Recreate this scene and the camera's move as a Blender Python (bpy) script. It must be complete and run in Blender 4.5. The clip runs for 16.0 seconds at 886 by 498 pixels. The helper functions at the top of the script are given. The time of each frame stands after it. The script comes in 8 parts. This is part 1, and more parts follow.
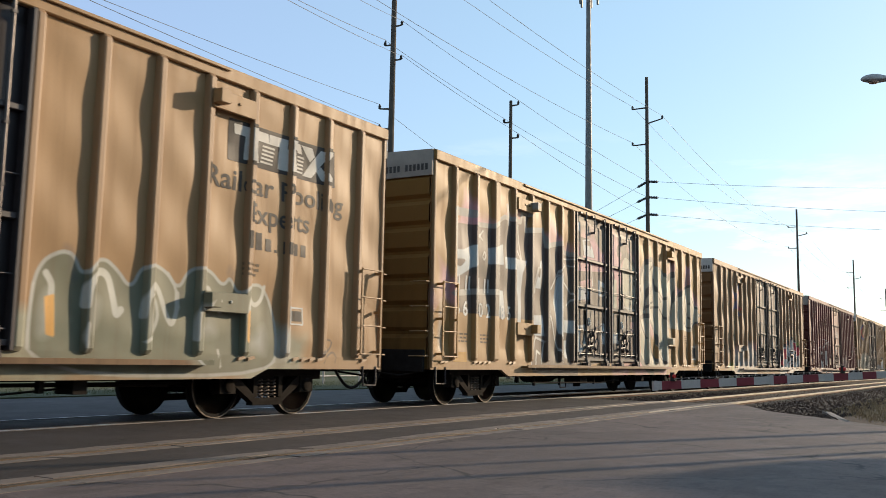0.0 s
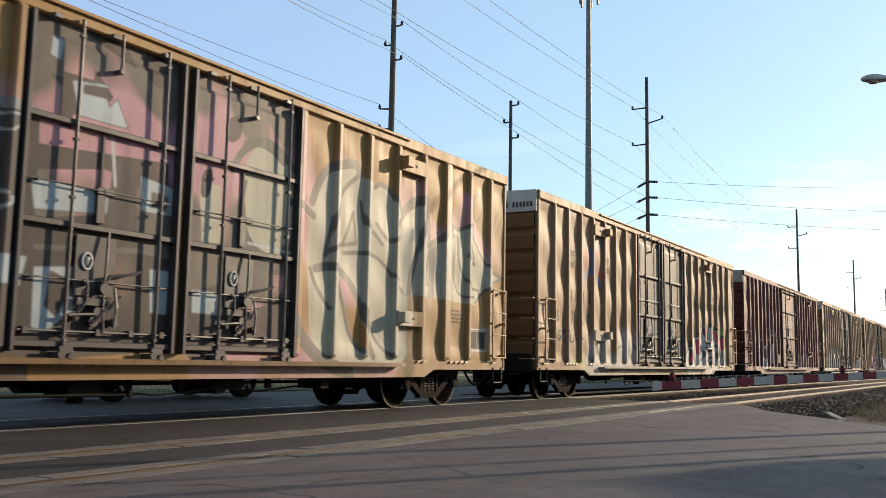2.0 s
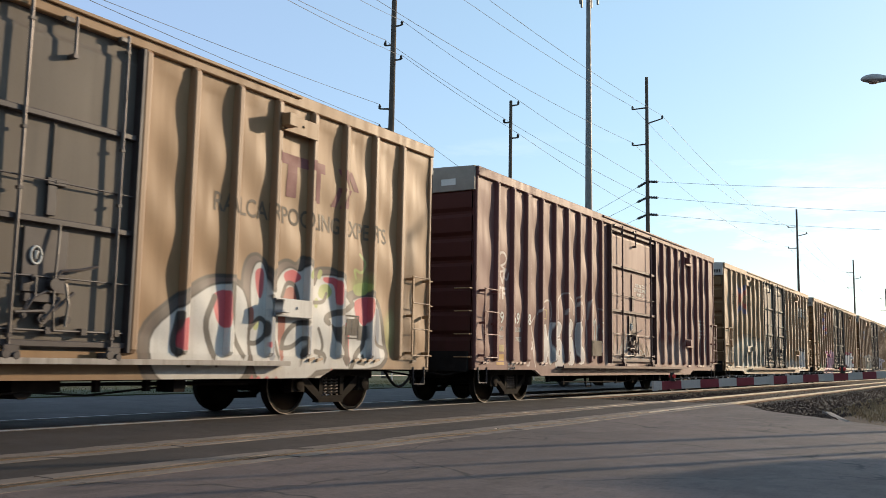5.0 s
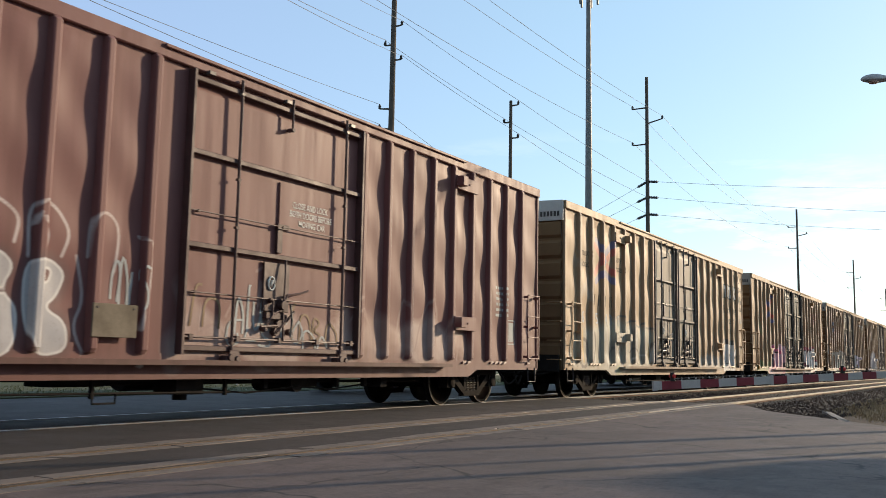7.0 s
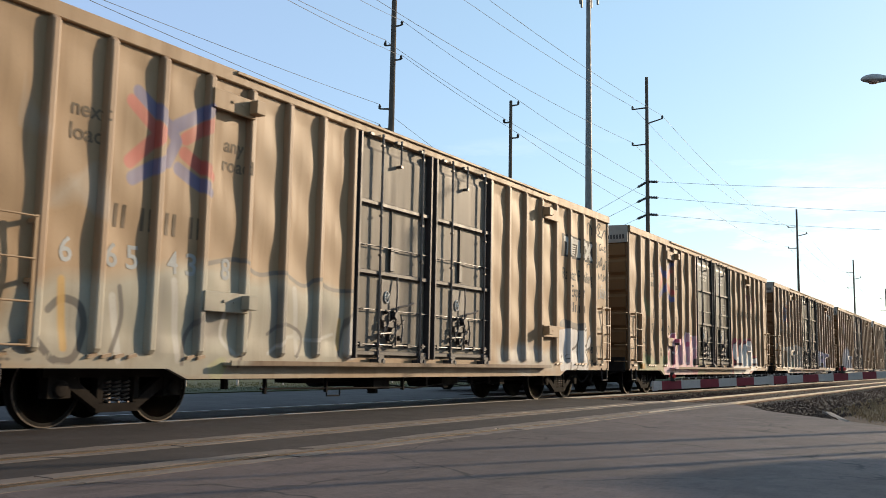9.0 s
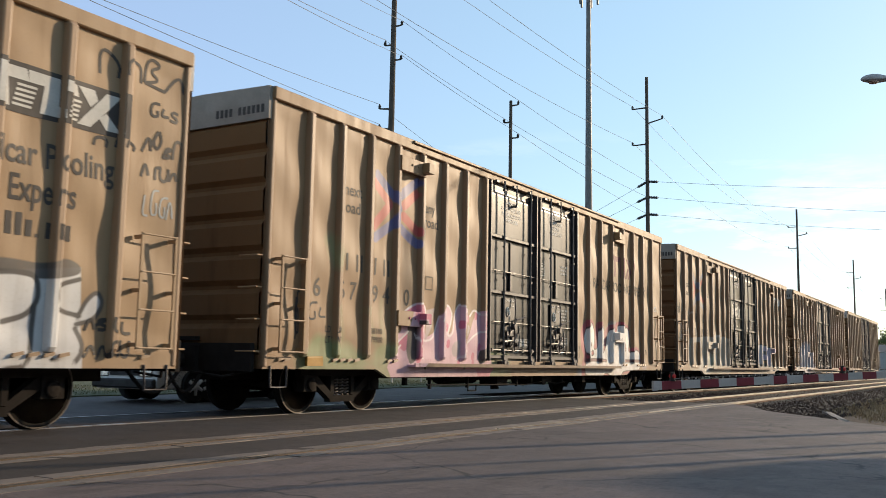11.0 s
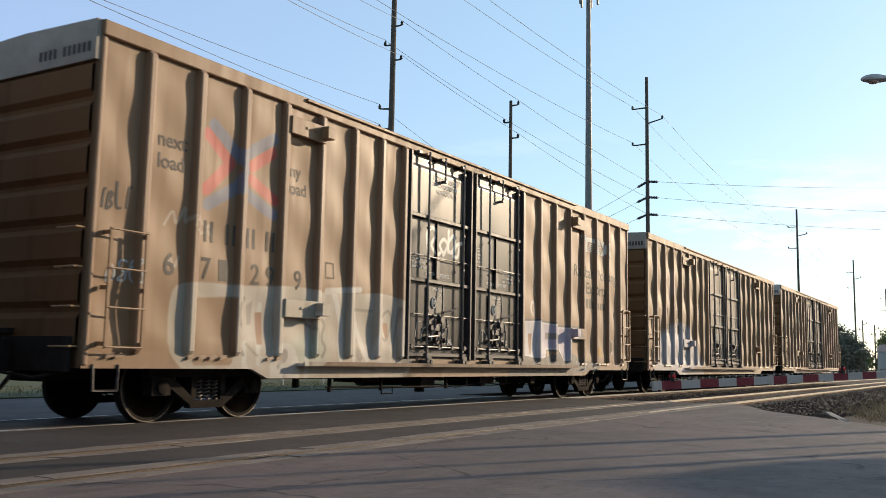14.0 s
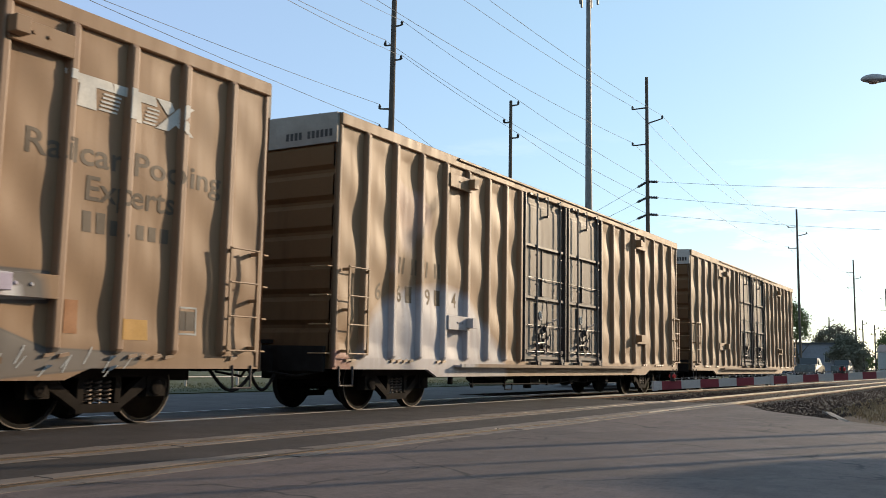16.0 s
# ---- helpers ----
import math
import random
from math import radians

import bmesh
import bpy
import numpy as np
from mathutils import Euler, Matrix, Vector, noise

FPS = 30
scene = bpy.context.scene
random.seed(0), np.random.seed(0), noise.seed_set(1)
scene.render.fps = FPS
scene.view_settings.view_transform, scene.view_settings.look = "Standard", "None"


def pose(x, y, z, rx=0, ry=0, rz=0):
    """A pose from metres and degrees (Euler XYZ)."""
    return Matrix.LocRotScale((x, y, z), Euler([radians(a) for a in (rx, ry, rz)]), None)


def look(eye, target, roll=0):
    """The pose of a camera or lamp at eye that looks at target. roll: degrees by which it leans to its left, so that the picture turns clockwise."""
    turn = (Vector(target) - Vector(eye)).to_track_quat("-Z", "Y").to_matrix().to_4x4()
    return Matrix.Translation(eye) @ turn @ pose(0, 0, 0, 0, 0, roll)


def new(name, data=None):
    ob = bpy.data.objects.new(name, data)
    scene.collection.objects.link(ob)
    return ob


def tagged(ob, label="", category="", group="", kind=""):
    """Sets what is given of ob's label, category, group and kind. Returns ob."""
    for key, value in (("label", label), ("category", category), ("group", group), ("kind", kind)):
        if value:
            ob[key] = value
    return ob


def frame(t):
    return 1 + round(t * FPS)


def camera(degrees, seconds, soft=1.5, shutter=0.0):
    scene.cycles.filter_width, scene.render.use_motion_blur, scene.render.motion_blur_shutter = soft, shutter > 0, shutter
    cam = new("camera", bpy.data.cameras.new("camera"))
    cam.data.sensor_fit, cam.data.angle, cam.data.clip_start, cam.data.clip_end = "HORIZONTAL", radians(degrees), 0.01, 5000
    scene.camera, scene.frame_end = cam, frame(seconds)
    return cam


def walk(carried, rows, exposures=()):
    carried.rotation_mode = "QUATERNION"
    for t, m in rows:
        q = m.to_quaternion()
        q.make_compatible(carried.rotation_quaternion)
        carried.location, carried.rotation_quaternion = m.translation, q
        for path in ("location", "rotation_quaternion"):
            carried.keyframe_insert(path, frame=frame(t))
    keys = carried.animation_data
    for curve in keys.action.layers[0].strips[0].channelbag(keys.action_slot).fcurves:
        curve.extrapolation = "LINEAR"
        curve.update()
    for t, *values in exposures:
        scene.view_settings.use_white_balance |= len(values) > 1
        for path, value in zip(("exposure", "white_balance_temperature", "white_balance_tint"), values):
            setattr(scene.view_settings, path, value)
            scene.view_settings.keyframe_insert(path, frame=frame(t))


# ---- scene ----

cam = camera(51.3, 16.0, soft=0.8, shutter=0.12)
EYE = pose(0, 0, 0.90, 96.947, 0, 31.118) @ pose(0, 0, 0, 0, 0, 1.038)
walk(cam, [(0.0, EYE), (16.0, EYE)], exposures=[(0.0, 0.25, 6500, 10.5), (16.0, 0.25, 6500, 10.5)])

# ---------- light ----------
SUN_AZ, SUN_EL = 27.0, 17.0          # degrees from the track's far end towards +x, and above the horizon
sun = new("sun", bpy.data.lights.new("sun", "SUN"))
sun.data.energy, sun.data.angle, sun.data.color = 4.6, radians(0.55), (1.0, 0.79, 0.54)
SUN_WAY = Vector((math.sin(radians(SUN_AZ)) * math.cos(radians(SUN_EL)), math.cos(radians(SUN_AZ)) * math.cos(radians(SUN_EL)), math.sin(radians(SUN_EL))))
sun.matrix_basis = look(SUN_WAY * 100, (0, 0, 0))


def make_world():
    world = bpy.data.worlds.new("sky")
    scene.world = world
    world.use_nodes = True
    nt = world.node_tree
    nt.nodes.clear()
    out = nt.nodes.new("ShaderNodeOutputWorld")
    bg = nt.nodes.new("ShaderNodeBackground")
    sky = nt.nodes.new("ShaderNodeTexSky")
    sky.sky_type, sky.sun_disc = "NISHITA", False
    sky.sun_elevation, sky.sun_rotation = radians(SUN_EL), radians(SUN_AZ)
    sky.air_density, sky.dust_density, sky.ozone_density = 1.0, 0.7, 2.0
    # thin low clouds
    co = nt.nodes.new("ShaderNodeTexCoord")
    mp = nt.nodes.new("ShaderNodeMapping")
    mp.inputs["Scale"].default_value = (1.0, 1.0, 5.0)
    no = nt.nodes.new("ShaderNodeTexNoise")
    no.inputs["Scale"].default_value, no.inputs["Detail"].default_value, no.inputs["Roughness"].default_value = 3.2, 7.0, 0.62
    nt.links.new(co.outputs["Generated"], mp.inputs["Vector"])
    nt.links.new(mp.outputs["Vector"], no.inputs["Vector"])
    ramp = nt.nodes.new("ShaderNodeValToRGB")
    ramp.color_ramp.elements[0].position, ramp.color_ramp.elements[1].position = 0.57, 0.78
    nt.links.new(no.outputs["Fac"], ramp.inputs["Fac"])
    sep = nt.nodes.new("ShaderNodeSeparateXYZ")
    nt.links.new(co.outputs["Generated"], sep.inputs[0])
    low = nt.nodes.new("ShaderNodeMapRange")
    low.inputs["From Min"].default_value, low.inputs["From Max"].default_value = 0.25, 0.12
    low.inputs["To Min"].default_value, low.inputs["To Max"].default_value = 0.0, 0.9
    nt.links.new(sep.outputs["Z"], low.inputs["Value"])
    mul = nt.nodes.new("ShaderNodeMath")
    mul.operation = "MULTIPLY"
    nt.links.new(ramp.outputs["Color"], mul.inputs[0])
    nt.links.new(low.outputs["Result"], mul.inputs[1])
    mix = nt.nodes.new("ShaderNodeMix")
    mix.data_type = "RGBA"
    mix.inputs["B"].default_value = (9.5, 9.2, 8.6, 1)
    nt.links.new(mul.outputs[0], mix.inputs["Factor"])
    haze = nt.nodes.new("ShaderNodeMix")
    haze.data_type = "RGBA"
    haze.inputs["Factor"].default_value = 0.35
    tone = nt.nodes.new("ShaderNodeMix")
    tone.data_type = "RGBA"
    tone.inputs["A"].default_value, tone.inputs["B"].default_value = (4.1, 6.2, 7.3, 1), (4.3, 5.5, 8.4, 1)
    away = nt.nodes.new("ShaderNodeMapRange")
    away.inputs["From Min"].default_value, away.inputs["From Max"].default_value = -0.35, -0.85
    nt.links.new(sep.outputs["X"], away.inputs["Value"])
    nt.links.new(away.outputs["Result"], tone.inputs["Factor"])
    nt.links.new(tone.outputs["Result"], haze.inputs["B"])
    nt.links.new(sky.outputs["Color"], haze.inputs["A"])
    nt.links.new(haze.outputs["Result"], mix.inputs["A"])
    nt.links.new(mix.outputs["Result"], bg.inputs["Color"])
    bg.inputs["Strength"].default_value = 0.15
    nt.links.new(bg.outputs["Background"], out.inputs["Surface"])


make_world()

# ---------- materials ----------
MATS = {}


class Nodes:
    """A material under construction: small shorthands for its node tree."""

    def __init__(self, name):
        self.mat = bpy.data.materials.new(name)
        self.mat.use_nodes = True
        self.nt = self.mat.node_tree
        self.bsdf = self.nt.nodes["Principled BSDF"]
        self.co = self.nt.nodes.new("ShaderNodeTexCoord")

    def link(self, a, b):
        self.nt.links.new(a, b)

    def noise(self, scale, detail=4.0, rough=0.6, stretch=(1, 1, 1), space="Object", dist=0.0):
        mp = self.nt.nodes.new("ShaderNodeMapping")
        mp.inputs["Scale"].default_value = stretch
        self.link(self.co.outputs[space], mp.inputs["Vector"])
        n = self.nt.nodes.new("ShaderNodeTexNoise")
        n.inputs["Scale"].default_value, n.inputs["Detail"].default_value = scale, detail
        n.inputs["Roughness"].default_value, n.inputs["Distortion"].default_value = rough, dist
        self.link(mp.outputs["Vector"], n.inputs["Vector"])
        return n.outputs["Fac"]

    def ramp(self, fac, a, b, lo=0.0, hi=1.0):
        r = self.nt.nodes.new("ShaderNodeMapRange")
        r.inputs["From Min"].default_value, r.inputs["From Max"].default_value = a, b
        r.inputs["To Min"].default_value, r.inputs["To Max"].default_value = lo, hi
        self.link(fac, r.inputs["Value"])
        return r.outputs["Result"]

    def mix(self, fac, a, b, kind="MIX"):
        m = self.nt.nodes.new("ShaderNodeMix")
        m.data_type, m.blend_type = "RGBA", kind
        for sock, val in (("Factor", fac), ("A", a), ("B", b)):
            if isinstance(val, (tuple, float, int)):
                m.inputs[sock].default_value = (*val, 1) if isinstance(val, tuple) else val
            else:
                self.link(val, m.inputs[sock])
        return m.outputs["Result"]

    def math(self, op, a, b=0.0):
        m = self.nt.nodes.new("ShaderNodeMath")
        m.operation = op
        for i, val in enumerate((a, b)):
            if isinstance(val, (float, int)):
                m.inputs[i].default_value = val
            else:
                self.link(val, m.inputs[i])
        return m.outputs[0]

    def axis(self, which, space="Object"):
        s = self.nt.nodes.new("ShaderNodeSeparateXYZ")
        self.link(self.co.outputs[space], s.inputs[0])
        return s.outputs[which]

    def attr(self, name):
        a = self.nt.nodes.new("ShaderNodeAttribute")
        a.attribute_name = name
        return a.outputs["Fac"]

    def bump(self, height, strength=0.3, dist=0.01):
        b = self.nt.nodes.new("ShaderNodeBump")
        b.inputs["Strength"].default_value, b.inputs["Distance"].default_value = strength, dist
        self.link(height, b.inputs["Height"])
        self.link(b.outputs["Normal"], self.bsdf.inputs["Normal"])

    def done(self, color, rough=0.6, metal=0.0, spec=0.5):
        for sock, val in (("Base Color", color), ("Roughness", rough), ("Metallic", metal), ("Specular IOR Level", spec)):
            if isinstance(val, tuple):
                self.bsdf.inputs[sock].default_value = (*val, 1)
            elif isinstance(val, (float, int)):
                self.bsdf.inputs[sock].default_value = val
            else:
                self.link(val, self.bsdf.inputs[sock])
        return self.mat


def worn(name, base, dark=0.6, rough=0.6, metal=0.0, scale=3.0, grain=40.0, bump=0.15, spec=0.5, tint=None):
    """A surface of one base colour with large stains and fine grain."""
    if name in MATS:
        return MATS[name]
    n = Nodes(name)
    big = n.ramp(n.noise(scale, 5), 0.3, 0.72)
    fine = n.noise(grain, 3)
    low = tint or tuple(c * dark for c in base)
    col = n.mix(big, base, low)
    col = n.mix(n.ramp(fine, 0.35, 0.75, 0.0, 0.35), col, tuple(c * 0.55 for c in base))
    n.bump(fine, bump, 0.005)
    MATS[name] = n.done(col, n.ramp(big, 0, 1, rough, min(1.0, rough + 0.2)), metal, spec)
    return MATS[name]


def glow(name, color, strength):
    n = Nodes(name)
    n.bsdf.inputs["Emission Color"].default_value = (*color, 1)
    n.bsdf.inputs["Emission Strength"].default_value = strength
    MATS[name] = n.done(color, 0.4)
    return MATS[name]


FAR_OFF = 9.0        # added to the stored distances, so that parts without them stay bare


def car_paint(name, base, rust, fills, dirt=0.5, rough=0.7, spec=0.25):
    """Faded railcar paint: streaks of dirt, rust, and sprayed fields whose edges come from the mesh's distance attributes.
    fills: (attribute, fill, faded, haze or line, colour, second colour, edge colour, edge width)."""
    n = Nodes(name)
    big = n.noise(0.45, 4)
    streak = n.noise(2.2, 4, 0.6, (1, 2.5, 0.16))
    fine = n.noise(26.0, 4)
    col = n.mix(n.ramp(big, 0.3, 0.7, 0, 0.55), base, tuple(c * 0.72 for c in base))
    for attr, mode, c1, c2, edge, width in fills:
        a = n.math("SUBTRACT", n.attr(attr), FAR_OFF)
        if mode == "line":
            col = n.mix(n.ramp(n.math("ABSOLUTE", a), width, width + 0.02, 0.9, 0.0), col, c1)
            continue
        body = n.mix(n.ramp(n.noise(1.1, 2), 0.42, 0.58), c1, c2)
        if width > 0:
            body = n.mix(n.ramp(a, width - 0.012, width + 0.012), edge, body)
        start, soft, most = {"haze": (-0.03, 0.20, 0.85), "faded": (-0.018, 0.016, 0.85), "fill": (-0.014, 0.008, 0.95)}[mode]
        col = n.mix(n.ramp(a, start, soft, 0.0, most), col, body)
    grime = n.ramp(streak, 0.5, 0.78, 0.0, dirt)
    col = n.mix(grime, col, rust)
    foot = n.ramp(n.math("ADD", n.axis("Z"), n.math("MULTIPLY", n.noise(1.7, 3), 0.5)), 1.35, 0.85, 0.0, 0.28)
    col = n.mix(foot, col, tuple(c * 0.6 for c in rust))
    col = n.mix(n.ramp(fine, 0.55, 0.8, 0.0, 0.22), col, tuple(c * 0.5 for c in base))
    n.bump(n.mix(0.5, fine, big), 0.12, 0.01)
    MATS[name] = n.done(col, n.ramp(streak, 0.3, 0.8, rough, min(0.9, rough + 0.2)), 0.0, spec)
    bsdf = next(q for q in n.nt.nodes if q.type == "BSDF_PRINCIPLED")
    bsdf.inputs["Sheen Weight"].default_value = 0.28 if max(base) > 0.05 and not name.startswith("end_") else 0.0      # road dust on the paint; left off the end walls to keep them shaded
    bsdf.inputs["Sheen Roughness"].default_value = 0.5
    bsdf.inputs["Sheen Tint"].default_value = (1.0, 0.86, 0.76, 1.0)
    return MATS[name]


def asphalt(name="asphalt", shade=1.0):
    n = Nodes(name)
    grain = n.noise(160.0, 3, 0.7)
    patch = n.noise(0.32, 5, 0.6)
    stain = n.noise(1.6, 5, 0.65)
    blot = n.noise(0.75, 6, 0.7, (1.0, 0.45, 1.0))
    col = n.mix(n.ramp(patch, 0.40, 0.60), (0.128, 0.096, 0.089), (0.066, 0.049, 0.046))
    col = n.mix(n.ramp(stain, 0.5, 0.72, 0, 0.7), col, (0.094, 0.075, 0.069))
    col = n.mix(n.ramp(n.noise(5.5, 4, 0.7), 0.52, 0.66, 0, 0.65), col, (0.036, 0.028, 0.026))
    col = n.mix(n.ramp(blot, 0.54, 0.57, 0, 0.5), col, (0.042, 0.031, 0.030))
    col = n.mix(n.ramp(blot, 0.44, 0.40, 0, 0.5), col, (0.15, 0.118, 0.108))
    wear = n.noise(0.9, 4, 0.6, (1.0, 0.14, 1.0))
    col = n.mix(n.ramp(wear, 0.5, 0.66, 0, 0.6), col, (0.115, 0.092, 0.085))
    col = n.mix(n.ramp(n.noise(2.6, 5, 0.75, (1.0, 0.22, 1.0)), 0.55, 0.68, 0, 0.7), col, (0.034, 0.027, 0.025))
    col = n.mix(n.ramp(grain, 0.45, 0.72, 0, 0.6), col, (0.165, 0.138, 0.126))
    col = n.mix(n.ramp(n.noise(34.0, 3, 0.75), 0.52, 0.68, 0, 0.6), col, (0.022, 0.017, 0.016))
    vor = n.nt.nodes.new("ShaderNodeTexVoronoi")
    vor.feature = "DISTANCE_TO_EDGE"
    vor.inputs["Scale"].default_value = 0.33
    warp = n.nt.nodes.new("ShaderNodeMapping")
    n.link(n.co.outputs["Object"], warp.inputs["Vector"])
    wn = n.nt.nodes.new("ShaderNodeTexNoise")
    wn.inputs["Scale"].default_value = 1.5
    n.link(n.co.outputs["Object"], wn.inputs["Vector"])
    add = n.nt.nodes.new("ShaderNodeVectorMath")
    add.operation = "ADD"
    n.link(warp.outputs["Vector"], add.inputs[0])
    n.link(wn.outputs["Color"], add.inputs[1])
    n.link(add.outputs[0], vor.inputs["Vector"])
    crack = n.ramp(vor.outputs["Distance"], 0.003, 0.012, 1.0, 0.0)
    col = n.mix(n.math("MULTIPLY", crack, n.ramp(stain, 0.40, 0.52, 0.2, 0.9)), col, (0.015, 0.014, 0.013))
    n.bump(n.math("ADD", n.math("MULTIPLY", grain, 0.6), n.math("MULTIPLY", stain, 2.0)), 0.5, 0.006)
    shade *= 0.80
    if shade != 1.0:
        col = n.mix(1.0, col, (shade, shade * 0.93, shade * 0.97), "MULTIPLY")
    MATS[name] = n.done(col, n.ramp(stain, 0.3, 0.7, 0.70, 0.84), 0.0, 0.36)


def earth(name, a, b, c, scale=2.0, grain=60.0, bump=0.8):
    n = Nodes(name)
    big, mid, fine = n.noise(scale * 0.2, 4), n.noise(scale, 5), n.noise(grain, 3, 0.7)
    col = n.mix(n.ramp(big, 0.35, 0.65), a, b)
    col = n.mix(n.ramp(mid, 0.45, 0.7, 0, 0.8), col, c)
    col = n.mix(n.ramp(fine, 0.4, 0.75, 0, 0.6), col, tuple(v * 0.5 for v in a))
    n.bump(fine, bump, 0.02)
    MATS[name] = n.done(col, 0.9, 0.0, 0.2)


asphalt()
# street asphalt under and behind the train, its shade put into the colour
asphalt("asphalt_shaded", 0.32)
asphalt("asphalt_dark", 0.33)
earth("dry_ground", (0.058, 0.041, 0.032), (0.044, 0.032, 0.025), (0.085, 0.060, 0.043), 2.0, 22.0)
earth("verge", (0.075, 0.082, 0.035), (0.10, 0.09, 0.05), (0.055, 0.068, 0.027), 1.0)
earth("ballast_fill", (0.030, 0.021, 0.017), (0.021, 0.015, 0.013), (0.045, 0.032, 0.026), 3.0, 30.0)
worn("rail_steel", (0.15, 0.115, 0.09), 0.6, 0.38, 0.8, 2.0)
worn("rail_web", (0.16, 0.085, 0.05), 0.6, 0.8, 0.2)
worn("rail_bright", (0.42, 0.36, 0.30), 0.75, 0.38, 0.7, 2.0)
worn("rail_dull", (0.26, 0.25, 0.25), 0.6, 0.3, 1.0, 2.0)
worn("crossing_timber", (0.170, 0.132, 0.112), 0.45, 0.55, 0.0, 1.3, 30.0, 0.5)
worn("tie_wood", (0.034, 0.025, 0.020), 0.6, 0.85)
worn("steel_dark", (0.035, 0.03, 0.028), 0.5, 0.6, 0.3)
worn("undergear", (0.024, 0.020, 0.018), 0.5, 0.85, 0.0, 3.0, 40.0, 0.15, 0.12)
worn("truck_iron", (0.025, 0.020, 0.017), 0.5, 0.85, 0.0, 3.0, 40.0, 0.15, 0.12)
worn("wheel_steel", (0.024, 0.020, 0.017), 0.5, 0.85, 0.0, 3.0, 40.0, 0.15, 0.12)
worn("wheel_rim", (0.20, 0.17, 0.145), 0.7, 0.35, 0.9)
worn("spring_steel", (0.18, 0.14, 0.115), 0.6, 0.55, 0.4)
worn("door_black", (0.022, 0.022, 0.023), 0.6, 0.24, 0.0, 1.2, 20.0, 0.05, 0.6)
worn("rod_steel", (0.048, 0.036, 0.036), 0.6, 0.40, 0.0, 3.0, 40.0, 0.05, 0.5)
worn("rod_bright", (0.13, 0.115, 0.11), 0.6, 0.32, 0.75, 3.0, 40.0, 0.05, 0.5)
worn("worn_edge", (0.14, 0.125, 0.115), 0.6, 0.4, 0.3)
worn("rod_brown", (0.072, 0.028, 0.025), 0.6, 0.5)
worn("roof_zinc", (0.52, 0.54, 0.56), 0.7, 0.45, 0.6)
worn("tan_band", (0.27, 0.235, 0.20), 0.75, 0.6)
worn("white_band", (0.46, 0.43, 0.40), 0.75, 0.55)
worn("pole_wood", (0.095, 0.075, 0.062), 0.6, 0.85, 0.0, 1.0, 15.0, 0.4)
worn("pole_steel", (0.17, 0.165, 0.165), 0.8, 0.5, 0.3)
worn("insulator", (0.04, 0.038, 0.04), 0.7, 0.4)
worn("wire", (0.16, 0.165, 0.18), 0.8, 0.6, 0.4)
worn("board_wood", (0.17, 0.135, 0.095), 0.6, 0.75, 0.0, 4.0, 50.0, 0.4)
worn("gate_white", (0.50, 0.44, 0.40), 0.8, 0.5)
worn("gate_red", (0.23, 0.016, 0.028), 0.75, 0.5)
worn("lamp_grey", (0.42, 0.385, 0.385), 0.7, 0.5, 0.3)
worn("lamp_glass", (0.34, 0.20, 0.16), 0.8, 0.25)
worn("concrete", (0.26, 0.23, 0.20), 0.75, 0.85)
worn("bark", (0.09, 0.07, 0.05), 0.6, 0.9)
worn("tyre", (0.02, 0.02, 0.02), 0.7, 0.85)
worn("chrome", (0.7, 0.7, 0.7), 0.9, 0.15, 1.0)
glow("red_light", (0.35, 0.015, 0.012), 0.08)

# ---------- mesh helpers ----------


def box(bm, x0, x1, y0, y1, z0, z1):
    v = [bm.verts.new(c) for c in ((x0, y0, z0), (x1, y0, z0), (x1, y1, z0), (x0, y1, z0), (x0, y0, z1), (x1, y0, z1), (x1, y1, z1), (x0, y1, z1))]
    for f in ((3, 2, 1, 0), (4, 5, 6, 7), (0, 1, 5, 4), (1, 2, 6, 5), (2, 3, 7, 6), (3, 0, 4, 7)):
        bm.faces.new([v[i] for i in f])
    return v


def tube(bm, a, b, r, r2=None, seg=8, caps=True):
    a, b = Vector(a), Vector(b)
    r2 = r if r2 is None else r2
    w = (b - a).normalized()
    u = w.orthogonal().normalized()
    s = w.cross(u)
    ring = []
    for c, rad in ((a, r), (b, r2)):
        ring.append([bm.verts.new(c + (u * math.cos(k * math.tau / seg) + s * math.sin(k * math.tau / seg)) * rad) for k in range(seg)])
    for k in range(seg):
        bm.faces.new((ring[0][k], ring[0][(k + 1) % seg], ring[1][(k + 1) % seg], ring[1][k]))
    if caps:
        bm.faces.new(list(reversed(ring[0])))
        bm.faces.new(ring[1])


def path(bm, pts, r, seg=6):
    """A round rod swept along points, in one piece."""
    pts = [Vector(p) for p in pts]
    rings, u = [], None
    for k, p in enumerate(pts):
        w = (pts[min(k + 1, len(pts) - 1)] - pts[max(k - 1, 0)]).normalized()
        u = w.orthogonal().normalized() if u is None else (u - w * u.dot(w)).normalized()
        s = w.cross(u)
        rings.append([bm.verts.new(p + (u * math.cos(j * math.tau / seg) + s * math.sin(j * math.tau / seg)) * r) for j in range(seg)])
    for a, b in zip(rings, rings[1:]):
        for j in range(seg):
            bm.faces.new((a[j], a[(j + 1) % seg], b[(j + 1) % seg], b[j]))
    bm.faces.new(list(reversed(rings[0])))
    bm.faces.new(rings[-1])


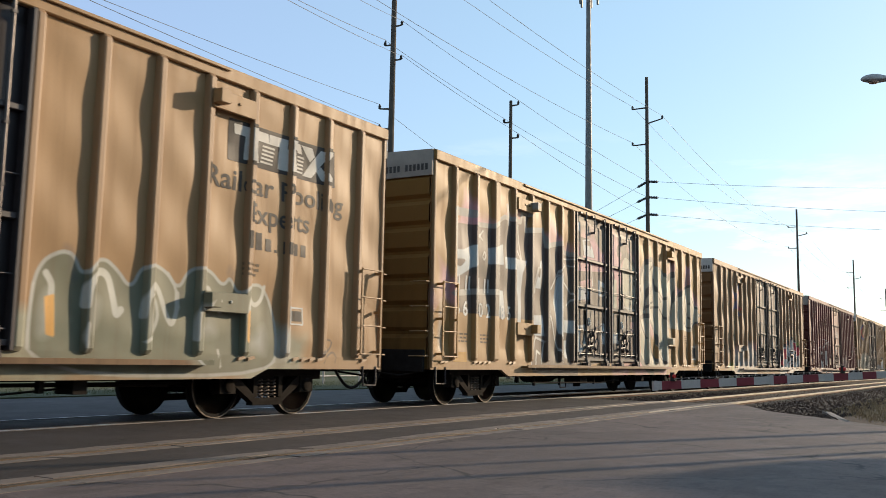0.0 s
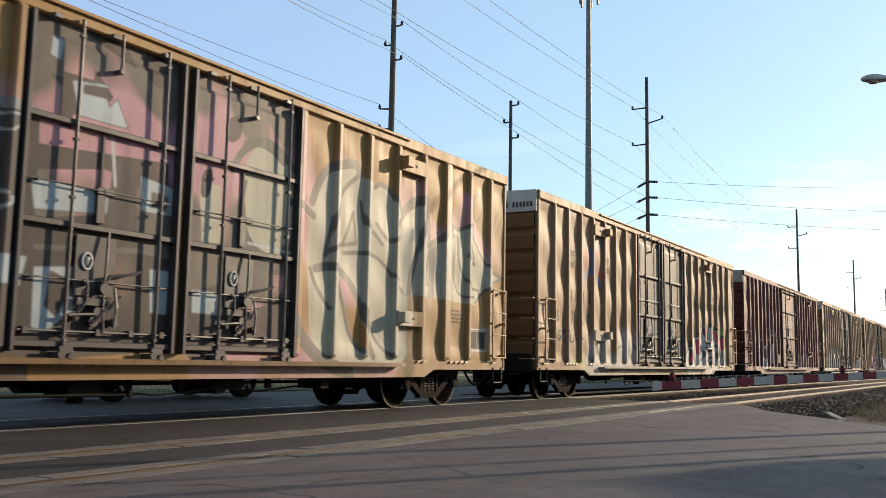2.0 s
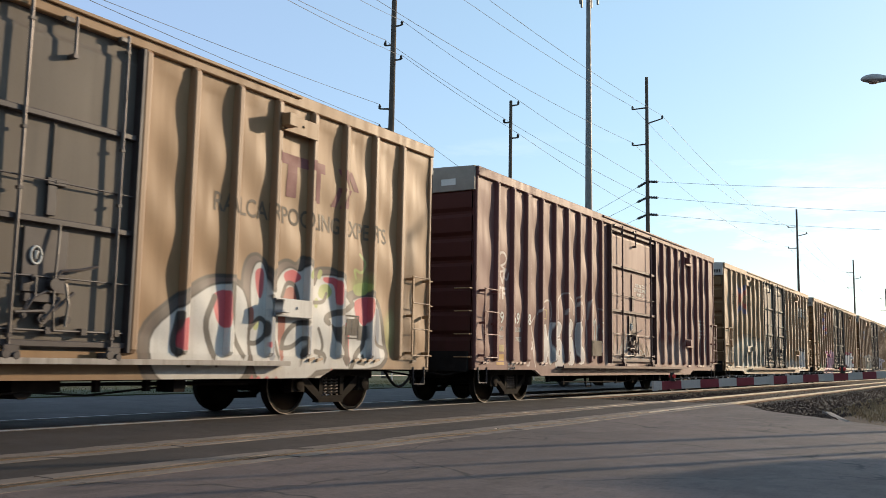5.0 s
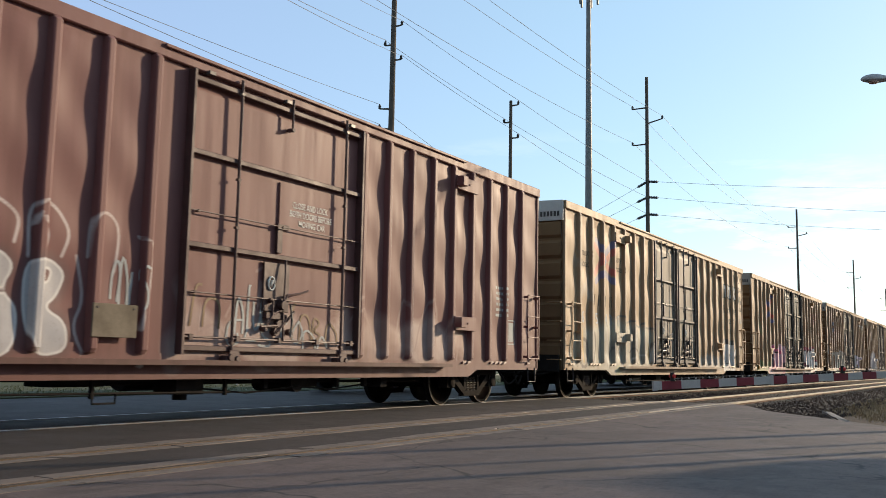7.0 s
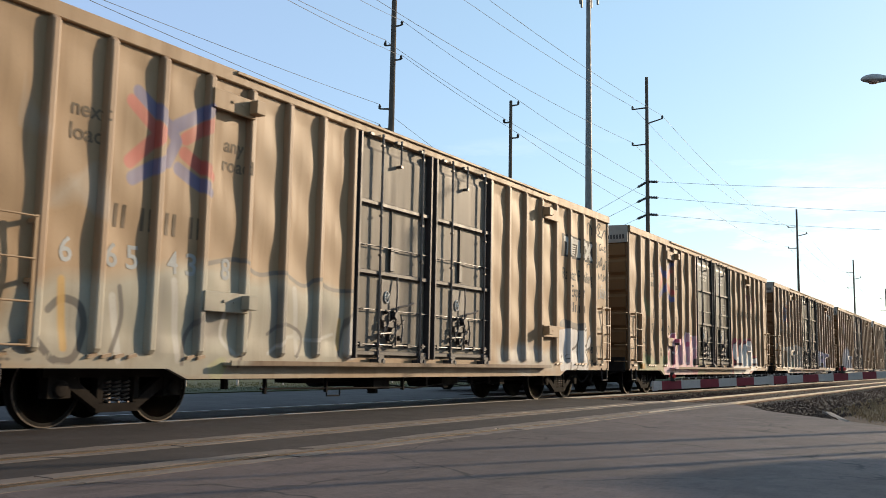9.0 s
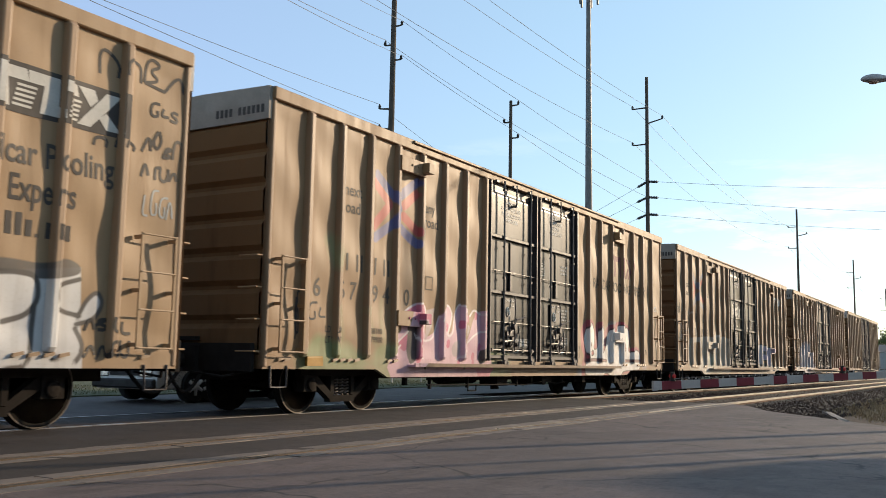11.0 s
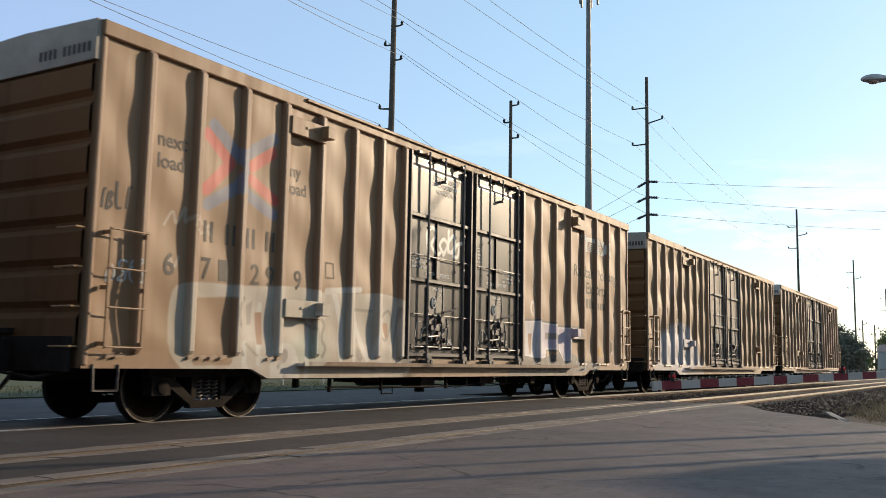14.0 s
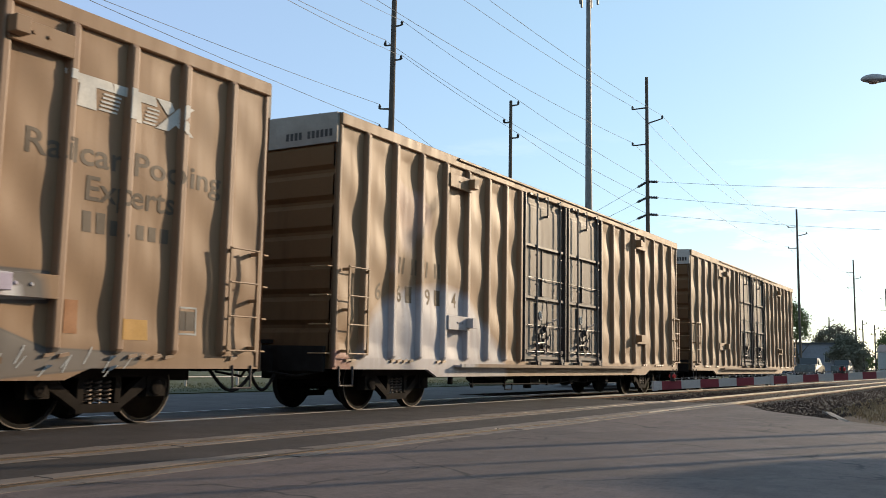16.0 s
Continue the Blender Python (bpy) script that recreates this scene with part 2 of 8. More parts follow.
def lathe(bm, profile, axis_at, seg=24, along="x"):
    """profile: (offset along the axis, radius)."""
    rings = []
    for o, r in profile:
        ring = []
        for k in range(seg):
            a = k * math.tau / seg
            c, s = math.cos(a) * r, math.sin(a) * r
            off = {"x": (o, c, s), "y": (c, o, s), "z": (c, s, o)}[along]
            ring.append(bm.verts.new(Vector(axis_at) + Vector(off)))
        rings.append(ring)
    for p, q in zip(rings, rings[1:]):
        for k in range(seg):
            bm.faces.new((p[k], p[(k + 1) % seg], q[(k + 1) % seg], q[k]))
    bm.faces.new(rings[0])
    bm.faces.new(list(reversed(rings[-1])))


def mesh_of(bm, name, material, smooth=False, bevel=0.0):
    if bevel:
        bmesh.ops.bevel(bm, geom=bm.edges[:], offset=bevel, segments=1, affect="EDGES")
    bmesh.ops.recalc_face_normals(bm, faces=bm.faces)
    me = bpy.data.meshes.new(name)
    bm.to_mesh(me)
    bm.free()
    me.materials.append(MATS[material] if isinstance(material, str) else material)
    if smooth:
        for f in me.polygons:
            f.use_smooth = True
    return me


CACHE = {}


def part(name, bm, material, parent, label="", smooth=False, bevel=0.0):
    me = bm if isinstance(bm, bpy.types.Mesh) else mesh_of(bm, name, material, smooth, bevel)
    ob = new(name, me)
    ob.parent = parent
    if label:
        ob["label"] = label
    return ob


def shared(key, name, build, material, parent, label="", smooth=False, bevel=0.0):
    """A part whose mesh is built once and used again under the same key."""
    if key not in CACHE:
        bm = bmesh.new()
        build(bm)
        CACHE[key] = mesh_of(bm, name, material, smooth, bevel)
    return part(name, CACHE[key], None, parent, label)


def thing(name, bm, material, label, category, group="", kind="", smooth=False, bevel=0.0):
    return tagged(new(name, mesh_of(bm, name, material, smooth, bevel)), label, category, group, kind)


def holder(name, label, category, at=(0, 0, 0), group=""):
    ob = new(name)
    ob.matrix_basis = pose(*at)
    return tagged(ob, label, category, group)


# ---------- ground ----------
NEAR_TRACK, FAR_TRACK = -6.66, -10.87


def ground():
    bm = bmesh.new()
    for f in (((-900, -200), (900, -200), (900, 1800), (-900, 1800)),):
        bm.faces.new([bm.verts.new((x, y, -0.28)) for x, y in f])
    thing("ground", bm, "dry_ground", "dry bare earth reaching to the horizon", "ground", kind="structure")
    # the crossing road, with its far edge at the ballast shoulder
    bm = bmesh.new()
    edge = [(60, -130), (60, -2.0), (2.5, 12.6), (-0.4, 15.4), (-1.62, 16.6), (-2.6, 18.0), (-4.2, 20.2), (-5.2, 22.6), (-5.83, 23.4)]
    top = [bm.verts.new((x, y, -0.006)) for x, y in edge] + [bm.verts.new((-5.83, -130, -0.006))]
    bm.faces.new(top)
    low = bmesh.ops.extrude_face_region(bm, geom=bm.faces[:])
    bmesh.ops.translate(bm, verts=[v for v in low["geom"] if isinstance(v, bmesh.types.BMVert)], vec=(0, 0, -0.3))
    thing("road", bm, "asphalt", "worn grey asphalt road crossing the tracks", "road", kind="structure")
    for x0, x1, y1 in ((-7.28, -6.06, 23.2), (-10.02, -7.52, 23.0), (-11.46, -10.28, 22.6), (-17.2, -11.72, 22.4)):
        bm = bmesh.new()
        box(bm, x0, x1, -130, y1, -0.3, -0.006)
        thing("road", bm, "asphalt_dark" if x0 > -11 else "asphalt_shaded", "asphalt strip of the crossing between rails", "road", kind="structure")
    bm = bmesh.new()
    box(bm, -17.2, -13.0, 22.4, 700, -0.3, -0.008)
    thing("road", bm, "asphalt_shaded", "grey asphalt street running beside the railway", "road", kind="structure")
    bm = bmesh.new()
    box(bm, -70, -17.2, -130, 700, -0.3, 0.02)
    thing("ground", bm, "verge", "grass verge beyond the street", "grass", kind="structure")
    for xc in (NEAR_TRACK, FAR_TRACK):
        bm = bmesh.new()
        prof = ((-2.15, -0.14), (-1.45, -0.115), (0.0, -0.105), (1.45, -0.115), (1.75, -0.15), (2.6, -0.32))
        for (a, za), (b, zb) in zip(prof, prof[1:]):
            bm.faces.new([bm.verts.new(c) for c in ((xc + a, 22.0, za + 0.02), (xc + b, 22.0, zb + 0.02), (xc + b, 700, zb + 0.02), (xc + a, 700, za + 0.02))])
        thing("trackbed", bm, "ballast_fill", "dirty brown crushed-stone ballast under the track", "ballast", kind="structure")


def rails():
    for xc in (NEAR_TRACK, FAR_TRACK):
        for side in (-1, 1):
            x = xc + side * 0.755
            rail = holder("rail", "steel rail with a worn shiny head", "rail", group="rails")
            bm = bmesh.new()
            box(bm, x - 0.037, x + 0.037, -60, 17.5, -0.045, 0.0)
            part("railhead", bm, "rail_steel" if xc == NEAR_TRACK else "rail_dull", rail)
            bm = bmesh.new()
            box(bm, x - 0.037, x + 0.037, 17.5, 700, -0.045, 0.0)
            part("railhead", bm, "rail_bright" if xc == NEAR_TRACK else "rail_dull", rail)
            bm = bmesh.new()
            box(bm, x - 0.010, x + 0.010, -60, 700, -0.13, -0.045)
            box(bm, x - 0.07, x + 0.07, 22.5, 700, -0.15, -0.12)
            part("rail_web", bm, "rail_web", rail)


def timbers():
    """Weathered crossing planks on both sides of each near-track rail, with a flangeway gap."""
    rnd = random.Random(3)
    for x in (NEAR_TRACK - 0.755, NEAR_TRACK + 0.755):
        for a, b in ((-0.31, -0.085), (0.10, 0.29)):
            y = -12.0
            while y < 22.6:
                l = 2.35
                bm = bmesh.new()
                box(bm, x + a, x + b, y + 0.008, y + l - 0.008, -0.1, 0.0 + rnd.uniform(-0.004, 0.005))
                bmesh.ops.subdivide_edges(bm, edges=[e for e in bm.edges if abs(e.verts[0].co.y - e.verts[1].co.y) > 1.0], cuts=11)
                for v in bm.verts:
                    v.co.x += rnd.choice((0.0, 0.0, 0.0, 1.0)) * rnd.uniform(-0.022, 0.022) + rnd.uniform(-0.005, 0.005)
                    v.co.z += rnd.uniform(-0.005, 0.002)
                thing("crossing_plank", bm, "crossing_timber", "sun-bleached timber crossing plank beside the rail", "plank", "crossing planks")
                y += l


def ties():
    bm = bmesh.new()
    box(bm, -1.3, 1.3, -0.11, 0.11, -0.16, -0.086)
    me = mesh_of(bm, "railway_tie", "tie_wood", bevel=0.012)
    for xc in (NEAR_TRACK, FAR_TRACK):
        for k in range(70):
            ob = new("railway_tie", me)
            ob.matrix_basis = pose(xc, 23.9 + k * 0.55, 0, 0, 0, ((k * 37) % 7 - 3) * 0.3)
            tagged(ob, "weathered dark timber railway tie in ballast", "railway tie", "railway ties")


ground()
rails()
timbers()
ties()

# ---------- the train ----------
LENGTH, PITCH, SPEED, FIRST = 18.97, 20.66, 7.945, 15.218
REAR = 18.68                          # posts of the trailing half are spaced back from here
SHEET, RIB = 1.44, 1.535              # half widths to the side sheet and to the outer face of the posts
SILL, FLOOR, PLATE, EAVE = 0.74, 0.94, 4.87, 5.07


DENTED = {2: 1.7, 7: 1.8, 8: 1.8}      # cars with deeper dents


def bulge(y, z, y0, y1, k, index):
    """Outward dents of a side sheet between two posts."""
    seed = k * 3.7 + index * 5.1
    u = np.clip((y - y0) / (y1 - y0), 0, 1)
    s = np.sin(np.pi * u)
    w = np.sin(z * 5.4 + seed * 1.7 + u * 2.4) * 0.5 + np.sin(z * 2.9 + seed * 2.9 - u * 1.9) * 0.5
    fade = np.clip((z - FLOOR) / 0.25, 0, 1) * np.clip((PLATE - z) / 0.25, 0, 1)
    return s * (w * 0.018 - 0.008) * fade * DENTED.get(index, 1.3)


def grid_mesh(name, ys, zs, xs, material, paint):
    """A sheet on a grid of y and z with x given per point, carrying the paint's distances."""
    ny, nz = len(ys), len(zs)
    Y, Z = np.meshgrid(ys, zs, indexing="ij")
    co = np.stack([xs, Y, Z], -1).reshape(-1, 3)
    i = np.arange(ny * nz).reshape(ny, nz)
    q = np.stack([i[:-1, :-1], i[1:, :-1], i[1:, 1:], i[:-1, 1:]], -1).reshape(-1, 4)
    me = bpy.data.meshes.new(name)
    me.from_pydata(co.tolist(), [], q.tolist())
    me.materials.append(material)
    put_paint(me, co, paint)
    for f in me.polygons:
        f.use_smooth = True
    return me


def put_paint(me, co, paint):
    for key, field in paint.items():
        val = field(co[:, 1], co[:, 2])
        a = me.attributes.new(key, "FLOAT", "POINT")
        a.data.foreach_set("value", np.ascontiguousarray(val + FAR_OFF, dtype=np.float32))


def painted(name, bm, material, parent, paint, label="", bevel=0.0):
    """A part that carries the car's sprayed paint too."""
    ob = part(name, bm, material, parent, label, False, bevel)
    me = ob.data
    co = np.empty(len(me.vertices) * 3)
    me.vertices.foreach_get("co", co)
    put_paint(me, co.reshape(-1, 3), paint)
    return ob


def post(bm, y, w, z0, z1, x0=SHEET - 0.03, x1=RIB, step=0.05):
    """A hat-shaped side post with rounded edges, cut along its height so that paint follows it."""
    n = max(1, int((z1 - z0) / step))
    ring = []
    for k in range(n + 1):
        z = z0 + (z1 - z0) * k / n
        xo = x1 if 0 < k < n else x1 - 0.035
        prof = ((x0, -w / 2 - 0.022), (xo - 0.030, -w / 2), (xo - 0.009, -w / 2 + 0.009), (xo, -w / 2 + 0.030), (xo, w / 2 - 0.030), (xo - 0.009, w / 2 - 0.009), (xo - 0.030, w / 2), (x0, w / 2 + 0.022))
        ring.append([bm.verts.new((x, y + d, z)) for x, d in prof])
    for a, b in zip(ring, ring[1:]):
        for j in range(7):
            bm.faces.new((a[j], a[j + 1], b[j + 1], b[j]))
    bm.faces.new(ring[0])
    bm.faces.new(list(reversed(ring[-1])))


def wheelset(parent, y):
    """One axle with its two wheels, turning about its own middle."""
    def axle(bm):
        tube(bm, (-0.75, 0, 0), (0.75, 0, 0), 0.085, seg=12)
    ob = shared("axle", "wheelset", axle, "wheel_steel", parent, "rusty steel axle with two wheels")
    ob.matrix_basis = pose(0, y, 0.485)
    for s in (-1, 1):
        def disc(bm, s=s):
            lathe(bm, [(s * 0.70, 0.10), (s * 0.70, 0.50), (s * 0.735, 0.50), (s * 0.745, 0.485), (s * 0.825, 0.482), (s * 0.826, 0.425), (s * 0.79, 0.40), (s * 0.775, 0.17), (s * 0.84, 0.13), (s * 0.84, 0.05)], (0, 0, 0), 36)
        shared(("disc", s), "wheel", disc, "wheel_steel", ob, smooth=False)
        def rim(bm, s=s):
            lathe(bm, [(s * 0.822, 0.464), (s * 0.829, 0.467), (s * 0.829, 0.480), (s * 0.822, 0.484)], (0, 0, 0), 36)
        shared(("rim", s), "wheel_rim", rim, "wheel_rim", ob, "bright worn wheel rim")
    return ob


def truck(parent, y):
    """A three-piece freight truck: two side frames with spring nests, a bolster, two wheelsets."""
    out = []
    for dy in (-0.89, 0.89):
        out.append(wheelset(parent, y + dy))
    for s in (-1, 1):
        def frame_side(bm, s=s):
            a, b = sorted((s * 0.93, s * 1.06))
            box(bm, a, b, -1.12, 1.12, 0.62, 0.74)
            for e in (-1, 1):
                q0, q1 = sorted((e * 0.74, e * 1.06))
                box(bm, a - 0.02, b + 0.02, q0, q1, 0.37, 0.63)
                # sloping tension member
                v = [bm.verts.new(c) for c in ((a, e * 0.80, 0.52), (a, e * 0.30, 0.20), (a, e * 0.30, 0.33), (a, e * 0.74, 0.66),
                                               (b, e * 0.80, 0.52), (b, e * 0.30, 0.20), (b, e * 0.30, 0.33), (b, e * 0.74, 0.66))]
                for f in ((0, 1, 2, 3), (7, 6, 5, 4), (0, 4, 5, 1), (1, 5, 6, 2), (2, 6, 7, 3), (3, 7, 4, 0)):
                    bm.faces.new([v[i] for i in f])
                q0, q1 = sorted((e * 0.24, e * 0.33))
                box(bm, a, b, q0, q1, 0.3, 0.66)
            box(bm, a, b, -0.34, 0.34, 0.18, 0.29)
        o = shared(("frame", s), "side_frame", frame_side, "truck_iron", parent, "rusty cast truck side frame")
        o.matrix_basis = pose(0, y, 0)
        def coil(bm, s=s):
            path(bm, [(s * 1.0 + 0.050 * math.cos(q * math.tau / 10), 0.050 * math.sin(q * math.tau / 10), 0.30 + q * 0.0052) for q in range(57)], 0.014, seg=5)
        for k in (-0.15, 0.0, 0.15):
            o = shared(("spring", s), "coil_spring", coil, "spring_steel", parent)
            o.matrix_basis = pose(0, y + k, 0)
        for e in (-1, 1):
            def cap(bm, s=s):
                lathe(bm, [(s * 0.86, 0.11), (s * 1.09, 0.11), (s * 1.12, 0.09), (s * 1.13, 0.04)], (0, 0, 0), 16)
            o = shared(("cap", s), "bearing_cap", cap, "truck_iron", parent)
            o.matrix_basis = pose(0, y + e * 0.89, 0.485)
    def bolster(bm):
        box(bm, -1.0, 1.0, -0.2, 0.2, 0.42, 0.66)
        box(bm, -0.25, 0.25, -0.3, 0.3, 0.66, 0.80)
        for e in (-1, 1):
            box(bm, -0.9, 0.9, e * 0.36 - 0.05, e * 0.36 + 0.05, 0.34, 0.46)
    o = shared("bolster", "bolster", bolster, "undergear", parent)
    o.matrix_basis = pose(0, y, 0)
    return out


def ladder(bm, y0, y1, z0, z1, x):
    for y in (y0, y1):
        box(bm, x - 0.012, x + 0.012, y - 0.022, y + 0.022, z0, z1)
        for z in (z0 + 0.06, z1 - 0.06, (z0 + z1) / 2):
            box(bm, SHEET, x - 0.012, y - 0.02, y + 0.02, z - 0.025, z + 0.025)
    n = 4
    for k in range(n):
        z = z0 + 0.02 + (z1 - z0 - 0.04) * k / (n - 1)
        tube(bm, (x + 0.012, y0, z), (x + 0.012, y1, z), 0.013, seg=6)


def boxcar(index, label, style, paint, mats, style_marks=()):
    """One outside-post boxcar. Its space: y from the leading end to the trailing end, x out from the middle, z from the rail's top."""
    car = holder("boxcar", label, "boxcar", group="freight train")
    side, edge_mat, door_mat, end_mat = mats["side"], mats["side"], mats["door"], mats["end"]
    ribs, door = style["ribs"], style["door"]
    bays = [0.0] + ribs + [LENGTH]
    zs = np.linspace(FLOOR - 0.02, PLATE + 0.02, 138)
    # side sheets between the posts
    for k, (a, b) in enumerate(zip(bays, bays[1:])):
        if a >= door[0] - 0.06 and b <= door[1] + 0.06:
            continue
        ys = np.linspace(a, b, 33)
        Y, Z = np.meshgrid(ys, zs, indexing="ij")
        xs = SHEET + bulge(Y, Z, a, b, k, index)
        part("side_sheet", grid_mesh("side_sheet", ys, zs, xs, side, paint), None, car)
    for a, b in style["strips"]:
        ys = np.linspace(a, b, 14)
        Y, Z = np.meshgrid(ys, zs, indexing="ij")
        part("side_sheet", grid_mesh("side_sheet", ys, zs, np.full_like(Y, SHEET), side, paint), None, car)
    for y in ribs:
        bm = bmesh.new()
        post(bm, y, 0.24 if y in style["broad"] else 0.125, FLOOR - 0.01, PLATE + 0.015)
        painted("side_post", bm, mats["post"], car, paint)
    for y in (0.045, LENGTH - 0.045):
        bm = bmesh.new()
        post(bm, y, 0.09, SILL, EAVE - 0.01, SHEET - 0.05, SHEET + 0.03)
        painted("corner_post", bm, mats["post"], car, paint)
    # top chord, sill
    bm = bmesh.new()
    box(bm, SHEET - 0.1, RIB - 0.03, 0.0, LENGTH, PLATE, EAVE)
    painted("side_plate", bm, side, car, {}, bevel=0.012)
    n = 420
    bm = bmesh.new()
    low = lambda y: 0.60 if 3.3 < y < LENGTH - 3.3 else (SILL if y < 2.95 or y > LENGTH - 2.95 else SILL - 0.14 * (min(y, LENGTH - y) - 2.95) / 0.35)
    prev = None
    for k in range(n + 1):
        y = LENGTH * k / n
        row = [bm.verts.new((x, y, z)) for x, z in ((SHEET + 0.012, low(y)), (SHEET + 0.012, (low(y) + FLOOR) / 2), (SHEET + 0.012, FLOOR), (SHEET - 0.06, FLOOR), (SHEET - 0.06, low(y)))]
        if prev:
            for j in range(5):
                bm.faces.new((prev[j], row[j], row[(j + 1) % 5], prev[(j + 1) % 5]))
        prev = row
    painted("side_sill", bm, side, car, paint)
    def ledge(bm):
        box(bm, SHEET + 0.012, RIB + 0.10, door[0] - 2.9, door[1] + 2.9, 0.79, 0.83)
        box(bm, RIB + 0.07, RIB + 0.10, door[0] - 2.9, door[1] + 2.9, 0.83, 0.86)
    bm = bmesh.new()
    ledge(bm)
    painted("door_track", bm, mats["track"], car, paint)
    bm = bmesh.new()
    hy0, hy1 = style["header"]
    box(bm, RIB - 0.03, RIB + 0.012, hy0, hy1, PLATE + 0.13, PLATE + 0.18)
    part("upper_track", bm, mats["header"], car, "door header track", bevel=0.008)
    # far side, floor, roof, ends: one simple shell each
    def far(bm):
        box(bm, -RIB, -SHEET, 0, LENGTH, SILL, EAVE)
    shared(("far", mats["key"]), "far_side", far, side, car)
    def deck(bm):
        box(bm, -SHEET, SHEET - 0.06, 0.02, LENGTH - 0.02, 0.86, 0.95)
        box(bm, -0.35, 0.35, 0.3, LENGTH - 0.3, 0.55, 0.86)
        for k in range(9):
            y = 4.4 + k * 1.25
            box(bm, -1.35, 1.35, y, y + 0.1, 0.72, 0.86)
        box(bm, 0.45, 0.95, 6.2, 7.0, 0.5, 0.86)
        tube(bm, (-0.7, 8.6, 0.58), (-0.7, 10.2, 0.58), 0.22, seg=14)
        tube(bm, (0.9, 3.9, 0.60), (0.9, 14.6, 0.50), 0.018, seg=6)
        tube(bm, (0.62, 7.2, 0.52), (0.62, 15.4, 0.52), 0.025, seg=6)
        box(bm, 0.8, 1.15, 10.6, 11.1, 0.45, 0.86)
        box(bm, 0.9, 1.25, 12.8, 13.0, 0.42, 0.86)
        tube(bm, (1.22, 5.0, 0.44), (1.22, 9.0, 0.40), 0.016, seg=6)
        for y in (5.1, 6.6, 8.9):
            box(bm, 1.19, 1.25, y - 0.02, y + 0.02, 0.36, 0.62)
        path(bm, [(1.24, 6.6, 0.36), (1.24, 6.6, 0.30), (1.24, 6.95, 0.30), (1.24, 6.95, 0.42)], 0.014)
        box(bm, 0.75, 1.2, 8.0, 8.5, 0.38, 0.62)
        tube(bm, (1.0, 8.25, 0.30), (1.0, 8.25, 0.5), 0.10, seg=10)
        path(bm, [(1.1, 8.5, 0.46), (1.15, 9.4, 0.38), (1.15, 10.6, 0.46), (1.1, 11.5, 0.40), (1.0, 13.0, 0.5)], 0.014)
        tube(bm, (0.3, 10.6, 0.52), (1.15, 10.6, 0.52), 0.15, seg=12)
        for y in (9.8, 11.6, 12.4, 4.3):
            box(bm, 1.12, 1.2, y - 0.04, y + 0.04, 0.44, 0.62)
    shared("deck", "underframe", deck, "undergear", car, "dark dusty underframe with brake gear")
    def roof(bm):
        w, e = SHEET + 0.03, 0.0
        k0 = [bm.verts.new(c) for c in ((-w, e, EAVE), (0, e, EAVE + 0.045), (w, e, EAVE))]
        k1 = [bm.verts.new(c) for c in ((-w, LENGTH, EAVE), (0, LENGTH, EAVE + 0.045), (w, LENGTH, EAVE))]
        for j in (0, 1):
            bm.faces.new((k0[j], k0[j + 1], k1[j + 1], k1[j]))
        bm.faces.new((k0[0], k0[2], k1[2], k1[0]))
        bm.faces.new(k0)
        bm.faces.new(list(reversed(k1)))
        for k in range(15):
            y = 0.6 + k * 1.24
            for s in (-1, 1):
                v = [bm.verts.new(c) for c in ((0, y, EAVE + 0.06), (s * w * 0.98, y, EAVE + 0.02), (s * w * 0.98, y + 0.06, EAVE + 0.02), (0, y + 0.06, EAVE + 0.06))]
                bm.faces.new(v)
    shared("roof", "roof", roof, "roof_zinc", car, "galvanised ribbed metal roof")
    for far_end in (0, 1):
        def end_wall(bm, far_end=far_end):
            y, d = (LENGTH, 1) if far_end else (0.0, -1)
            prof = [(0.0, SILL)]
            z = 0.95
            while z < 4.5:
                prof += [(0.0, z), (0.055, z + 0.08), (0.055, z + 0.39), (0.0, z + 0.47)]
                z += 0.525
            prof = [q for q in prof if q[1] < 4.55] + [(0.0, 4.55)]
            for (a, za), (b, zb) in zip(prof, prof[1:]):
                bm.faces.new([bm.verts.new(c) for c in ((-1.38, y + d * a, za), (1.38, y + d * a, za), (1.38, y + d * b, zb), (-1.38, y + d * b, zb))])
            bm.faces.new([bm.verts.new(c) for c in ((1.38, y, SILL), (1.44, y + d * 0.05, SILL), (1.44, y + d * 0.05, 4.55), (1.38, y, 4.55))])
            bm.faces.new([bm.verts.new(c) for c in ((-1.38, y, SILL), (-1.44, y + d * 0.05, SILL), (-1.44, y + d * 0.05, 4.55), (-1.38, y, 4.55))])
            bmesh.ops.remove_doubles(bm, verts=bm.verts, dist=0.001)
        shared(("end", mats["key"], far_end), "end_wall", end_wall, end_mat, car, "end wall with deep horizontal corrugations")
        def band(bm, far_end=far_end):
            y0, y1 = (LENGTH - 0.05, LENGTH + 0.07) if far_end else (-0.07, 0.05)
            v = [bm.verts.new(c) for y in (y0, y1) for c in ((-1.44, y, 4.55), (1.44, y, 4.55), (1.44, y, EAVE), (0, y, EAVE + 0.04), (-1.44, y, EAVE))]
            bm.faces.new(v[:5])
            bm.faces.new(list(reversed(v[5:])))
            for k in range(5):
                bm.faces.new((v[k], v[(k + 1) % 5], v[5 + (k + 1) % 5], v[5 + k]))
        shared(("band", far_end, mats["band"]), "end_panel", band, mats["band"], car, "pale upper end panel")
        # dark beam standing in for brake gear and the shade at the end's foot
        def beam(bm, far_end=far_end):
            y, d = (LENGTH, 1) if far_end else (0.0, -1)
            a, b = sorted((y + d * 0.08, y + d * 0.16))
            box(bm, -1.36, 1.36, a, b, 0.70, 1.12)
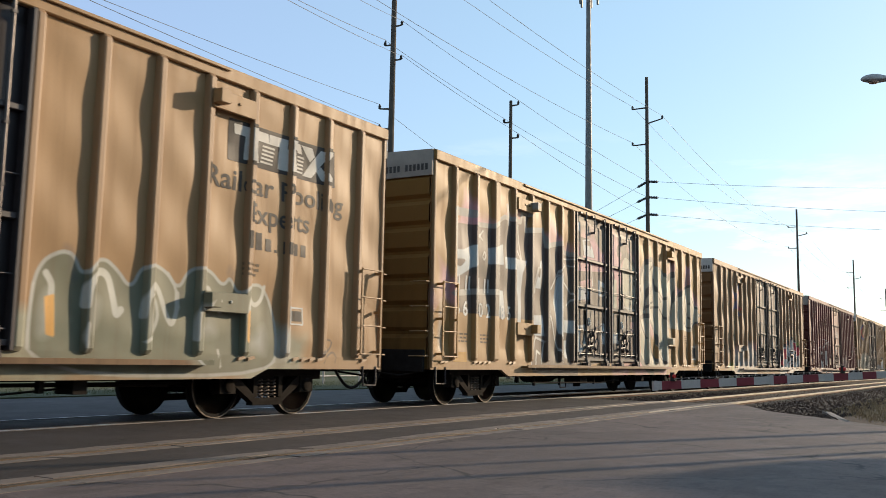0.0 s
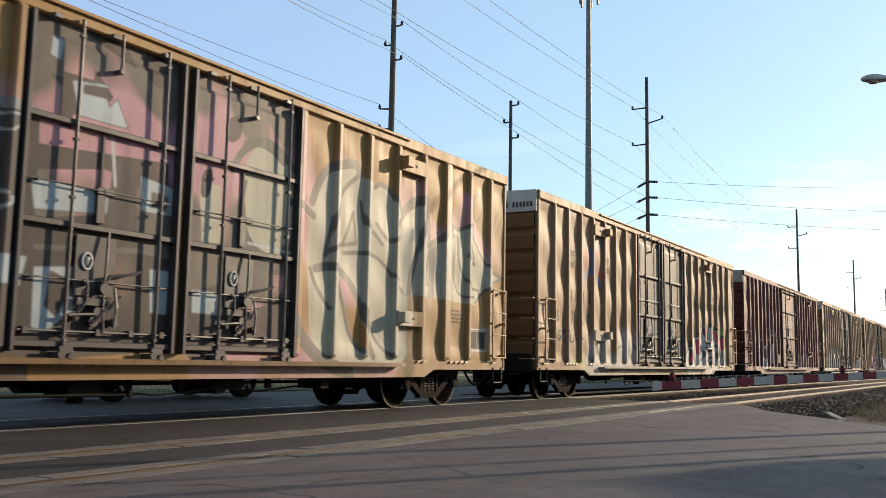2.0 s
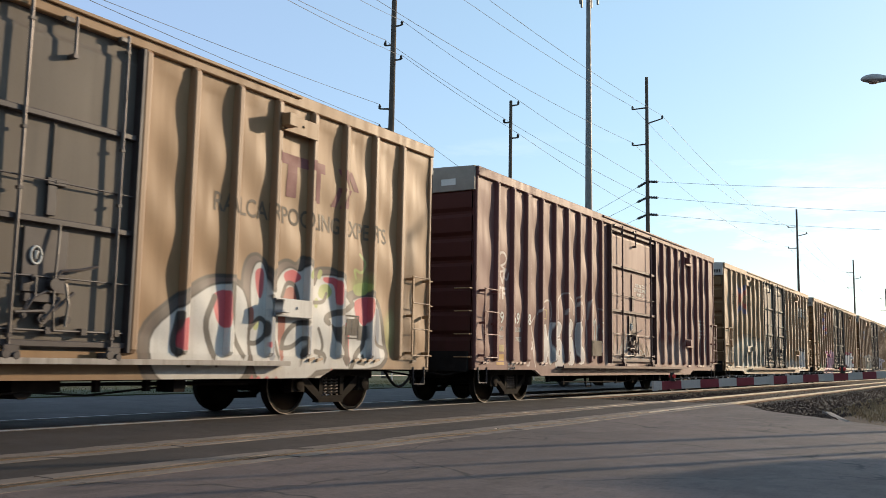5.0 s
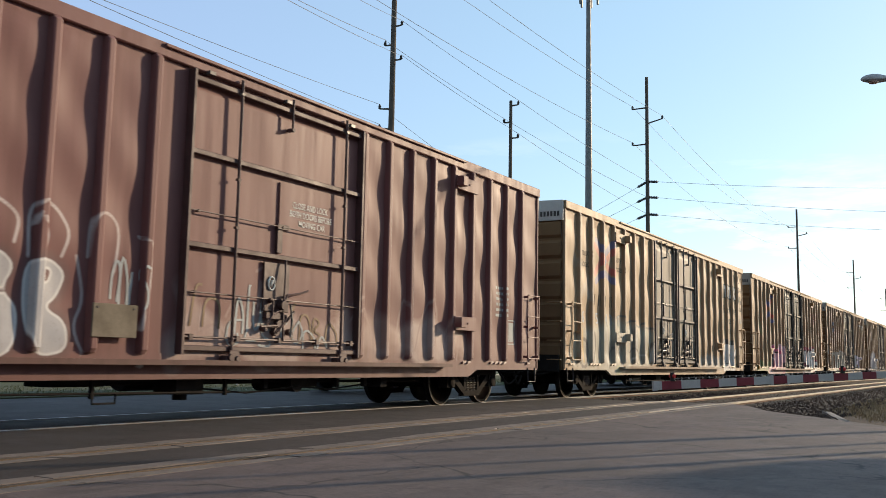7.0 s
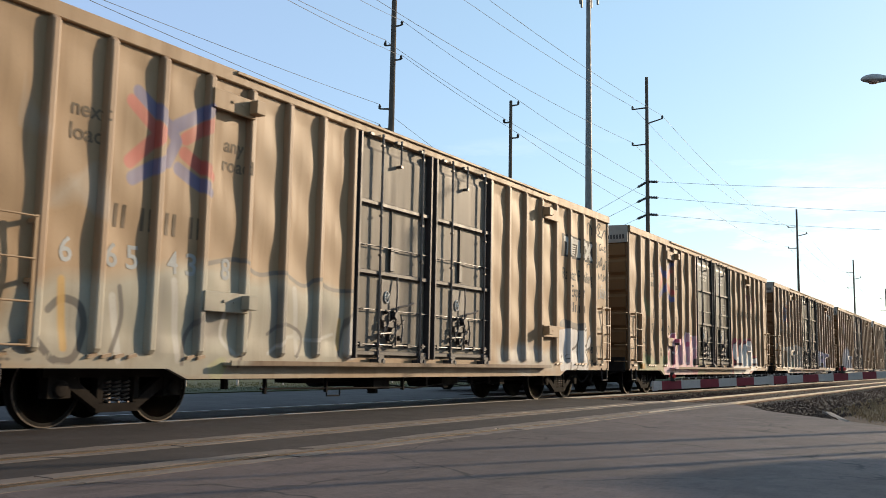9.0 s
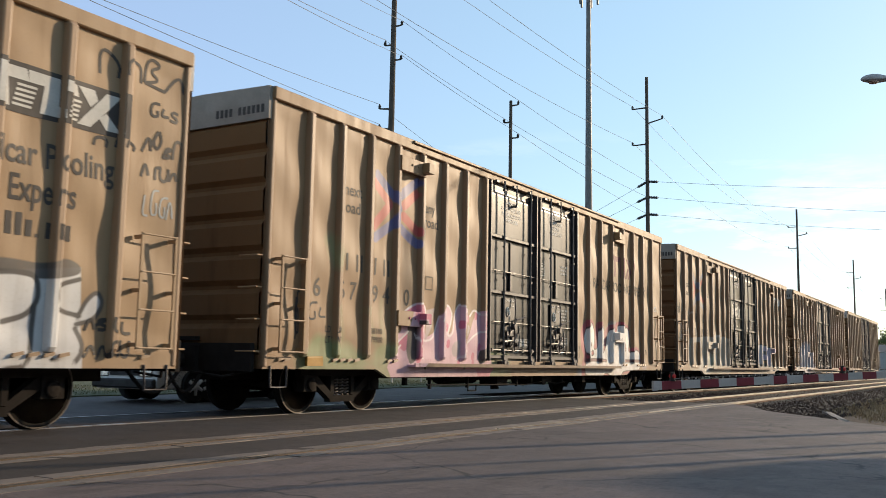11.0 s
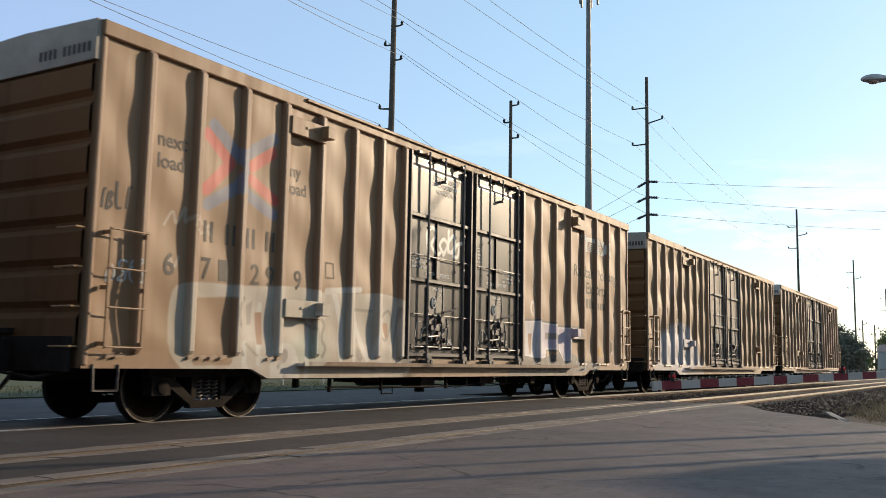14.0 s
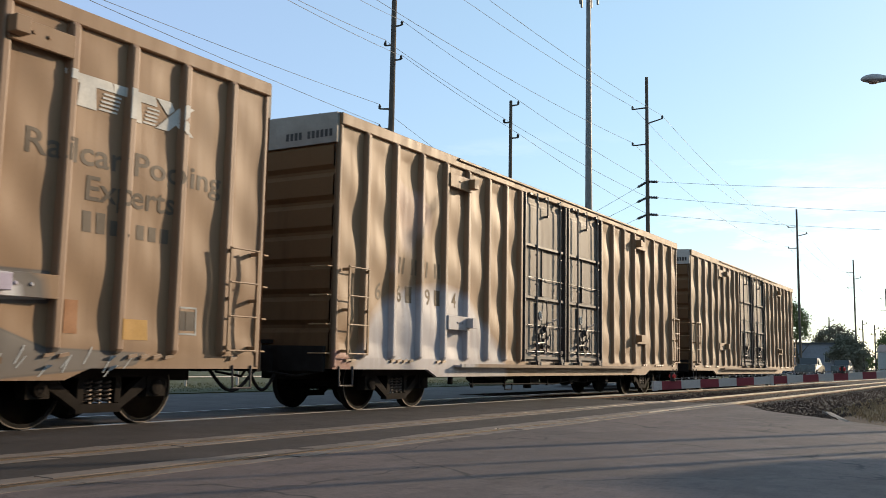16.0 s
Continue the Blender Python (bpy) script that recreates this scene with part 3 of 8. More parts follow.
            box(bm, -1.2, 0.2, min(a, b) , max(a, b) + 0.06, 1.16, 1.22)
        shared(("beam", far_end), "end_sill", beam, "undergear", car, "dark beam for the end gear and the shade there")
        def gear(bm, far_end=far_end):
            y, d = (LENGTH, 1) if far_end else (0.0, -1)
            tube(bm, (0, y - d * 0.6, 0.86), (0, y + d * 0.72, 0.86), 0.11, seg=10)
            box(bm, -0.16, 0.16, min(y + d * 0.62, y + d * 0.99), max(y + d * 0.62, y + d * 0.99), 0.70, 1.02)
            box(bm, -0.3, 0.3, min(y, y + d * 0.25), max(y, y + d * 0.25), 0.68, 1.08)
            pts = [(0.35 + 0.02 * k, y + d * (0.1 + 0.11 * k), 0.74 - 0.36 * math.sin(math.pi * k / 8)) for k in range(9)]
            path(bm, pts, 0.028)
            path(bm, [(1.25, y - d * 0.05, 0.72), (0.9, y + d * 0.25, 0.62), (0.3, y + d * 0.3, 0.68)], 0.02)
        shared(("gear", far_end), "coupler", gear, "undergear", car, "coupler with hanging air hose")
        y, d = (LENGTH, -1) if far_end else (0.0, 1)
        def lad(bm, y=y, d=d):
            ladder(bm, *sorted((y + d * 0.22, y + d * 0.78)), 0.98, 2.47, RIB + 0.05)
        shared(("ladder", far_end, mats["key"]), "ladder", lad, mats["ladder"], car, "side ladder with four rungs")
        for z in (1.0, 1.48, 1.96, 2.44):
            def grip(bm, y=y, d=d, z=z):
                path(bm, [(1.05, y - d * 0.06, z), (1.05, y - d * 0.16, z), (1.42, y - d * 0.16, z), (1.42, y - d * 0.06, z)], 0.013)
            shared(("grip", far_end, z), "grab_iron", grip, mats["ladder"], car)
        def stirrup(bm, y=y, d=d):
            path(bm, [(SHEET + 0.02, y + d * 0.16, SILL + 0.05), (SHEET + 0.03, y + d * 0.17, 0.47), (SHEET + 0.03, y + d * 0.53, 0.47), (SHEET + 0.02, y + d * 0.54, SILL + 0.05)], 0.018)
        shared(("stirrup", far_end), "sill_step", stirrup, "rod_steel", car)
    # small lifting lugs along the foot of the side
    def lug(bm):
        v = [bm.verts.new(c) for c in ((SHEET, -0.075, 0.0), (SHEET, 0.075, 0.03), (SHEET + 0.06, 0.075, 0.03), (SHEET + 0.06, -0.075, 0.0), (SHEET, -0.05, 0.045), (SHEET, 0.075, 0.07), (SHEET + 0.045, 0.075, 0.07), (SHEET + 0.045, -0.05, 0.045))]
        for f in ((0, 1, 2, 3), (7, 6, 5, 4), (0, 4, 5, 1), (1, 5, 6, 2), (2, 6, 7, 3), (3, 7, 4, 0)):
            bm.faces.new([v[k] for k in f])
    for y in (0.38, 0.52, 1.72, 1.92, 2.12, 2.32, 3.3, 3.5, LENGTH - 3.55, LENGTH - 3.35, LENGTH - 2.35, LENGTH - 2.15, LENGTH - 1.95, LENGTH - 1.75, LENGTH - 0.55):
        shared(("lug", mats["key"]), "lug", lug, side, car).location = (0.0, y, 0.86)
    # door stops: a plate between two posts with a block on one end
    for y, s in style["stops"]:
        for z in (4.55, 1.68):
            bm = bmesh.new()
            a, b = sorted((y, y + s * 0.86))
            box(bm, RIB - 0.02, RIB + 0.03, a, b, z - 0.15, z + 0.13)
            c, e = sorted((y - s * 0.03, y + s * 0.16))
            box(bm, RIB + 0.03, RIB + 0.19, c, e, z - 0.10, z + 0.10)
            for q in (0.3, 0.5):
                tube(bm, (RIB + 0.03, y + s * q, z), (RIB + 0.05, y + s * q, z), 0.025, seg=8)
            painted("door_stop", bm, side, car, paint, bevel=0.008)
    # doors
    for d0, d1, rods in style["leaves"]:
        leaf = part("door", bmesh.new(), "door_black", car, style["door_label"])
        leaf.data = door_mesh(d0, d1, door_mat, paint, index)
        for z in style["bars"]:
            bm = bmesh.new()
            box(bm, SHEET + 0.01, SHEET + 0.085, d0 + 0.02, d1 - 0.02, z - 0.038, z + 0.038)
            painted("door_rail", bm, mats["rod"], leaf, {}, bevel=0.01)
        for z, r in ((2.90, 0.011), (1.78, 0.011)):
            bm = bmesh.new()
            tube(bm, (SHEET + 0.07, d0 + 0.05, z), (SHEET + 0.07, d1 - 0.05, z), r, seg=6)
            for q in np.linspace(d0 + 0.25, d1 - 0.25, 3):
                box(bm, SHEET + 0.01, SHEET + 0.085, q - 0.016, q + 0.016, z - 0.018, z + 0.018)
            part("lock_shaft", bm, mats["rod"], leaf)
        for y in rods:
            bm = bmesh.new()
            tube(bm, (SHEET + 0.105, y, 0.90), (SHEET + 0.105, y, PLATE + 0.06), 0.023, seg=8)
            rod = part("door_rod", bm, mats["bar"], leaf, "vertical locking rod")
            for z in (1.1, 2.75, 3.45, 4.72):
                bm = bmesh.new()
                box(bm, SHEET + 0.07, SHEET + 0.133, y - 0.028, y + 0.028, z - 0.018, z + 0.018)
                part("bracket", bm, mats["rod"] if z < 4 else "worn_edge", rod)
            bm = bmesh.new()
            box(bm, SHEET + 0.02, SHEET + 0.15, y - 0.13, y + 0.13, 0.84, 0.93)
            box(bm, SHEET + 0.15, SHEET + 0.17, y - 0.09, y + 0.10, 0.83, 1.00)
            tube(bm, (SHEET + 0.16, y - 0.07, 0.90), (SHEET + 0.20, y - 0.07, 0.90), 0.055, seg=12)
            tube(bm, (SHEET + 0.16, y + 0.06, 0.88), (SHEET + 0.20, y + 0.06, 0.88), 0.045, seg=12)
            part("door_roller", bm, mats["rod"], leaf, bevel=0.006)
        for y in (d0 + 0.03, d1 - 0.03):
            bm = bmesh.new()
            box(bm, SHEET + 0.0, SHEET + 0.13, y - 0.026, y + 0.026, 0.93, PLATE - 0.02)
            part("door_edge", bm, mats["rod"], leaf, bevel=0.006)
        for y in np.linspace(d0 + 0.35, d1 - 0.35, 3):
            bm = bmesh.new()
            box(bm, SHEET + 0.02, RIB + 0.02, y - 0.06, y + 0.06, PLATE - 0.03, PLATE + 0.03)
            part("top_guide", bm, "worn_edge", leaf, "worn bright door guide", bevel=0.006)
        # a short middle mullion, a seal box and its lug
        mid = (d0 + d1) / 2
        bm = bmesh.new()
        tube(bm, (SHEET + 0.105, mid + 0.1, 4.42), (SHEET + 0.105, mid + 0.1, PLATE + 0.06), 0.02, seg=8)
        box(bm, SHEET + 0.01, SHEET + 0.13, mid + 0.07, mid + 0.13, 4.42, 4.47)
        part("door_hanger", bm, mats["bar"], leaf, "short rod at the door's top")
        for z0, z1 in ((2.49, 3.60),):
            bm = bmesh.new()
            box(bm, SHEET + 0.0, SHEET + 0.03, mid - 0.05, mid - 0.02, z0, z1)
            part("door_seam", bm, door_mat, leaf)
        bm = bmesh.new()
        box(bm, SHEET + 0.01, SHEET + 0.075, mid - 0.12, mid + 0.14, 2.86, 2.94)
        box(bm, SHEET + 0.01, SHEET + 0.055, mid - 0.10, mid + 0.02, 2.5, 2.86)
        part("seal_box", bm, mats["rod"], leaf, bevel=0.005)
        bm = bmesh.new()
        box(bm, SHEET + 0.02, SHEET + 0.05, mid - 0.36, mid + 0.22, 1.60, 2.34)
        part("lock_plate", bm, mats["rod"], leaf, bevel=0.006)
        bm = bmesh.new()
        path(bm, [(SHEET + 0.062, mid - 0.2 + math.cos(k * math.tau / 16) * 0.07, 2.02 + math.sin(k * math.tau / 16) * 0.10) for k in range(17)], 0.014)
        tube(bm, (SHEET + 0.05, mid - 0.2, 1.98), (SHEET + 0.08, mid - 0.2, 2.07), 0.02, seg=6)
        part("lock_ring", bm, "ink_white", leaf, "pale lock indicator ring", smooth=True)
        bm = bmesh.new()
        tube(bm, (SHEET + 0.05, mid + 0.02, 1.70), (SHEET + 0.15, mid + 0.02, 1.70), 0.07, seg=14)
        tube(bm, (SHEET + 0.05, mid - 0.05, 1.42), (SHEET + 0.12, mid - 0.05, 1.42), 0.055, seg=12)
        path(bm, [(SHEET + 0.11, mid, 1.70), (SHEET + 0.12, mid + 0.10, 1.86), (SHEET + 0.12, mid + 0.38, 1.90), (SHEET + 0.11, mid + 0.6, 1.96)], 0.02)
        path(bm, [(SHEET + 0.10, mid - 0.05, 1.62), (SHEET + 0.10, mid - 0.3, 1.5), (SHEET + 0.10, mid - 0.34, 1.30)], 0.018)
        path(bm, [(SHEET + 0.10, mid - 0.45, 1.36), (SHEET + 0.10, mid + 0.05, 1.40), (SHEET + 0.10, mid + 0.3, 1.62)], 0.022)
        box(bm, SHEET + 0.03, SHEET + 0.11, mid - 0.34, mid + 0.06, 1.49, 1.58)
        part("lock_handle", bm, mats["rod"], leaf, "lock handle and gear")
        # low crank, its bearings and the bar along the foot
        bm = bmesh.new()
        tube(bm, (SHEET + 0.075, d0 + 0.1, 1.17), (SHEET + 0.075, d1 - 0.1, 1.17), 0.016, seg=6)
        for q in np.linspace(d0 + 0.2, d1 - 0.2, 5):
            box(bm, SHEET + 0.01, SHEET + 0.10, q - 0.035, q + 0.035, 1.13, 1.21)
        part("foot_shaft", bm, mats["rod"], leaf)
        for q, zz, rr in ((-0.34, 1.34, 0.05), (-0.08, 1.30, 0.065), (0.10, 1.52, 0.045), (0.24, 1.30, 0.05), (-0.22, 1.76, 0.04)):
            bm = bmesh.new()
            tube(bm, (SHEET + 0.02, mid + q, zz), (SHEET + 0.10, mid + q, zz), rr, seg=12)
            tube(bm, (SHEET + 0.10, mid + q, zz), (SHEET + 0.115, mid + q, zz), rr * 0.45, seg=8)
            part("bearing", bm, mats["rod"], leaf)
        bm = bmesh.new()
        path(bm, [(SHEET + 0.10, mid - 0.34, 1.34), (SHEET + 0.12, mid - 0.22, 1.55), (SHEET + 0.12, mid - 0.22, 1.76)], 0.016)
        path(bm, [(SHEET + 0.11, mid - 0.08, 1.30), (SHEET + 0.13, mid + 0.10, 1.52)], 0.018)
        path(bm, [(SHEET + 0.12, mid + 0.02, 1.70), (SHEET + 0.13, mid + 0.03, 2.05), (SHEET + 0.10, mid + 0.06, 2.40)], 0.016)
        path(bm, [(SHEET + 0.10, mid + 0.06, 1.17), (SHEET + 0.12, mid + 0.02, 1.45), (SHEET + 0.12, mid + 0.02, 1.70)], 0.016)
        part("crank", bm, mats["rod"], leaf)
        bm = bmesh.new()
        path(bm, [(SHEET + 0.14, mid + 0.16, 1.72), (SHEET + 0.15, mid + 0.20, 1.48), (SHEET + 0.14, mid + 0.18, 1.22)], 0.017)
        part("lock_lever", bm, "worn_edge", leaf, "bright worn lever")
    out = []
    for y in (2.5, LENGTH - 2.47):
        out += truck(car, y)
    for kind, args in style_marks:
        kind(car, style, index, *args)
    return car, out


def door_mesh(d0, d1, material, paint, index):
    """A plug door's face: sheet with shallow pressed fields."""
    ys, zs = np.linspace(d0, d1, int((d1 - d0) / 0.03)), np.linspace(0.93, PLATE, 124)
    Y, Z = np.meshgrid(ys, zs, indexing="ij")
    w = np.sin((Y - d0) * 5.0 + index) * np.sin(Z * 2.6 + index * 2) * 0.006
    lip = np.clip((Z - 4.62) / 0.05, 0, 1)
    xs = SHEET + w * 0.6 - lip * 0.03
    return grid_mesh("door", ys, zs, xs, material, paint)


LONG_STYLE = {
    "ribs": [0.06 + 0.8475 * k for k in range(1, 9)] + [11.84 + 0.865 * k for k in range(8)], "broad": (),
    "strips": [(9.29, 9.45)], "door": (6.84, 11.84), "header": (3.9, 14.9), "stops": [(4.2975, -1), (14.435, 1)],
    "leaves": [(6.93, 9.30, (7.62, 8.97)), (9.44, 11.76, (10.10, 11.47))], "bars": (1.02, 2.43, 3.66), "door_label": "plug door with locking rods",
}
WIDE_STYLE = dict(LONG_STYLE, ribs=[0.78, 1.68, 2.58, 3.48, 4.38, 5.28, 6.10, 6.84, 11.84, 12.78, 13.68, 14.58, 15.48, 16.38, 17.28, 18.18], stops=[(4.38, -1), (14.58, 1)])
BROAD_STYLE = dict(WIDE_STYLE, broad=(2.58, 16.38))
BROWN_STYLE = {
    "ribs": [0.925, 1.70, 2.475, 3.25, 4.025, 4.80, 5.575, 6.35, 7.125] + [REAR + 0.1 - 0.775 * k for k in range(9, 0, -1)], "broad": (2.475,),
    "strips": [(7.125, 7.71), (11.69, 11.81)], "door": (7.125, REAR + 0.1 - 6.975), "header": (7.2, 15.3), "stops": [(REAR + 0.1 - 0.775 * 5, 1)],
    "leaves": [(7.70, 11.70, (8.66, 11.19))], "bars": (1.02, 2.43, 3.72, 4.75), "door_label": "wide brown plug door with locking rods",
}

# ---------- sprayed paint: distance fields over the car's side ----------
STROKES = {
    "n": ((0, 0, 0, .7), (0, .7, .5, 1), (.5, 1, 1, .7), (1, .7, 1, 0)),
    "u": ((0, 1, 0, .3), (0, .3, .5, 0), (.5, 0, 1, .3), (1, .3, 1, 1)),
    "s": ((1, .9, .25, .95), (.25, .95, .05, .65), (.05, .65, .95, .4), (.95, .4, .75, .05), (.75, .05, 0, .1)),
    "e": ((1, 1, 0, .95), (0, .95, .05, .05), (.05, .05, 1, 0), (.05, .5, .8, .5)),
    "l": ((.1, 1, .1, 0), (.1, 0, 1, .05)),
    "a": ((0, 0, .5, 1), (.5, 1, 1, 0), (.2, .35, .8, .35)),
    "b": ((0, 0, 0, 1), (0, 1, .8, .85), (.8, .85, .1, .5), (.1, .5, .9, .25), (.9, .25, 0, 0)),
    "k": ((0, 0, 0, 1), (0, .45, .9, 1), (.2, .5, 1, 0)),
    "o": ((.5, 1, 0, .5), (0, .5, .5, 0), (.5, 0, 1, .5), (1, .5, .5, 1)),
    "i": ((.5, 0, .5, 1), (.1, 1, .9, 1)),
    "h": ((0, 0, 0, 1), (0, .5, 1, .5), (1, 1, 1, 0)),
}


def caps(segs):
    def field(y, z):
        best = np.full_like(y, -9.0)
        for y0, z0, y1, z1, r in segs:
            dy, dz = y1 - y0, z1 - z0
            u = np.clip(((y - y0) * dy + (z - z0) * dz) / max(dy * dy + dz * dz, 1e-9), 0, 1)
            best = np.maximum(best, r - np.hypot(y - y0 - u * dy, z - z0 - u * dz))
        return best
    return field


def slab(y0, y1, z0, z1, wave=0.06, seed=0):
    """A field with wavy edges."""
    def field(y, z):
        w = wave * (np.sin(y * 3.1 + seed) + np.sin(y * 7.3 + z * 4 + seed * 2) * 0.5 + np.sin(z * 5 + seed) * 0.5)
        return np.minimum(np.minimum(y - y0, y1 - y), np.minimum(z - z0, z1 - z)) + w
    return field


def off(f, d):
    return lambda y, z: f(y, z) + d


def union(*fs):
    return lambda y, z: np.maximum.reduce([f(y, z) for f in fs])


def minus(f, g):
    return lambda y, z: np.minimum(f(y, z), -g(y, z))


def poly(*pts):
    """The inside of a polygon, as a distance from its edge."""
    def field(y, z):
        inside, best = np.zeros(y.shape, bool), np.full(y.shape, 9.0)
        for (y0, z0), (y1, z1) in zip(pts, pts[1:] + pts[:1]):
            dy, dz = y1 - y0, z1 - z0
            u = np.clip(((y - y0) * dy + (z - z0) * dz) / max(dy * dy + dz * dz, 1e-9), 0, 1)
            best = np.minimum(best, np.hypot(y - y0 - u * dy, z - z0 - u * dz))
            cut = (z0 > z) != (z1 > z)
            inside ^= cut & (y < y0 + dy * (z - z0) / (dz if abs(dz) > 1e-9 else 1e-9))
        return np.where(inside, best, -best)
    return field


def rounded(pts, closed=False, rounds=2):
    """Corner cutting: a smooth hand-drawn line through the neighbourhood of its points."""
    pts = list(pts)
    for _ in range(rounds):
        ring = pts + pts[:1] if closed else pts
        cut = [(a[0] * s + b[0] * (1 - s), a[1] * s + b[1] * (1 - s)) for a, b in zip(ring, ring[1:]) for s in (0.78, 0.22)]
        pts = cut if closed else [pts[0]] + cut[1:-1] + [pts[-1]]
    return pts


def stroke(r, *pts):
    """One sprayed line of half width r."""
    pts = rounded(pts)
    return caps([(*a, *b, r) for a, b in zip(pts, pts[1:])])


def straight(r, *pts):
    return caps([(*a, *b, r) for a, b in zip(pts, pts[1:])])


def blob(*pts):
    """A filled shape with rounded corners."""
    return poly(*rounded(pts, True))


def dots(r, *pts):
    return caps([(y, z, y + 0.02, z + 0.06, r) for y, z in pts])


def scribble(y0, y1, z0, z1, n, seed):
    """A thin hand-drawn tag: rounded letter strokes side by side, some joined."""
    rnd = random.Random(seed * 7 + 1)
    out, m = [], max(2, min(7, n // 2))
    w = (y1 - y0) / m
    keys = sorted(STROKES)
    for k in range(m):
        segs = STROKES[rnd.choice(keys)]
        pts = [segs[0][:2]] + [s[2:] for s in segs]
        drop, tall, lean = rnd.uniform(-0.15, 0.15), rnd.uniform(0.55, 1.15), rnd.uniform(-0.1, 0.35)
        pts = [(y0 + w * (k + 0.1 + 0.85 * (p + lean * q) + rnd.uniform(-0.06, 0.06)), z0 + (z1 - z0) * (q * tall + drop + rnd.uniform(-0.05, 0.05))) for p, q in pts]
        for _ in range(2):
            pts = [pts[0]] + [(a[0] * s + b[0] * (1 - s), a[1] * s + b[1] * (1 - s)) for a, b in zip(pts, pts[1:]) for s in (0.75, 0.25)] + [pts[-1]]
        if out and rnd.random() < 0.35:
            out[-1] += pts
        else:
            out.append(pts)
    return out


def cross_logo(y, z):
    red = caps([(y -0.61, z +0.31, y -0.14, z -0.03, 0.092), (y -0.14, z -0.03, y -0.61, z -0.48, 0.092), (y +0.31, z +0.01, y +0.74, z +0.30, 0.092), (y +0.31, z -0.19, y +0.81, z -0.42, 0.092)])
    blue = caps([(y -0.51, z +0.46, y +0.00, z +0.12, 0.092), (y +0.14, z +0.15, y +0.76, z +0.53, 0.092), (y -0.56, z -0.69, y -0.03, z -0.37, 0.092), (y +0.22, z -0.42, y +0.79, z -0.65, 0.092), (y +0.02, z +0.12, y +0.16, z -0.06, 0.092), (y +0.16, z -0.06, y +0.02, z -0.36, 0.092)])
    return red, blue


# ---------- lettering that lies on the posts and dents ----------


def surface_x(y, z, style, index):
    bays = [0.0] + style["ribs"] + [LENGTH]
    for r in style["ribs"]:
        if abs(y - r) <= (0.098 if r in style["broad"] else 0.0405):
            return RIB + 0.004
    if z < FLOOR:
        return SHEET + 0.017
    for k, (a, b) in enumerate(zip(bays, bays[1:])):
        if a <= y <= b:
            return SHEET + float(bulge(np.array(y), np.array(z), a, b, k, index)) + 0.005
    return SHEET + 0.005


def islands(bm):
    """The connected pieces of a flat pattern, each as a mesh of its own."""
    seen, out = set(), []
    for f in bm.faces:
        if f in seen:
            continue
        group, todo = [], [f]
        seen.add(f)
        while todo:
            g = todo.pop()
            group.append(g)
            for v in g.verts:
                for h in v.link_faces:
                    if h not in seen:
                        seen.add(h)
                        todo.append(h)
        piece, made = bmesh.new(), {}
        for g in group:
            for v in g.verts:
                if v not in made:
                    made[v] = piece.verts.new(v.co)
            piece.faces.new([made[v] for v in g.verts])
        out.append(piece)
    bm.free()
    return out


def drape(car, bm, style, index, material, name, label, flat=None, split=False):
    """Cuts a flat pattern in y and z along the posts and lays it on the side; split: each connected piece is a part."""
    if split:
        return [drape(car, piece, style, index, material, name, label, flat) for piece in islands(bm)]
    ys = [v.co.x for v in bm.verts]
    zs = [v.co.y for v in bm.verts]
    if flat is None:
        cuts = [(r + d, 0) for r in style["ribs"] for d in (-0.08, -0.04, 0.04, 0.08)]
        cuts += [(y, 0) for y in np.arange(min(ys), max(ys), 0.15)] + [(z, 1) for z in np.arange(min(zs), max(zs), 0.13)]
        for c, ax in cuts:
            if (min(ys), min(zs))[ax] < c < (max(ys), max(zs))[ax]:
                bmesh.ops.bisect_plane(bm, geom=bm.verts[:] + bm.edges[:] + bm.faces[:], plane_co=(c, 0, 0) if ax == 0 else (0, c, 0), plane_no=(1, 0, 0) if ax == 0 else (0, 1, 0), dist=1e-5)
    for v in bm.verts:
        y, z = v.co.x, v.co.y
        v.co = (surface_x(y, z, style, index) if flat is None else flat, y, z)
    return part(name, bm, material, car, label)


def text_bm(text, y, z, height, width=0.0):
    cu = bpy.data.curves.new("lettering", "FONT")
    cu.body, cu.resolution_u, cu.offset = text, 3, 0.014
    ob = bpy.data.objects.new("lettering", cu)
    me = bpy.data.meshes.new_from_object(ob)
    bm = bmesh.new()
    bm.from_mesh(me)
    bpy.data.objects.remove(ob)
    bpy.data.meshes.remove(me)
    xs = [v.co.x for v in bm.verts]
    k = height / 0.70
    kx = width / (max(xs) - min(xs)) if width else k
    for v in bm.verts:
        v.co = (y + (v.co.x - min(xs)) * kx, z + v.co.y * k, 0)
    return bm


def tag(car, style, index, y0, y1, z0, z1, n, r, seed, ink="ink_dark", flat=None):
    """A thin sprayed line of loops, laid on the side as a ribbon."""
    bm = bmesh.new()
    for line in scribble(y0, y1, z0, z1, n, seed):
        pts, prev = [Vector((*p, 0)) for p in line], None
        for k, p in enumerate(pts):
            w = (pts[min(k + 1, len(pts) - 1)] - pts[max(k - 1, 0)]).normalized()
            s = Vector((-w.y, w.x, 0)) * r
            row = (bm.verts.new(p - s), bm.verts.new(p + s))
            if prev:
                bm.faces.new((prev[0], row[0], row[1], prev[1]))
            prev = row
    drape(car, bm, style, index, ink, "graffiti_tag", "thin sprayed tag", flat)


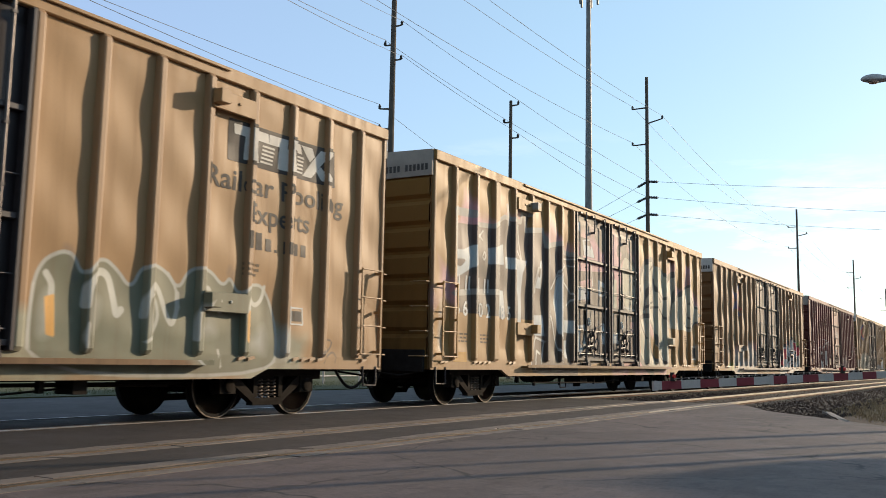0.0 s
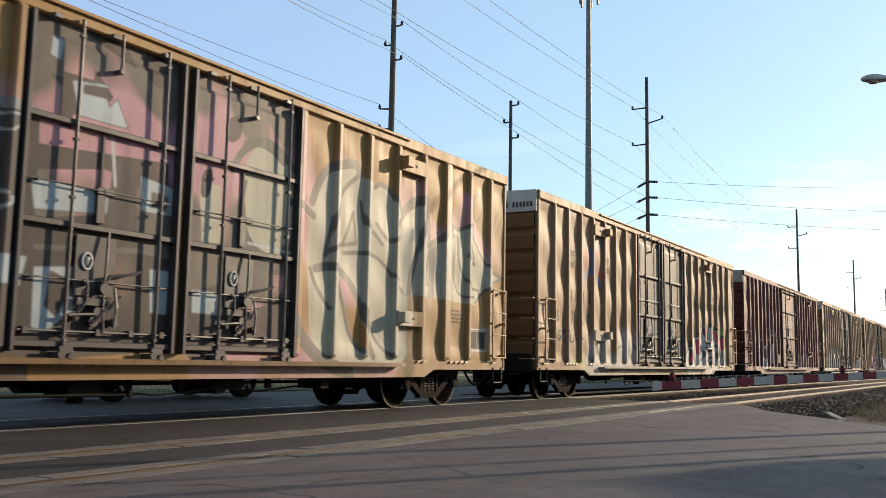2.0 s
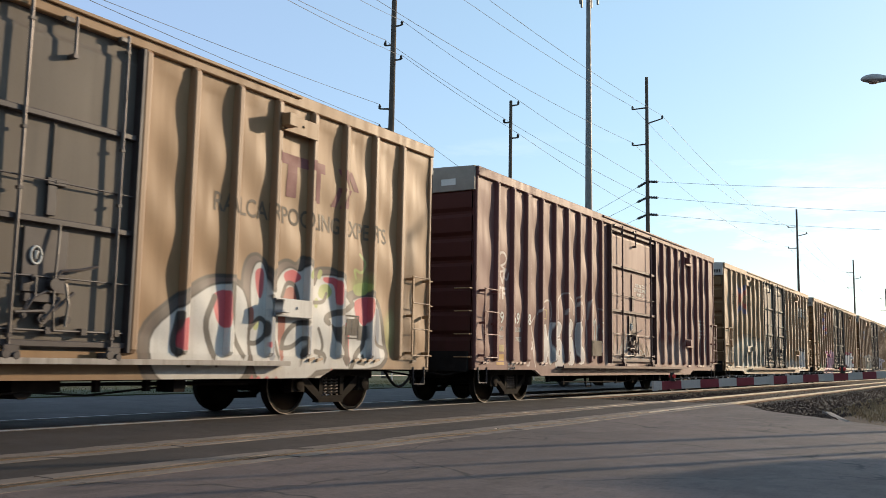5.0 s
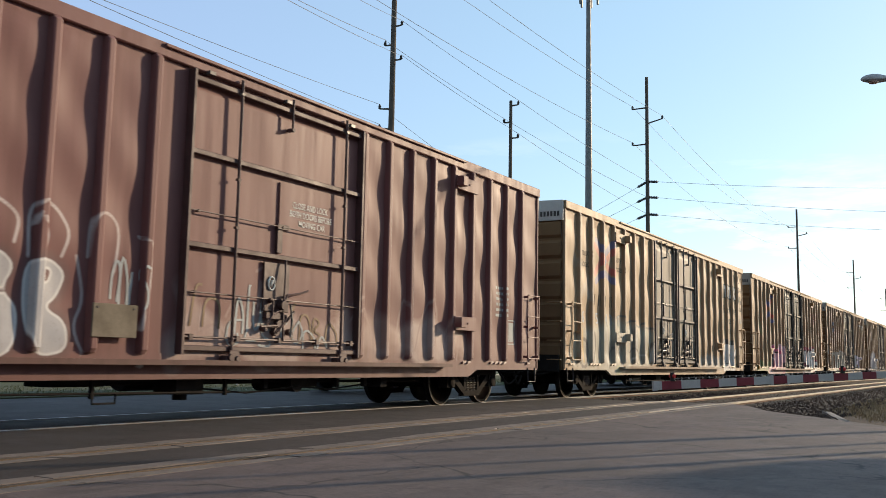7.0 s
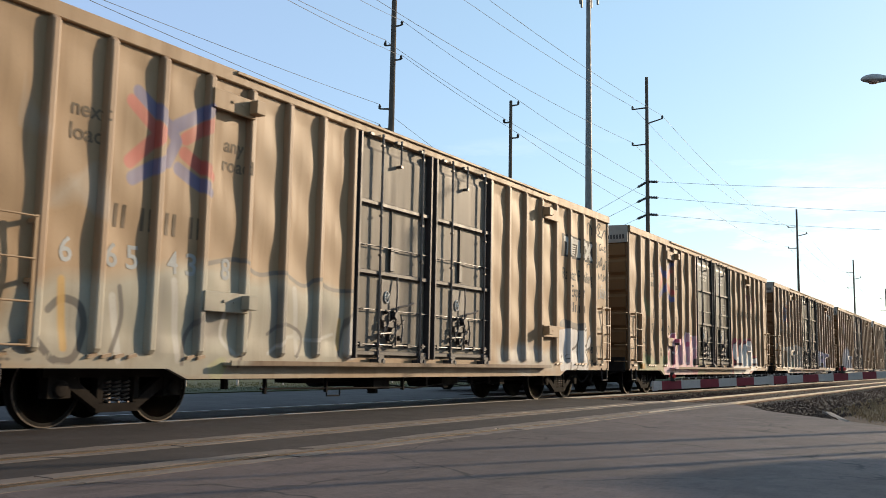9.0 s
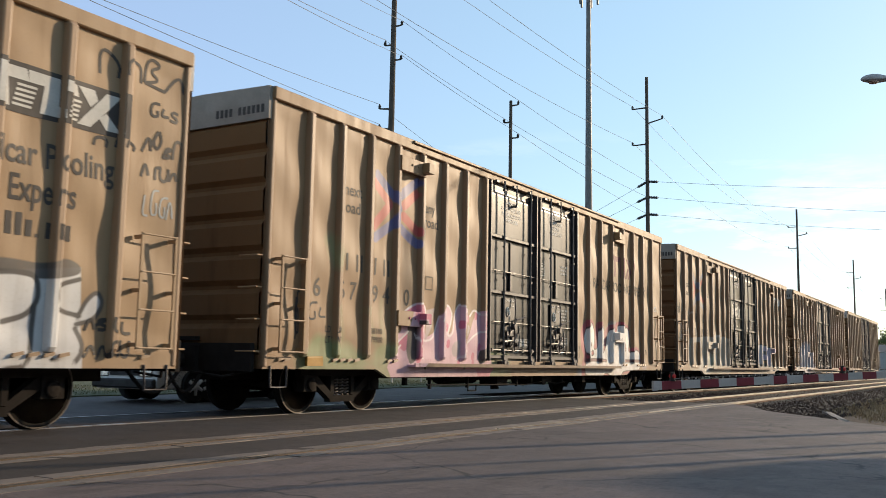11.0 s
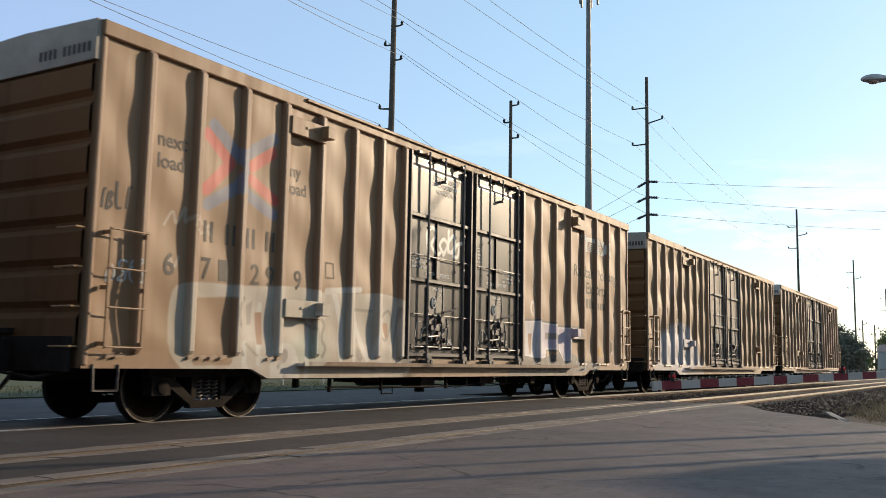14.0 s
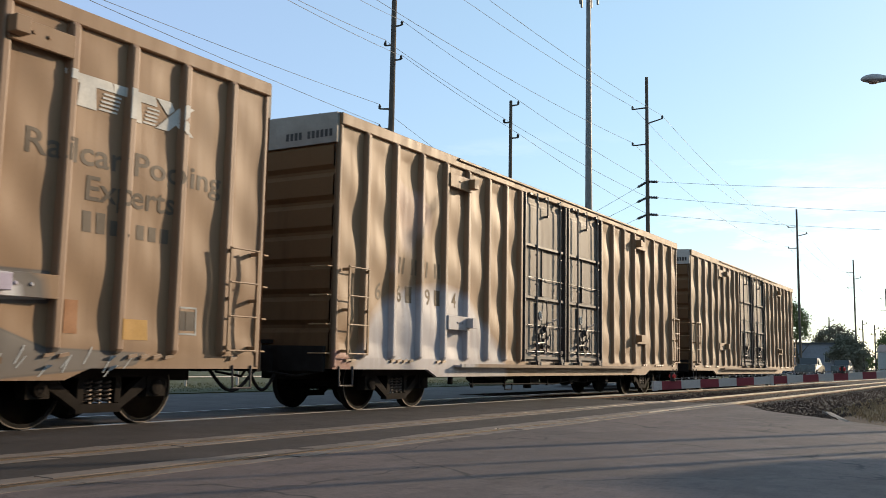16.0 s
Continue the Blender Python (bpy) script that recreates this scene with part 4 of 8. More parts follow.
def words(car, style, index, text, y, z, height, width=0.0, ink="ink_dark", flat=None):
    if height > 0.15:
        drape(car, text_bm(text, y, z, height, width), style, index, ink, "letter", "", flat, True)
    else:
        drape(car, text_bm(text, y, z, height, width), style, index, ink, "lettering", "small painted lettering", flat)["kind"] = "stuff"


def bars(car, style, index, rects, ink="ink_dark", flat=None, name="marking", split=True):
    """Plain bars and blocks: y, z, width, height and how far the top leans."""
    bm = bmesh.new()
    for y, z, w, h, lean in rects:
        bm.faces.new([bm.verts.new(c) for c in ((y, z, 0), (y + w, z, 0), (y + w + lean, z + h, 0), (y + lean, z + h, 0))])
    return drape(car, bm, style, index, ink, name, "painted marking", flat, split)


def small_print(car, style, index, y, z, w, lines, ink="ink_dark", pitch=0.075, flat=None, seed=1):
    rnd = random.Random(seed)
    rects = []
    for k in range(lines):
        x = 0.0
        while x < w - 0.05:
            l = rnd.uniform(0.05, 0.16)
            rects.append((y + x, z - k * pitch, min(l, w - x), pitch * 0.5, 0.0))
            x += l + 0.035
    bars(car, style, index, rects, ink, flat, "marking", False)["kind"] = "stuff"


def plate(car, style, index, y, z, w, h, ink, frame_ink=None):
    if frame_ink:
        bars(car, style, index, [(y, z, w, 0.025, 0), (y, z + h - 0.025, w, 0.025, 0), (y, z, 0.025, h, 0), (y + w - 0.025, z, 0.025, h, 0)], frame_ink, None, "stencil_panel")
        if ink:
            bars(car, style, index, [(y + 0.05, z + 0.06, w * 0.35, h - 0.12, 0), (y + w * 0.5, z + 0.06, w * 0.4, h - 0.12, 0)], ink, None, "stencil_panel")
    else:
        bars(car, style, index, [(y, z, w, h, 0)], ink, None, "stencil_panel")


def old_logo(car, style, index, y, z, w, h, fade="ink_logo", ground="ink_dark", panel=True):
    """A dark panel with three pale blocks, drawn as plain shapes."""
    if panel:
        bars(car, style, index, [(y, z, w, h, 0)], ground, None, "logo_panel")
    u, v = w / 10, h / 10

    def shape(*quads):
        bm = bmesh.new()
        for q in quads:
            bm.faces.new([bm.verts.new((y + a * u, z + b * v, 0)) for a, b in q])
        for ob in drape(car, bm, style, index, fade, "logo_block", "pale logo block", None, True):
            ob.location.x = 0.0045

    for a in (0.5, 3.6):
        shape(((a, 6.6), (a + 3.1, 6.6), (a + 2.9, 9.0), (a - 0.1, 9.0)), ((a + 0.8, 1.0), (a + 2.1, 1.0), (a + 1.9, 6.6), (a + 0.9, 6.6)))
    shape(((6.7, 1.0), (7.6, 1.0), (9.5, 9.0), (8.5, 9.0)), ((8.6, 1.0), (9.6, 1.0), (8.55, 4.7), (8.1, 3.2)), ((6.6, 9.0), (7.7, 9.0), (7.95, 6.9), (7.5, 5.2)))
    for k in range(5):
        shape(((2.75 + 0.05 * k, 1.4 + k), (3.9 + 0.05 * k, 1.4 + k), (3.9 + 0.05 * k, 1.9 + k), (2.75 + 0.05 * k, 1.9 + k)), ((5.8 + 0.05 * k, 1.4 + k), (6.7 + 0.05 * k, 1.4 + k), (6.7 + 0.05 * k, 1.9 + k), (5.8 + 0.05 * k, 1.9 + k)))


def new_logo(car, style, index, y, z, w, h):
    """A faded red bar with two stems and a pair of chevrons, plain shapes."""
    bars(car, style, index, [(y, z + h * 0.72, w * 0.62, h * 0.24, 0), (y + w * 0.14, z, w * 0.12, h * 0.72, 0), (y + w * 0.44, z, w * 0.12, h * 0.72, 0),
                             (y + w * 0.70, z, w * 0.07, h * 0.5, 0.2), (y + w * 0.90, z + h * 0.5, w * 0.07, h * 0.46, -0.2),
                             (y + w * 0.82, z, w * 0.07, h * 0.5, 0.2), (y + w * 1.02, z + h * 0.5, w * 0.07, h * 0.46, -0.2)], "ink_red", None, "logo_block")


def next_load(car, style, index, y, z, ink="ink_dark"):
    words(car, style, index, "next", y - 1.5, z - 0.06, 0.20, 0.0, ink)
    words(car, style, index, "load", y - 1.5, z - 0.36, 0.20, 0.0, ink)
    words(car, style, index, "any", y + 1.05, z + 0.0, 0.20, 0.0, ink)
    words(car, style, index, "road", y + 1.05, z - 0.28, 0.20, 0.0, ink)


def slogan(car, style, index, y, z, w, ink="ink_dark"):
    words(car, style, index, "Railcar Pooling", y, z, 0.30, w, ink)
    words(car, style, index, "Experts", y + w * 0.28, z - 0.42, 0.30, w * 0.45, ink)
    bars(car, style, index, [(y + w * (0.27 + 0.066 * k), z - 0.82, w * (0.02 if k == 3 else 0.042), (0.26, 0.26, 0.19, 0.04, 0.19, 0.19, 0.19)[k], 0) for k in range(7)], ink)


def number(car, style, index, digits, y, z, step, ink="ink_dark", h=0.30):
    for k, d in enumerate(digits):
        if d != " ":
            words(car, style, index, d, y + k * step, z, h, h * 0.62, ink)


def mark_blocks(car, style, index, y, z, ink="ink_dark"):
    bars(car, style, index, [(y + k * 0.42 + d, z, 0.055, 0.30, 0) for k in range(4) for d in (0.0, 0.13)], ink)


def end_mark(car, style, index, ink="ink_dark"):
    for k in range(11):
        if k == 4:
            continue
        y0 = 0.33 + k * 0.095
        bm = bmesh.new()
        bm.faces.new([bm.verts.new(c) for c in ((y0, -0.074, 4.66), (y0 + 0.065, -0.074, 4.66), (y0 + 0.065, -0.074, 4.79), (y0, -0.074, 4.79))])
        part("end_marking", bm, ink, car, "painted marking")


def placard(car, style, index, y0, y1, z0, z1):
    """A weathered board bolted to the faces of two posts."""
    bm = bmesh.new()
    box(bm, RIB - 0.005, RIB + 0.022, y0, y1, z0, z1)
    board = part("placard_board", bm, "board_wood", car, "weathered placard board", bevel=0.004)
    for y in (y0 + 0.06, y1 - 0.06):
        bm = bmesh.new()
        tube(bm, (RIB + 0.02, y, z1 - 0.05), (RIB + 0.032, y, z1 - 0.05), 0.014, seg=6)
        part("bolt", bm, "rod_steel", board)


def end_lines(car, style, index, ink="ink_tan"):
    """Three pairs of lines of small writing on the end wall, as plain bars, and a pale number panel above."""
    rows = [(z - 0.10 * k, x0 + 0.14 * k, n) for z, x0, n in ((4.18, -0.72, 5), (3.58, -0.62, 3), (3.06, -0.86, 6)) for k in (0, 1)]
    spots = [(x0 + 0.13 * q, x0 + 0.13 * q + 0.10, z, z + 0.06, ink) for z, x0, n in rows for q in range(n)]
    for x0, x1, z0, z1, colour in spots + [(0.62, 0.98, 4.68, 4.82, "ink_white")]:
        bm = bmesh.new()
        bm.faces.new([bm.verts.new(c) for c in ((x0, -0.076, z0), (x1, -0.076, z0), (x1, -0.076, z1), (x0, -0.076, z1))])
        part("end_marking", bm, colour, car, "painted marking")


for name, col in (("ink_dark", (0.04, 0.032, 0.028)), ("ink_faint", (0.125, 0.082, 0.045)), ("ink_old", (0.095, 0.066, 0.042)), ("ink_white", (0.62, 0.62, 0.60)), ("ink_logo", (0.56, 0.54, 0.50)), ("ink_red", (0.20, 0.065, 0.065)),
                  ("ink_yellow", (0.40, 0.21, 0.03)), ("ink_straw", (0.40, 0.29, 0.13)), ("ink_orange", (0.26, 0.10, 0.025)), ("ink_grey", (0.075, 0.058, 0.045)), ("ink_tan", (0.20, 0.12, 0.06)), ("ink_pale", (0.36, 0.37, 0.37))):
    worn(name, col, 0.72, 0.6, 0.0, 2.0, 30.0, 0.05)

TAN, PALE, OCHRE, BROWN = (0.238, 0.132, 0.054), (0.290, 0.180, 0.088), (0.280, 0.146, 0.030), (0.136, 0.043, 0.040)
RUST = (0.11, 0.058, 0.03)
WHITE, CREAM, PINK, BLACK, ICE, GREEN, LIME = (0.46, 0.45, 0.43), (0.30, 0.275, 0.205), (0.36, 0.185, 0.215), (0.022, 0.02, 0.02), (0.26, 0.30, 0.33), (0.055, 0.065, 0.038), (0.22, 0.26, 0.06)


def mats_for(key, base, fills=(), brown=False, door_base=(0.017, 0.0125, 0.0135), dirt=0.28, door_fills=None):
    side = car_paint("paint_" + key, base, RUST if not brown else (0.05, 0.026, 0.02), fills, dirt, 0.5, 0.3 if brown else 0.42)
    door = side if brown else car_paint("door_" + key, door_base, tuple(min(0.05, 1.6 * c) for c in door_base), fills if door_fills is None else door_fills, 0.3, 0.28 if door_base[0] < 0.05 else 0.5, 0.26 if door_base[0] < 0.05 else 0.25)
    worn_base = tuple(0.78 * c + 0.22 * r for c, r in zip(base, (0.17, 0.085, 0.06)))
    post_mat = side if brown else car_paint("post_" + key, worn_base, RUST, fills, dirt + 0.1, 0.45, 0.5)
    track = car_paint("track_" + key, tuple(c * 0.62 for c in worn_base), tuple(c * 0.4 for c in RUST), fills[:4], 0.7, 0.6, 0.3)
    # end walls: a darkened copy of the side paint, their shade put into the colour
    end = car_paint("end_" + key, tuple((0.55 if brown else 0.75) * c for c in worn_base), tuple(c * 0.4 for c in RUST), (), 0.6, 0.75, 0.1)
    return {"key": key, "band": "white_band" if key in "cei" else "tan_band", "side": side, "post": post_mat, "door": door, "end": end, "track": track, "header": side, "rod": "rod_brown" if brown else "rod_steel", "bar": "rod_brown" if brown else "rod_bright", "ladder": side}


DOOR_FLAT = SHEET + 0.008


def door_words(car, style, index, sets):
    for text, y, z, h, w in sets:
        words(car, style, index, text, y, z, h, w, "ink_white", DOOR_FLAT if h > 0.06 or z < 1.6 else SHEET + 0.055)


def stencil(car, style, index, y, z, w, h):
    """A thin outlined box with small print, on a door."""
    e = 0.014
    bars(car, style, index, [(y, z, w, e, 0), (y, z + h - e, w, e, 0), (y, z, e, h, 0), (y + w - e, z, e, h, 0)], "ink_pale", DOOR_FLAT, "stencil_panel")
    small_print(car, style, index, y + 0.05, z + h - 0.08, w - 0.09, max(2, int((h - 0.05) / 0.075)), "ink_pale", 0.07, DOOR_FLAT, int(y * 10))


TRAIN = []


def make_cars():
    L = LONG_STYLE
    cars = []
    # the first: olive arches with white inner strokes
    arches = blob((11.98, 1.45), (12.03, 1.81), (12.15, 2.02), (12.38, 2.14), (12.55, 2.11), (12.69, 1.87), (12.81, 2.05), (13.02, 2.11), (13.24, 1.97), (13.43, 1.77), (13.55, 2.04), (13.78, 2.12), (14.02, 2.03), (14.22, 1.82), (14.34, 2.06), (14.54, 2.15), (14.80, 2.12), (15.04, 1.92), (15.16, 2.08), (15.36, 1.82), (15.54, 1.98), (15.85, 2.01), (16.08, 1.75), (16.23, 1.28), (16.18, 0.62), (12.01, 0.64))
    inner = union(stroke(0.045, (12.72, 1.50), (12.74, 1.74), (12.83, 1.86), (12.96, 1.94), (13.09, 1.86), (13.18, 1.56), (13.21, 1.39), (13.29, 1.47)), stroke(0.035, (13.60, 1.41), (13.65, 1.70), (13.77, 1.87), (13.89, 1.75), (14.01, 1.43), (14.11, 1.30), (14.20, 1.50), (14.20, 1.74)),
                  stroke(0.022, (13.64, 1.08), (13.76, 1.14), (13.88, 1.41), (13.82, 1.64), (13.71, 1.69)), stroke(0.03, (14.53, 1.14), (14.54, 1.55), (14.74, 1.92), (14.85, 1.67), (15.01, 1.51), (15.11, 1.72)), stroke(0.03, (15.48, 1.50), (15.55, 1.82), (15.70, 1.65), (15.87, 1.76), (15.91, 1.96)),
                  stroke(0.02, (14.03, 2.00), (14.17, 1.83), (14.23, 1.55)), stroke(0.04, (12.19, 1.84), (12.28, 1.73), (12.28, 1.59)), stroke(0.018, (12.00, 0.97), (12.00, 1.32), (12.03, 1.71)), stroke(0.018, (14.99, 1.00), (15.07, 0.76), (14.98, 0.70)), stroke(0.02, (12.78, 0.89), (12.73, 1.09), (12.76, 1.29)))
    milk = union(blob((12.73, 1.56), (12.88, 1.68), (13.02, 1.58), (12.98, 1.29), (12.84, 1.11), (12.75, 1.16)), blob((13.61, 1.41), (13.77, 1.60), (13.89, 1.42), (13.78, 1.12), (13.63, 1.12)), blob((14.53, 1.30), (14.77, 1.62), (14.95, 1.43), (15.04, 1.16), (14.59, 1.11)), blob((12.06, 1.46), (12.21, 1.73), (12.33, 1.60), (12.36, 1.08), (12.08, 1.04)), blob((15.48, 1.08), (15.94, 1.52), (16.06, 1.11), (15.98, 0.85)))
    paint = {"g0": slab(11.5, 17.0, 0.45, 1.35, 0.10, 2), "g1": arches, "g8": milk, "g2": inner, "g3": union(poly((12.19, 1.56), (12.32, 1.60), (12.35, 1.10), (12.24, 1.13)), poly((15.47, 1.58), (15.60, 1.59), (15.63, 1.13), (15.48, 1.12))), "g4": poly((16.19, 0.84), (16.21, 1.26), (16.35, 1.44), (16.55, 1.38), (16.57, 0.87)),
             "g5": union(stroke(0.05, (12.42, 2.17), (12.51, 2.14), (12.58, 1.82)), dots(0.05, (15.13, 2.11), (15.19, 2.05), (14.25, 1.70)), stroke(0.03, (14.06, 1.58), (14.23, 1.63))), "g6": blob((12.08, 0.93), (12.55, 0.99), (12.51, 0.68), (12.02, 0.70)), "g7": union(stroke(0.012, (17.46, 1.07), (17.34, 1.18), (17.45, 1.23), (17.58, 1.18), (17.52, 1.07), (17.39, 0.97), (17.26, 1.06), (17.25, 0.86), (17.35, 1.03)), stroke(0.012, (17.36, 0.82), (17.47, 0.96), (17.61, 1.03), (17.71, 0.94), (17.65, 0.85)))}
    fills = [("g0", "haze", (0.24, 0.25, 0.18), (0.19, 0.205, 0.15), GREEN, 0), ("g1", "fill", (0.09, 0.10, 0.062), (0.12, 0.128, 0.083), (0.33, 0.34, 0.31), 0.045), ("g8", "haze", (0.34, 0.345, 0.315), (0.29, 0.30, 0.27), WHITE, 0), ("g6", "haze", (0.10, 0.105, 0.075), (0.13, 0.13, 0.09), GREEN, 0), ("g5", "haze", (0.03, 0.045, 0.075), (0.035, 0.045, 0.07), BLACK, 0), ("g2", "fill", (0.42, 0.42, 0.38), (0.36, 0.365, 0.33), WHITE, 0),
             ("g3", "fill", (0.58, 0.29, 0.05), (0.50, 0.24, 0.04), (0.6, 0.3, 0.05), 0), ("g4", "haze", (0.42, 0.43, 0.43), (0.36, 0.37, 0.37), WHITE, 0), ("g7", "fill", BLACK, BLACK, BLACK, 0)]
    marks = [(old_logo, (15.0, 3.74, 2.5, 0.62)), (slogan, (14.6, 3.32, 3.15)), (plate, (16.4, 1.42, 0.42, 0.28, "ink_dark", "ink_white")), (small_print, (15.4, 2.25, 0.35, 3, "ink_faint")), (end_mark, ())]
    cars.append(("tan boxcar with green and white graffiti along its foot", WIDE_STYLE, mats_for("a", (0.285, 0.158, 0.058), fills, door_fills=()), paint, marks))
    # the second: black, ice and pink over its whole side
    black = union(poly((0.83, 3.16), (0.82, 3.73), (1.70, 3.78), (2.47, 3.83), (3.07, 4.10), (3.86, 4.09), (3.92, 4.59), (4.48, 4.58), (3.56, 4.43), (4.32, 4.32), (4.09, 3.98), (5.14, 4.11), (5.26, 3.73), (6.30, 3.91), (6.46, 3.69), (7.19, 3.66), (7.26, 0.43), (4.51, 0.69), (4.46, 1.53), (4.41, 1.90), (2.37, 1.90), (0.86, 1.91)),
                  poly((7.45, 3.6), (7.62, 3.6), (7.62, 3.98), (7.9, 3.98), (7.9, 3.82), (8.2, 4.12), (7.9, 4.42), (7.9, 4.26), (7.45, 4.26)), poly((7.04, 3.31), (9.15, 3.46), (9.17, 3.16), (8.61, 3.06), (8.16, 3.20), (7.15, 3.01)), poly((7.20, 2.45), (8.21, 2.63), (8.25, 3.21), (8.60, 3.28), (8.72, 2.27), (7.01, 2.14)), poly((7.02, 2.07), (8.77, 2.20), (9.24, 2.18), (9.43, 0.98), (7.05, 0.81)), poly((9.57, 1.75), (10.31, 1.96), (10.57, 1.49), (11.16, 1.69), (11.53, 1.89), (11.83, 1.21), (9.64, 0.84)),
                  blob((7.45, 5.07), (8.29, 4.99), (8.60, 4.55), (8.27, 4.68), (7.54, 4.89)), blob((8.58, 4.78), (9.04, 5.07), (9.08, 4.45), (8.79, 4.45)), blob((10.14, 4.28), (10.50, 4.49), (10.50, 4.10), (10.24, 3.96)), blob((9.77, 3.50), (9.98, 3.54), (9.92, 3.13), (9.74, 3.10)), poly((7.28, 4.18), (7.76, 4.17), (7.75, 3.78), (7.55, 3.77), (7.53, 4.04)))
    rim = union(straight(0.085, (0.87, 3.10), (0.82, 3.98), (1.60, 4.01)), straight(0.05, (1.70, 3.81), (2.47, 3.86), (3.04, 4.15), (3.89, 4.15), (3.97, 4.67), (4.48, 4.62)), straight(0.05, (3.20, 4.43), (3.26, 4.03)), straight(0.055, (3.60, 4.49), (4.29, 4.38)), straight(0.06, (4.11, 4.26), (4.15, 3.99), (5.10, 4.12), (5.24, 3.74), (6.25, 3.94), (6.43, 3.72), (7.17, 3.67)), straight(0.045, (4.68, 2.59), (4.76, 2.93), (4.84, 3.15)), straight(0.05, (1.73, 2.46), (1.78, 1.84)), straight(0.06, (0.77, 2.27), (1.59, 2.36), (2.68, 2.43)))
    ice = union(poly((0.87, 3.19), (1.23, 3.22), (1.68, 3.38), (1.71, 2.91), (1.19, 2.68), (0.89, 2.59)), poly((2.30, 3.36), (3.05, 3.54), (3.08, 3.06), (2.30, 3.00)), poly((2.68, 2.50), (3.06, 2.49), (3.10, 1.86), (2.68, 1.87)), poly((3.12, 3.27), (4.27, 3.28), (4.00, 2.96), (3.93, 2.45), (3.95, 1.55), (3.76, 1.55), (3.74, 2.43), (3.56, 2.99), (3.15, 2.99)),
                poly((4.70, 2.67), (4.95, 3.34), (5.05, 3.38), (5.02, 2.67)), poly((4.49, 1.70), (4.56, 2.03), (5.11, 2.06), (5.22, 1.54), (4.71, 1.54)), poly((5.76, 2.38), (5.89, 2.96), (6.25, 3.26), (6.40, 3.03), (6.29, 2.36), (6.32, 2.20), (6.27, 1.32), (5.91, 1.77)), poly((6.33, 2.00), (7.16, 2.01), (7.09, 1.65), (6.35, 1.68)), poly((6.42, 1.49), (6.60, 1.49), (6.60, 1.01), (6.44, 1.04)),
                poly((7.12, 2.93), (8.23, 2.89), (8.21, 2.63), (7.19, 2.55)), poly((8.69, 3.22), (9.30, 3.14), (9.26, 2.75), (8.73, 2.75)), poly((8.92, 2.03), (9.33, 2.03), (9.30, 1.43), (8.96, 1.45)), poly((7.24, 1.90), (7.85, 1.96), (8.00, 1.57), (7.45, 1.14), (7.26, 1.20)), poly((9.67, 1.83), (10.32, 1.80), (10.32, 1.48), (9.69, 1.49)), poly((7.28, 4.66), (7.46, 4.65), (7.42, 4.36), (7.26, 4.41)), poly((7.58, 4.19), (8.17, 4.28), (8.47, 3.77), (7.71, 3.77)))
    holes = union(blob((0.91, 2.99), (1.34, 3.01), (1.13, 2.85), (0.96, 2.87)), blob((4.84, 3.13), (4.99, 3.18), (4.95, 2.95), (4.85, 2.95)), poly((8.89, 3.03), (9.17, 3.00), (9.14, 2.83), (8.91, 2.84)), poly((7.47, 1.86), (7.78, 1.76), (7.58, 1.34), (7.42, 1.46)), poly((7.76, 4.17), (8.13, 4.22), (8.12, 4.34), (8.31, 4.21), (8.15, 3.99), (8.11, 4.09), (7.76, 4.07)))
    ice = minus(ice, holes)
    thin = union(straight(0.022, (5.48, 3.50), (5.51, 2.51), (5.52, 1.74)), straight(0.018, (5.64, 2.72), (6.29, 3.51), (6.48, 3.38), (5.96, 3.05)), straight(0.02, (6.33, 2.98), (6.91, 2.60), (6.54, 2.37)), straight(0.02, (4.45, 0.69), (4.54, 1.39), (4.61, 1.64)), straight(0.025, (4.49, 0.97), (4.74, 1.51), (5.18, 1.42), (5.01, 0.83)), straight(0.025, (4.70, 0.76), (4.78, 1.19), (4.97, 1.12)), straight(0.016, (3.57, 3.39), (3.75, 4.09), (3.95, 3.22), (3.69, 3.52)), straight(0.016, (6.41, 3.55), (7.07, 3.59), (6.81, 3.39), (6.59, 3.40)),
                 stroke(0.018, (5.58, 2.05), (5.83, 1.45), (6.41, 0.84)), straight(0.014, (1.84, 3.51), (2.08, 3.71)), straight(0.014, (1.87, 3.63), (2.04, 3.50)), stroke(0.016, (2.06, 3.18), (2.14, 3.28), (2.20, 3.16), (2.12, 3.07), (2.04, 3.14)), stroke(0.02, (7.64, 1.15), (7.81, 0.95), (7.97, 0.82), (8.03, 0.62)), straight(0.02, (10.73, 2.58), (11.76, 2.53)), straight(0.02, (8.22, 3.64), (8.31, 3.01)))
    warm = union(dots(0.09, (4.51, 2.97), (4.64, 2.40), (5.51, 1.59), (6.29, 1.80), (4.56, 1.11)), blob((0.79, 2.67), (2.31, 2.81), (2.44, 2.54), (0.81, 2.38)), dots(0.07, (3.21, 3.76), (4.08, 2.74), (3.27, 2.90)), blob((8.15, 2.20), (8.68, 2.19), (8.68, 1.54), (8.29, 1.52)))
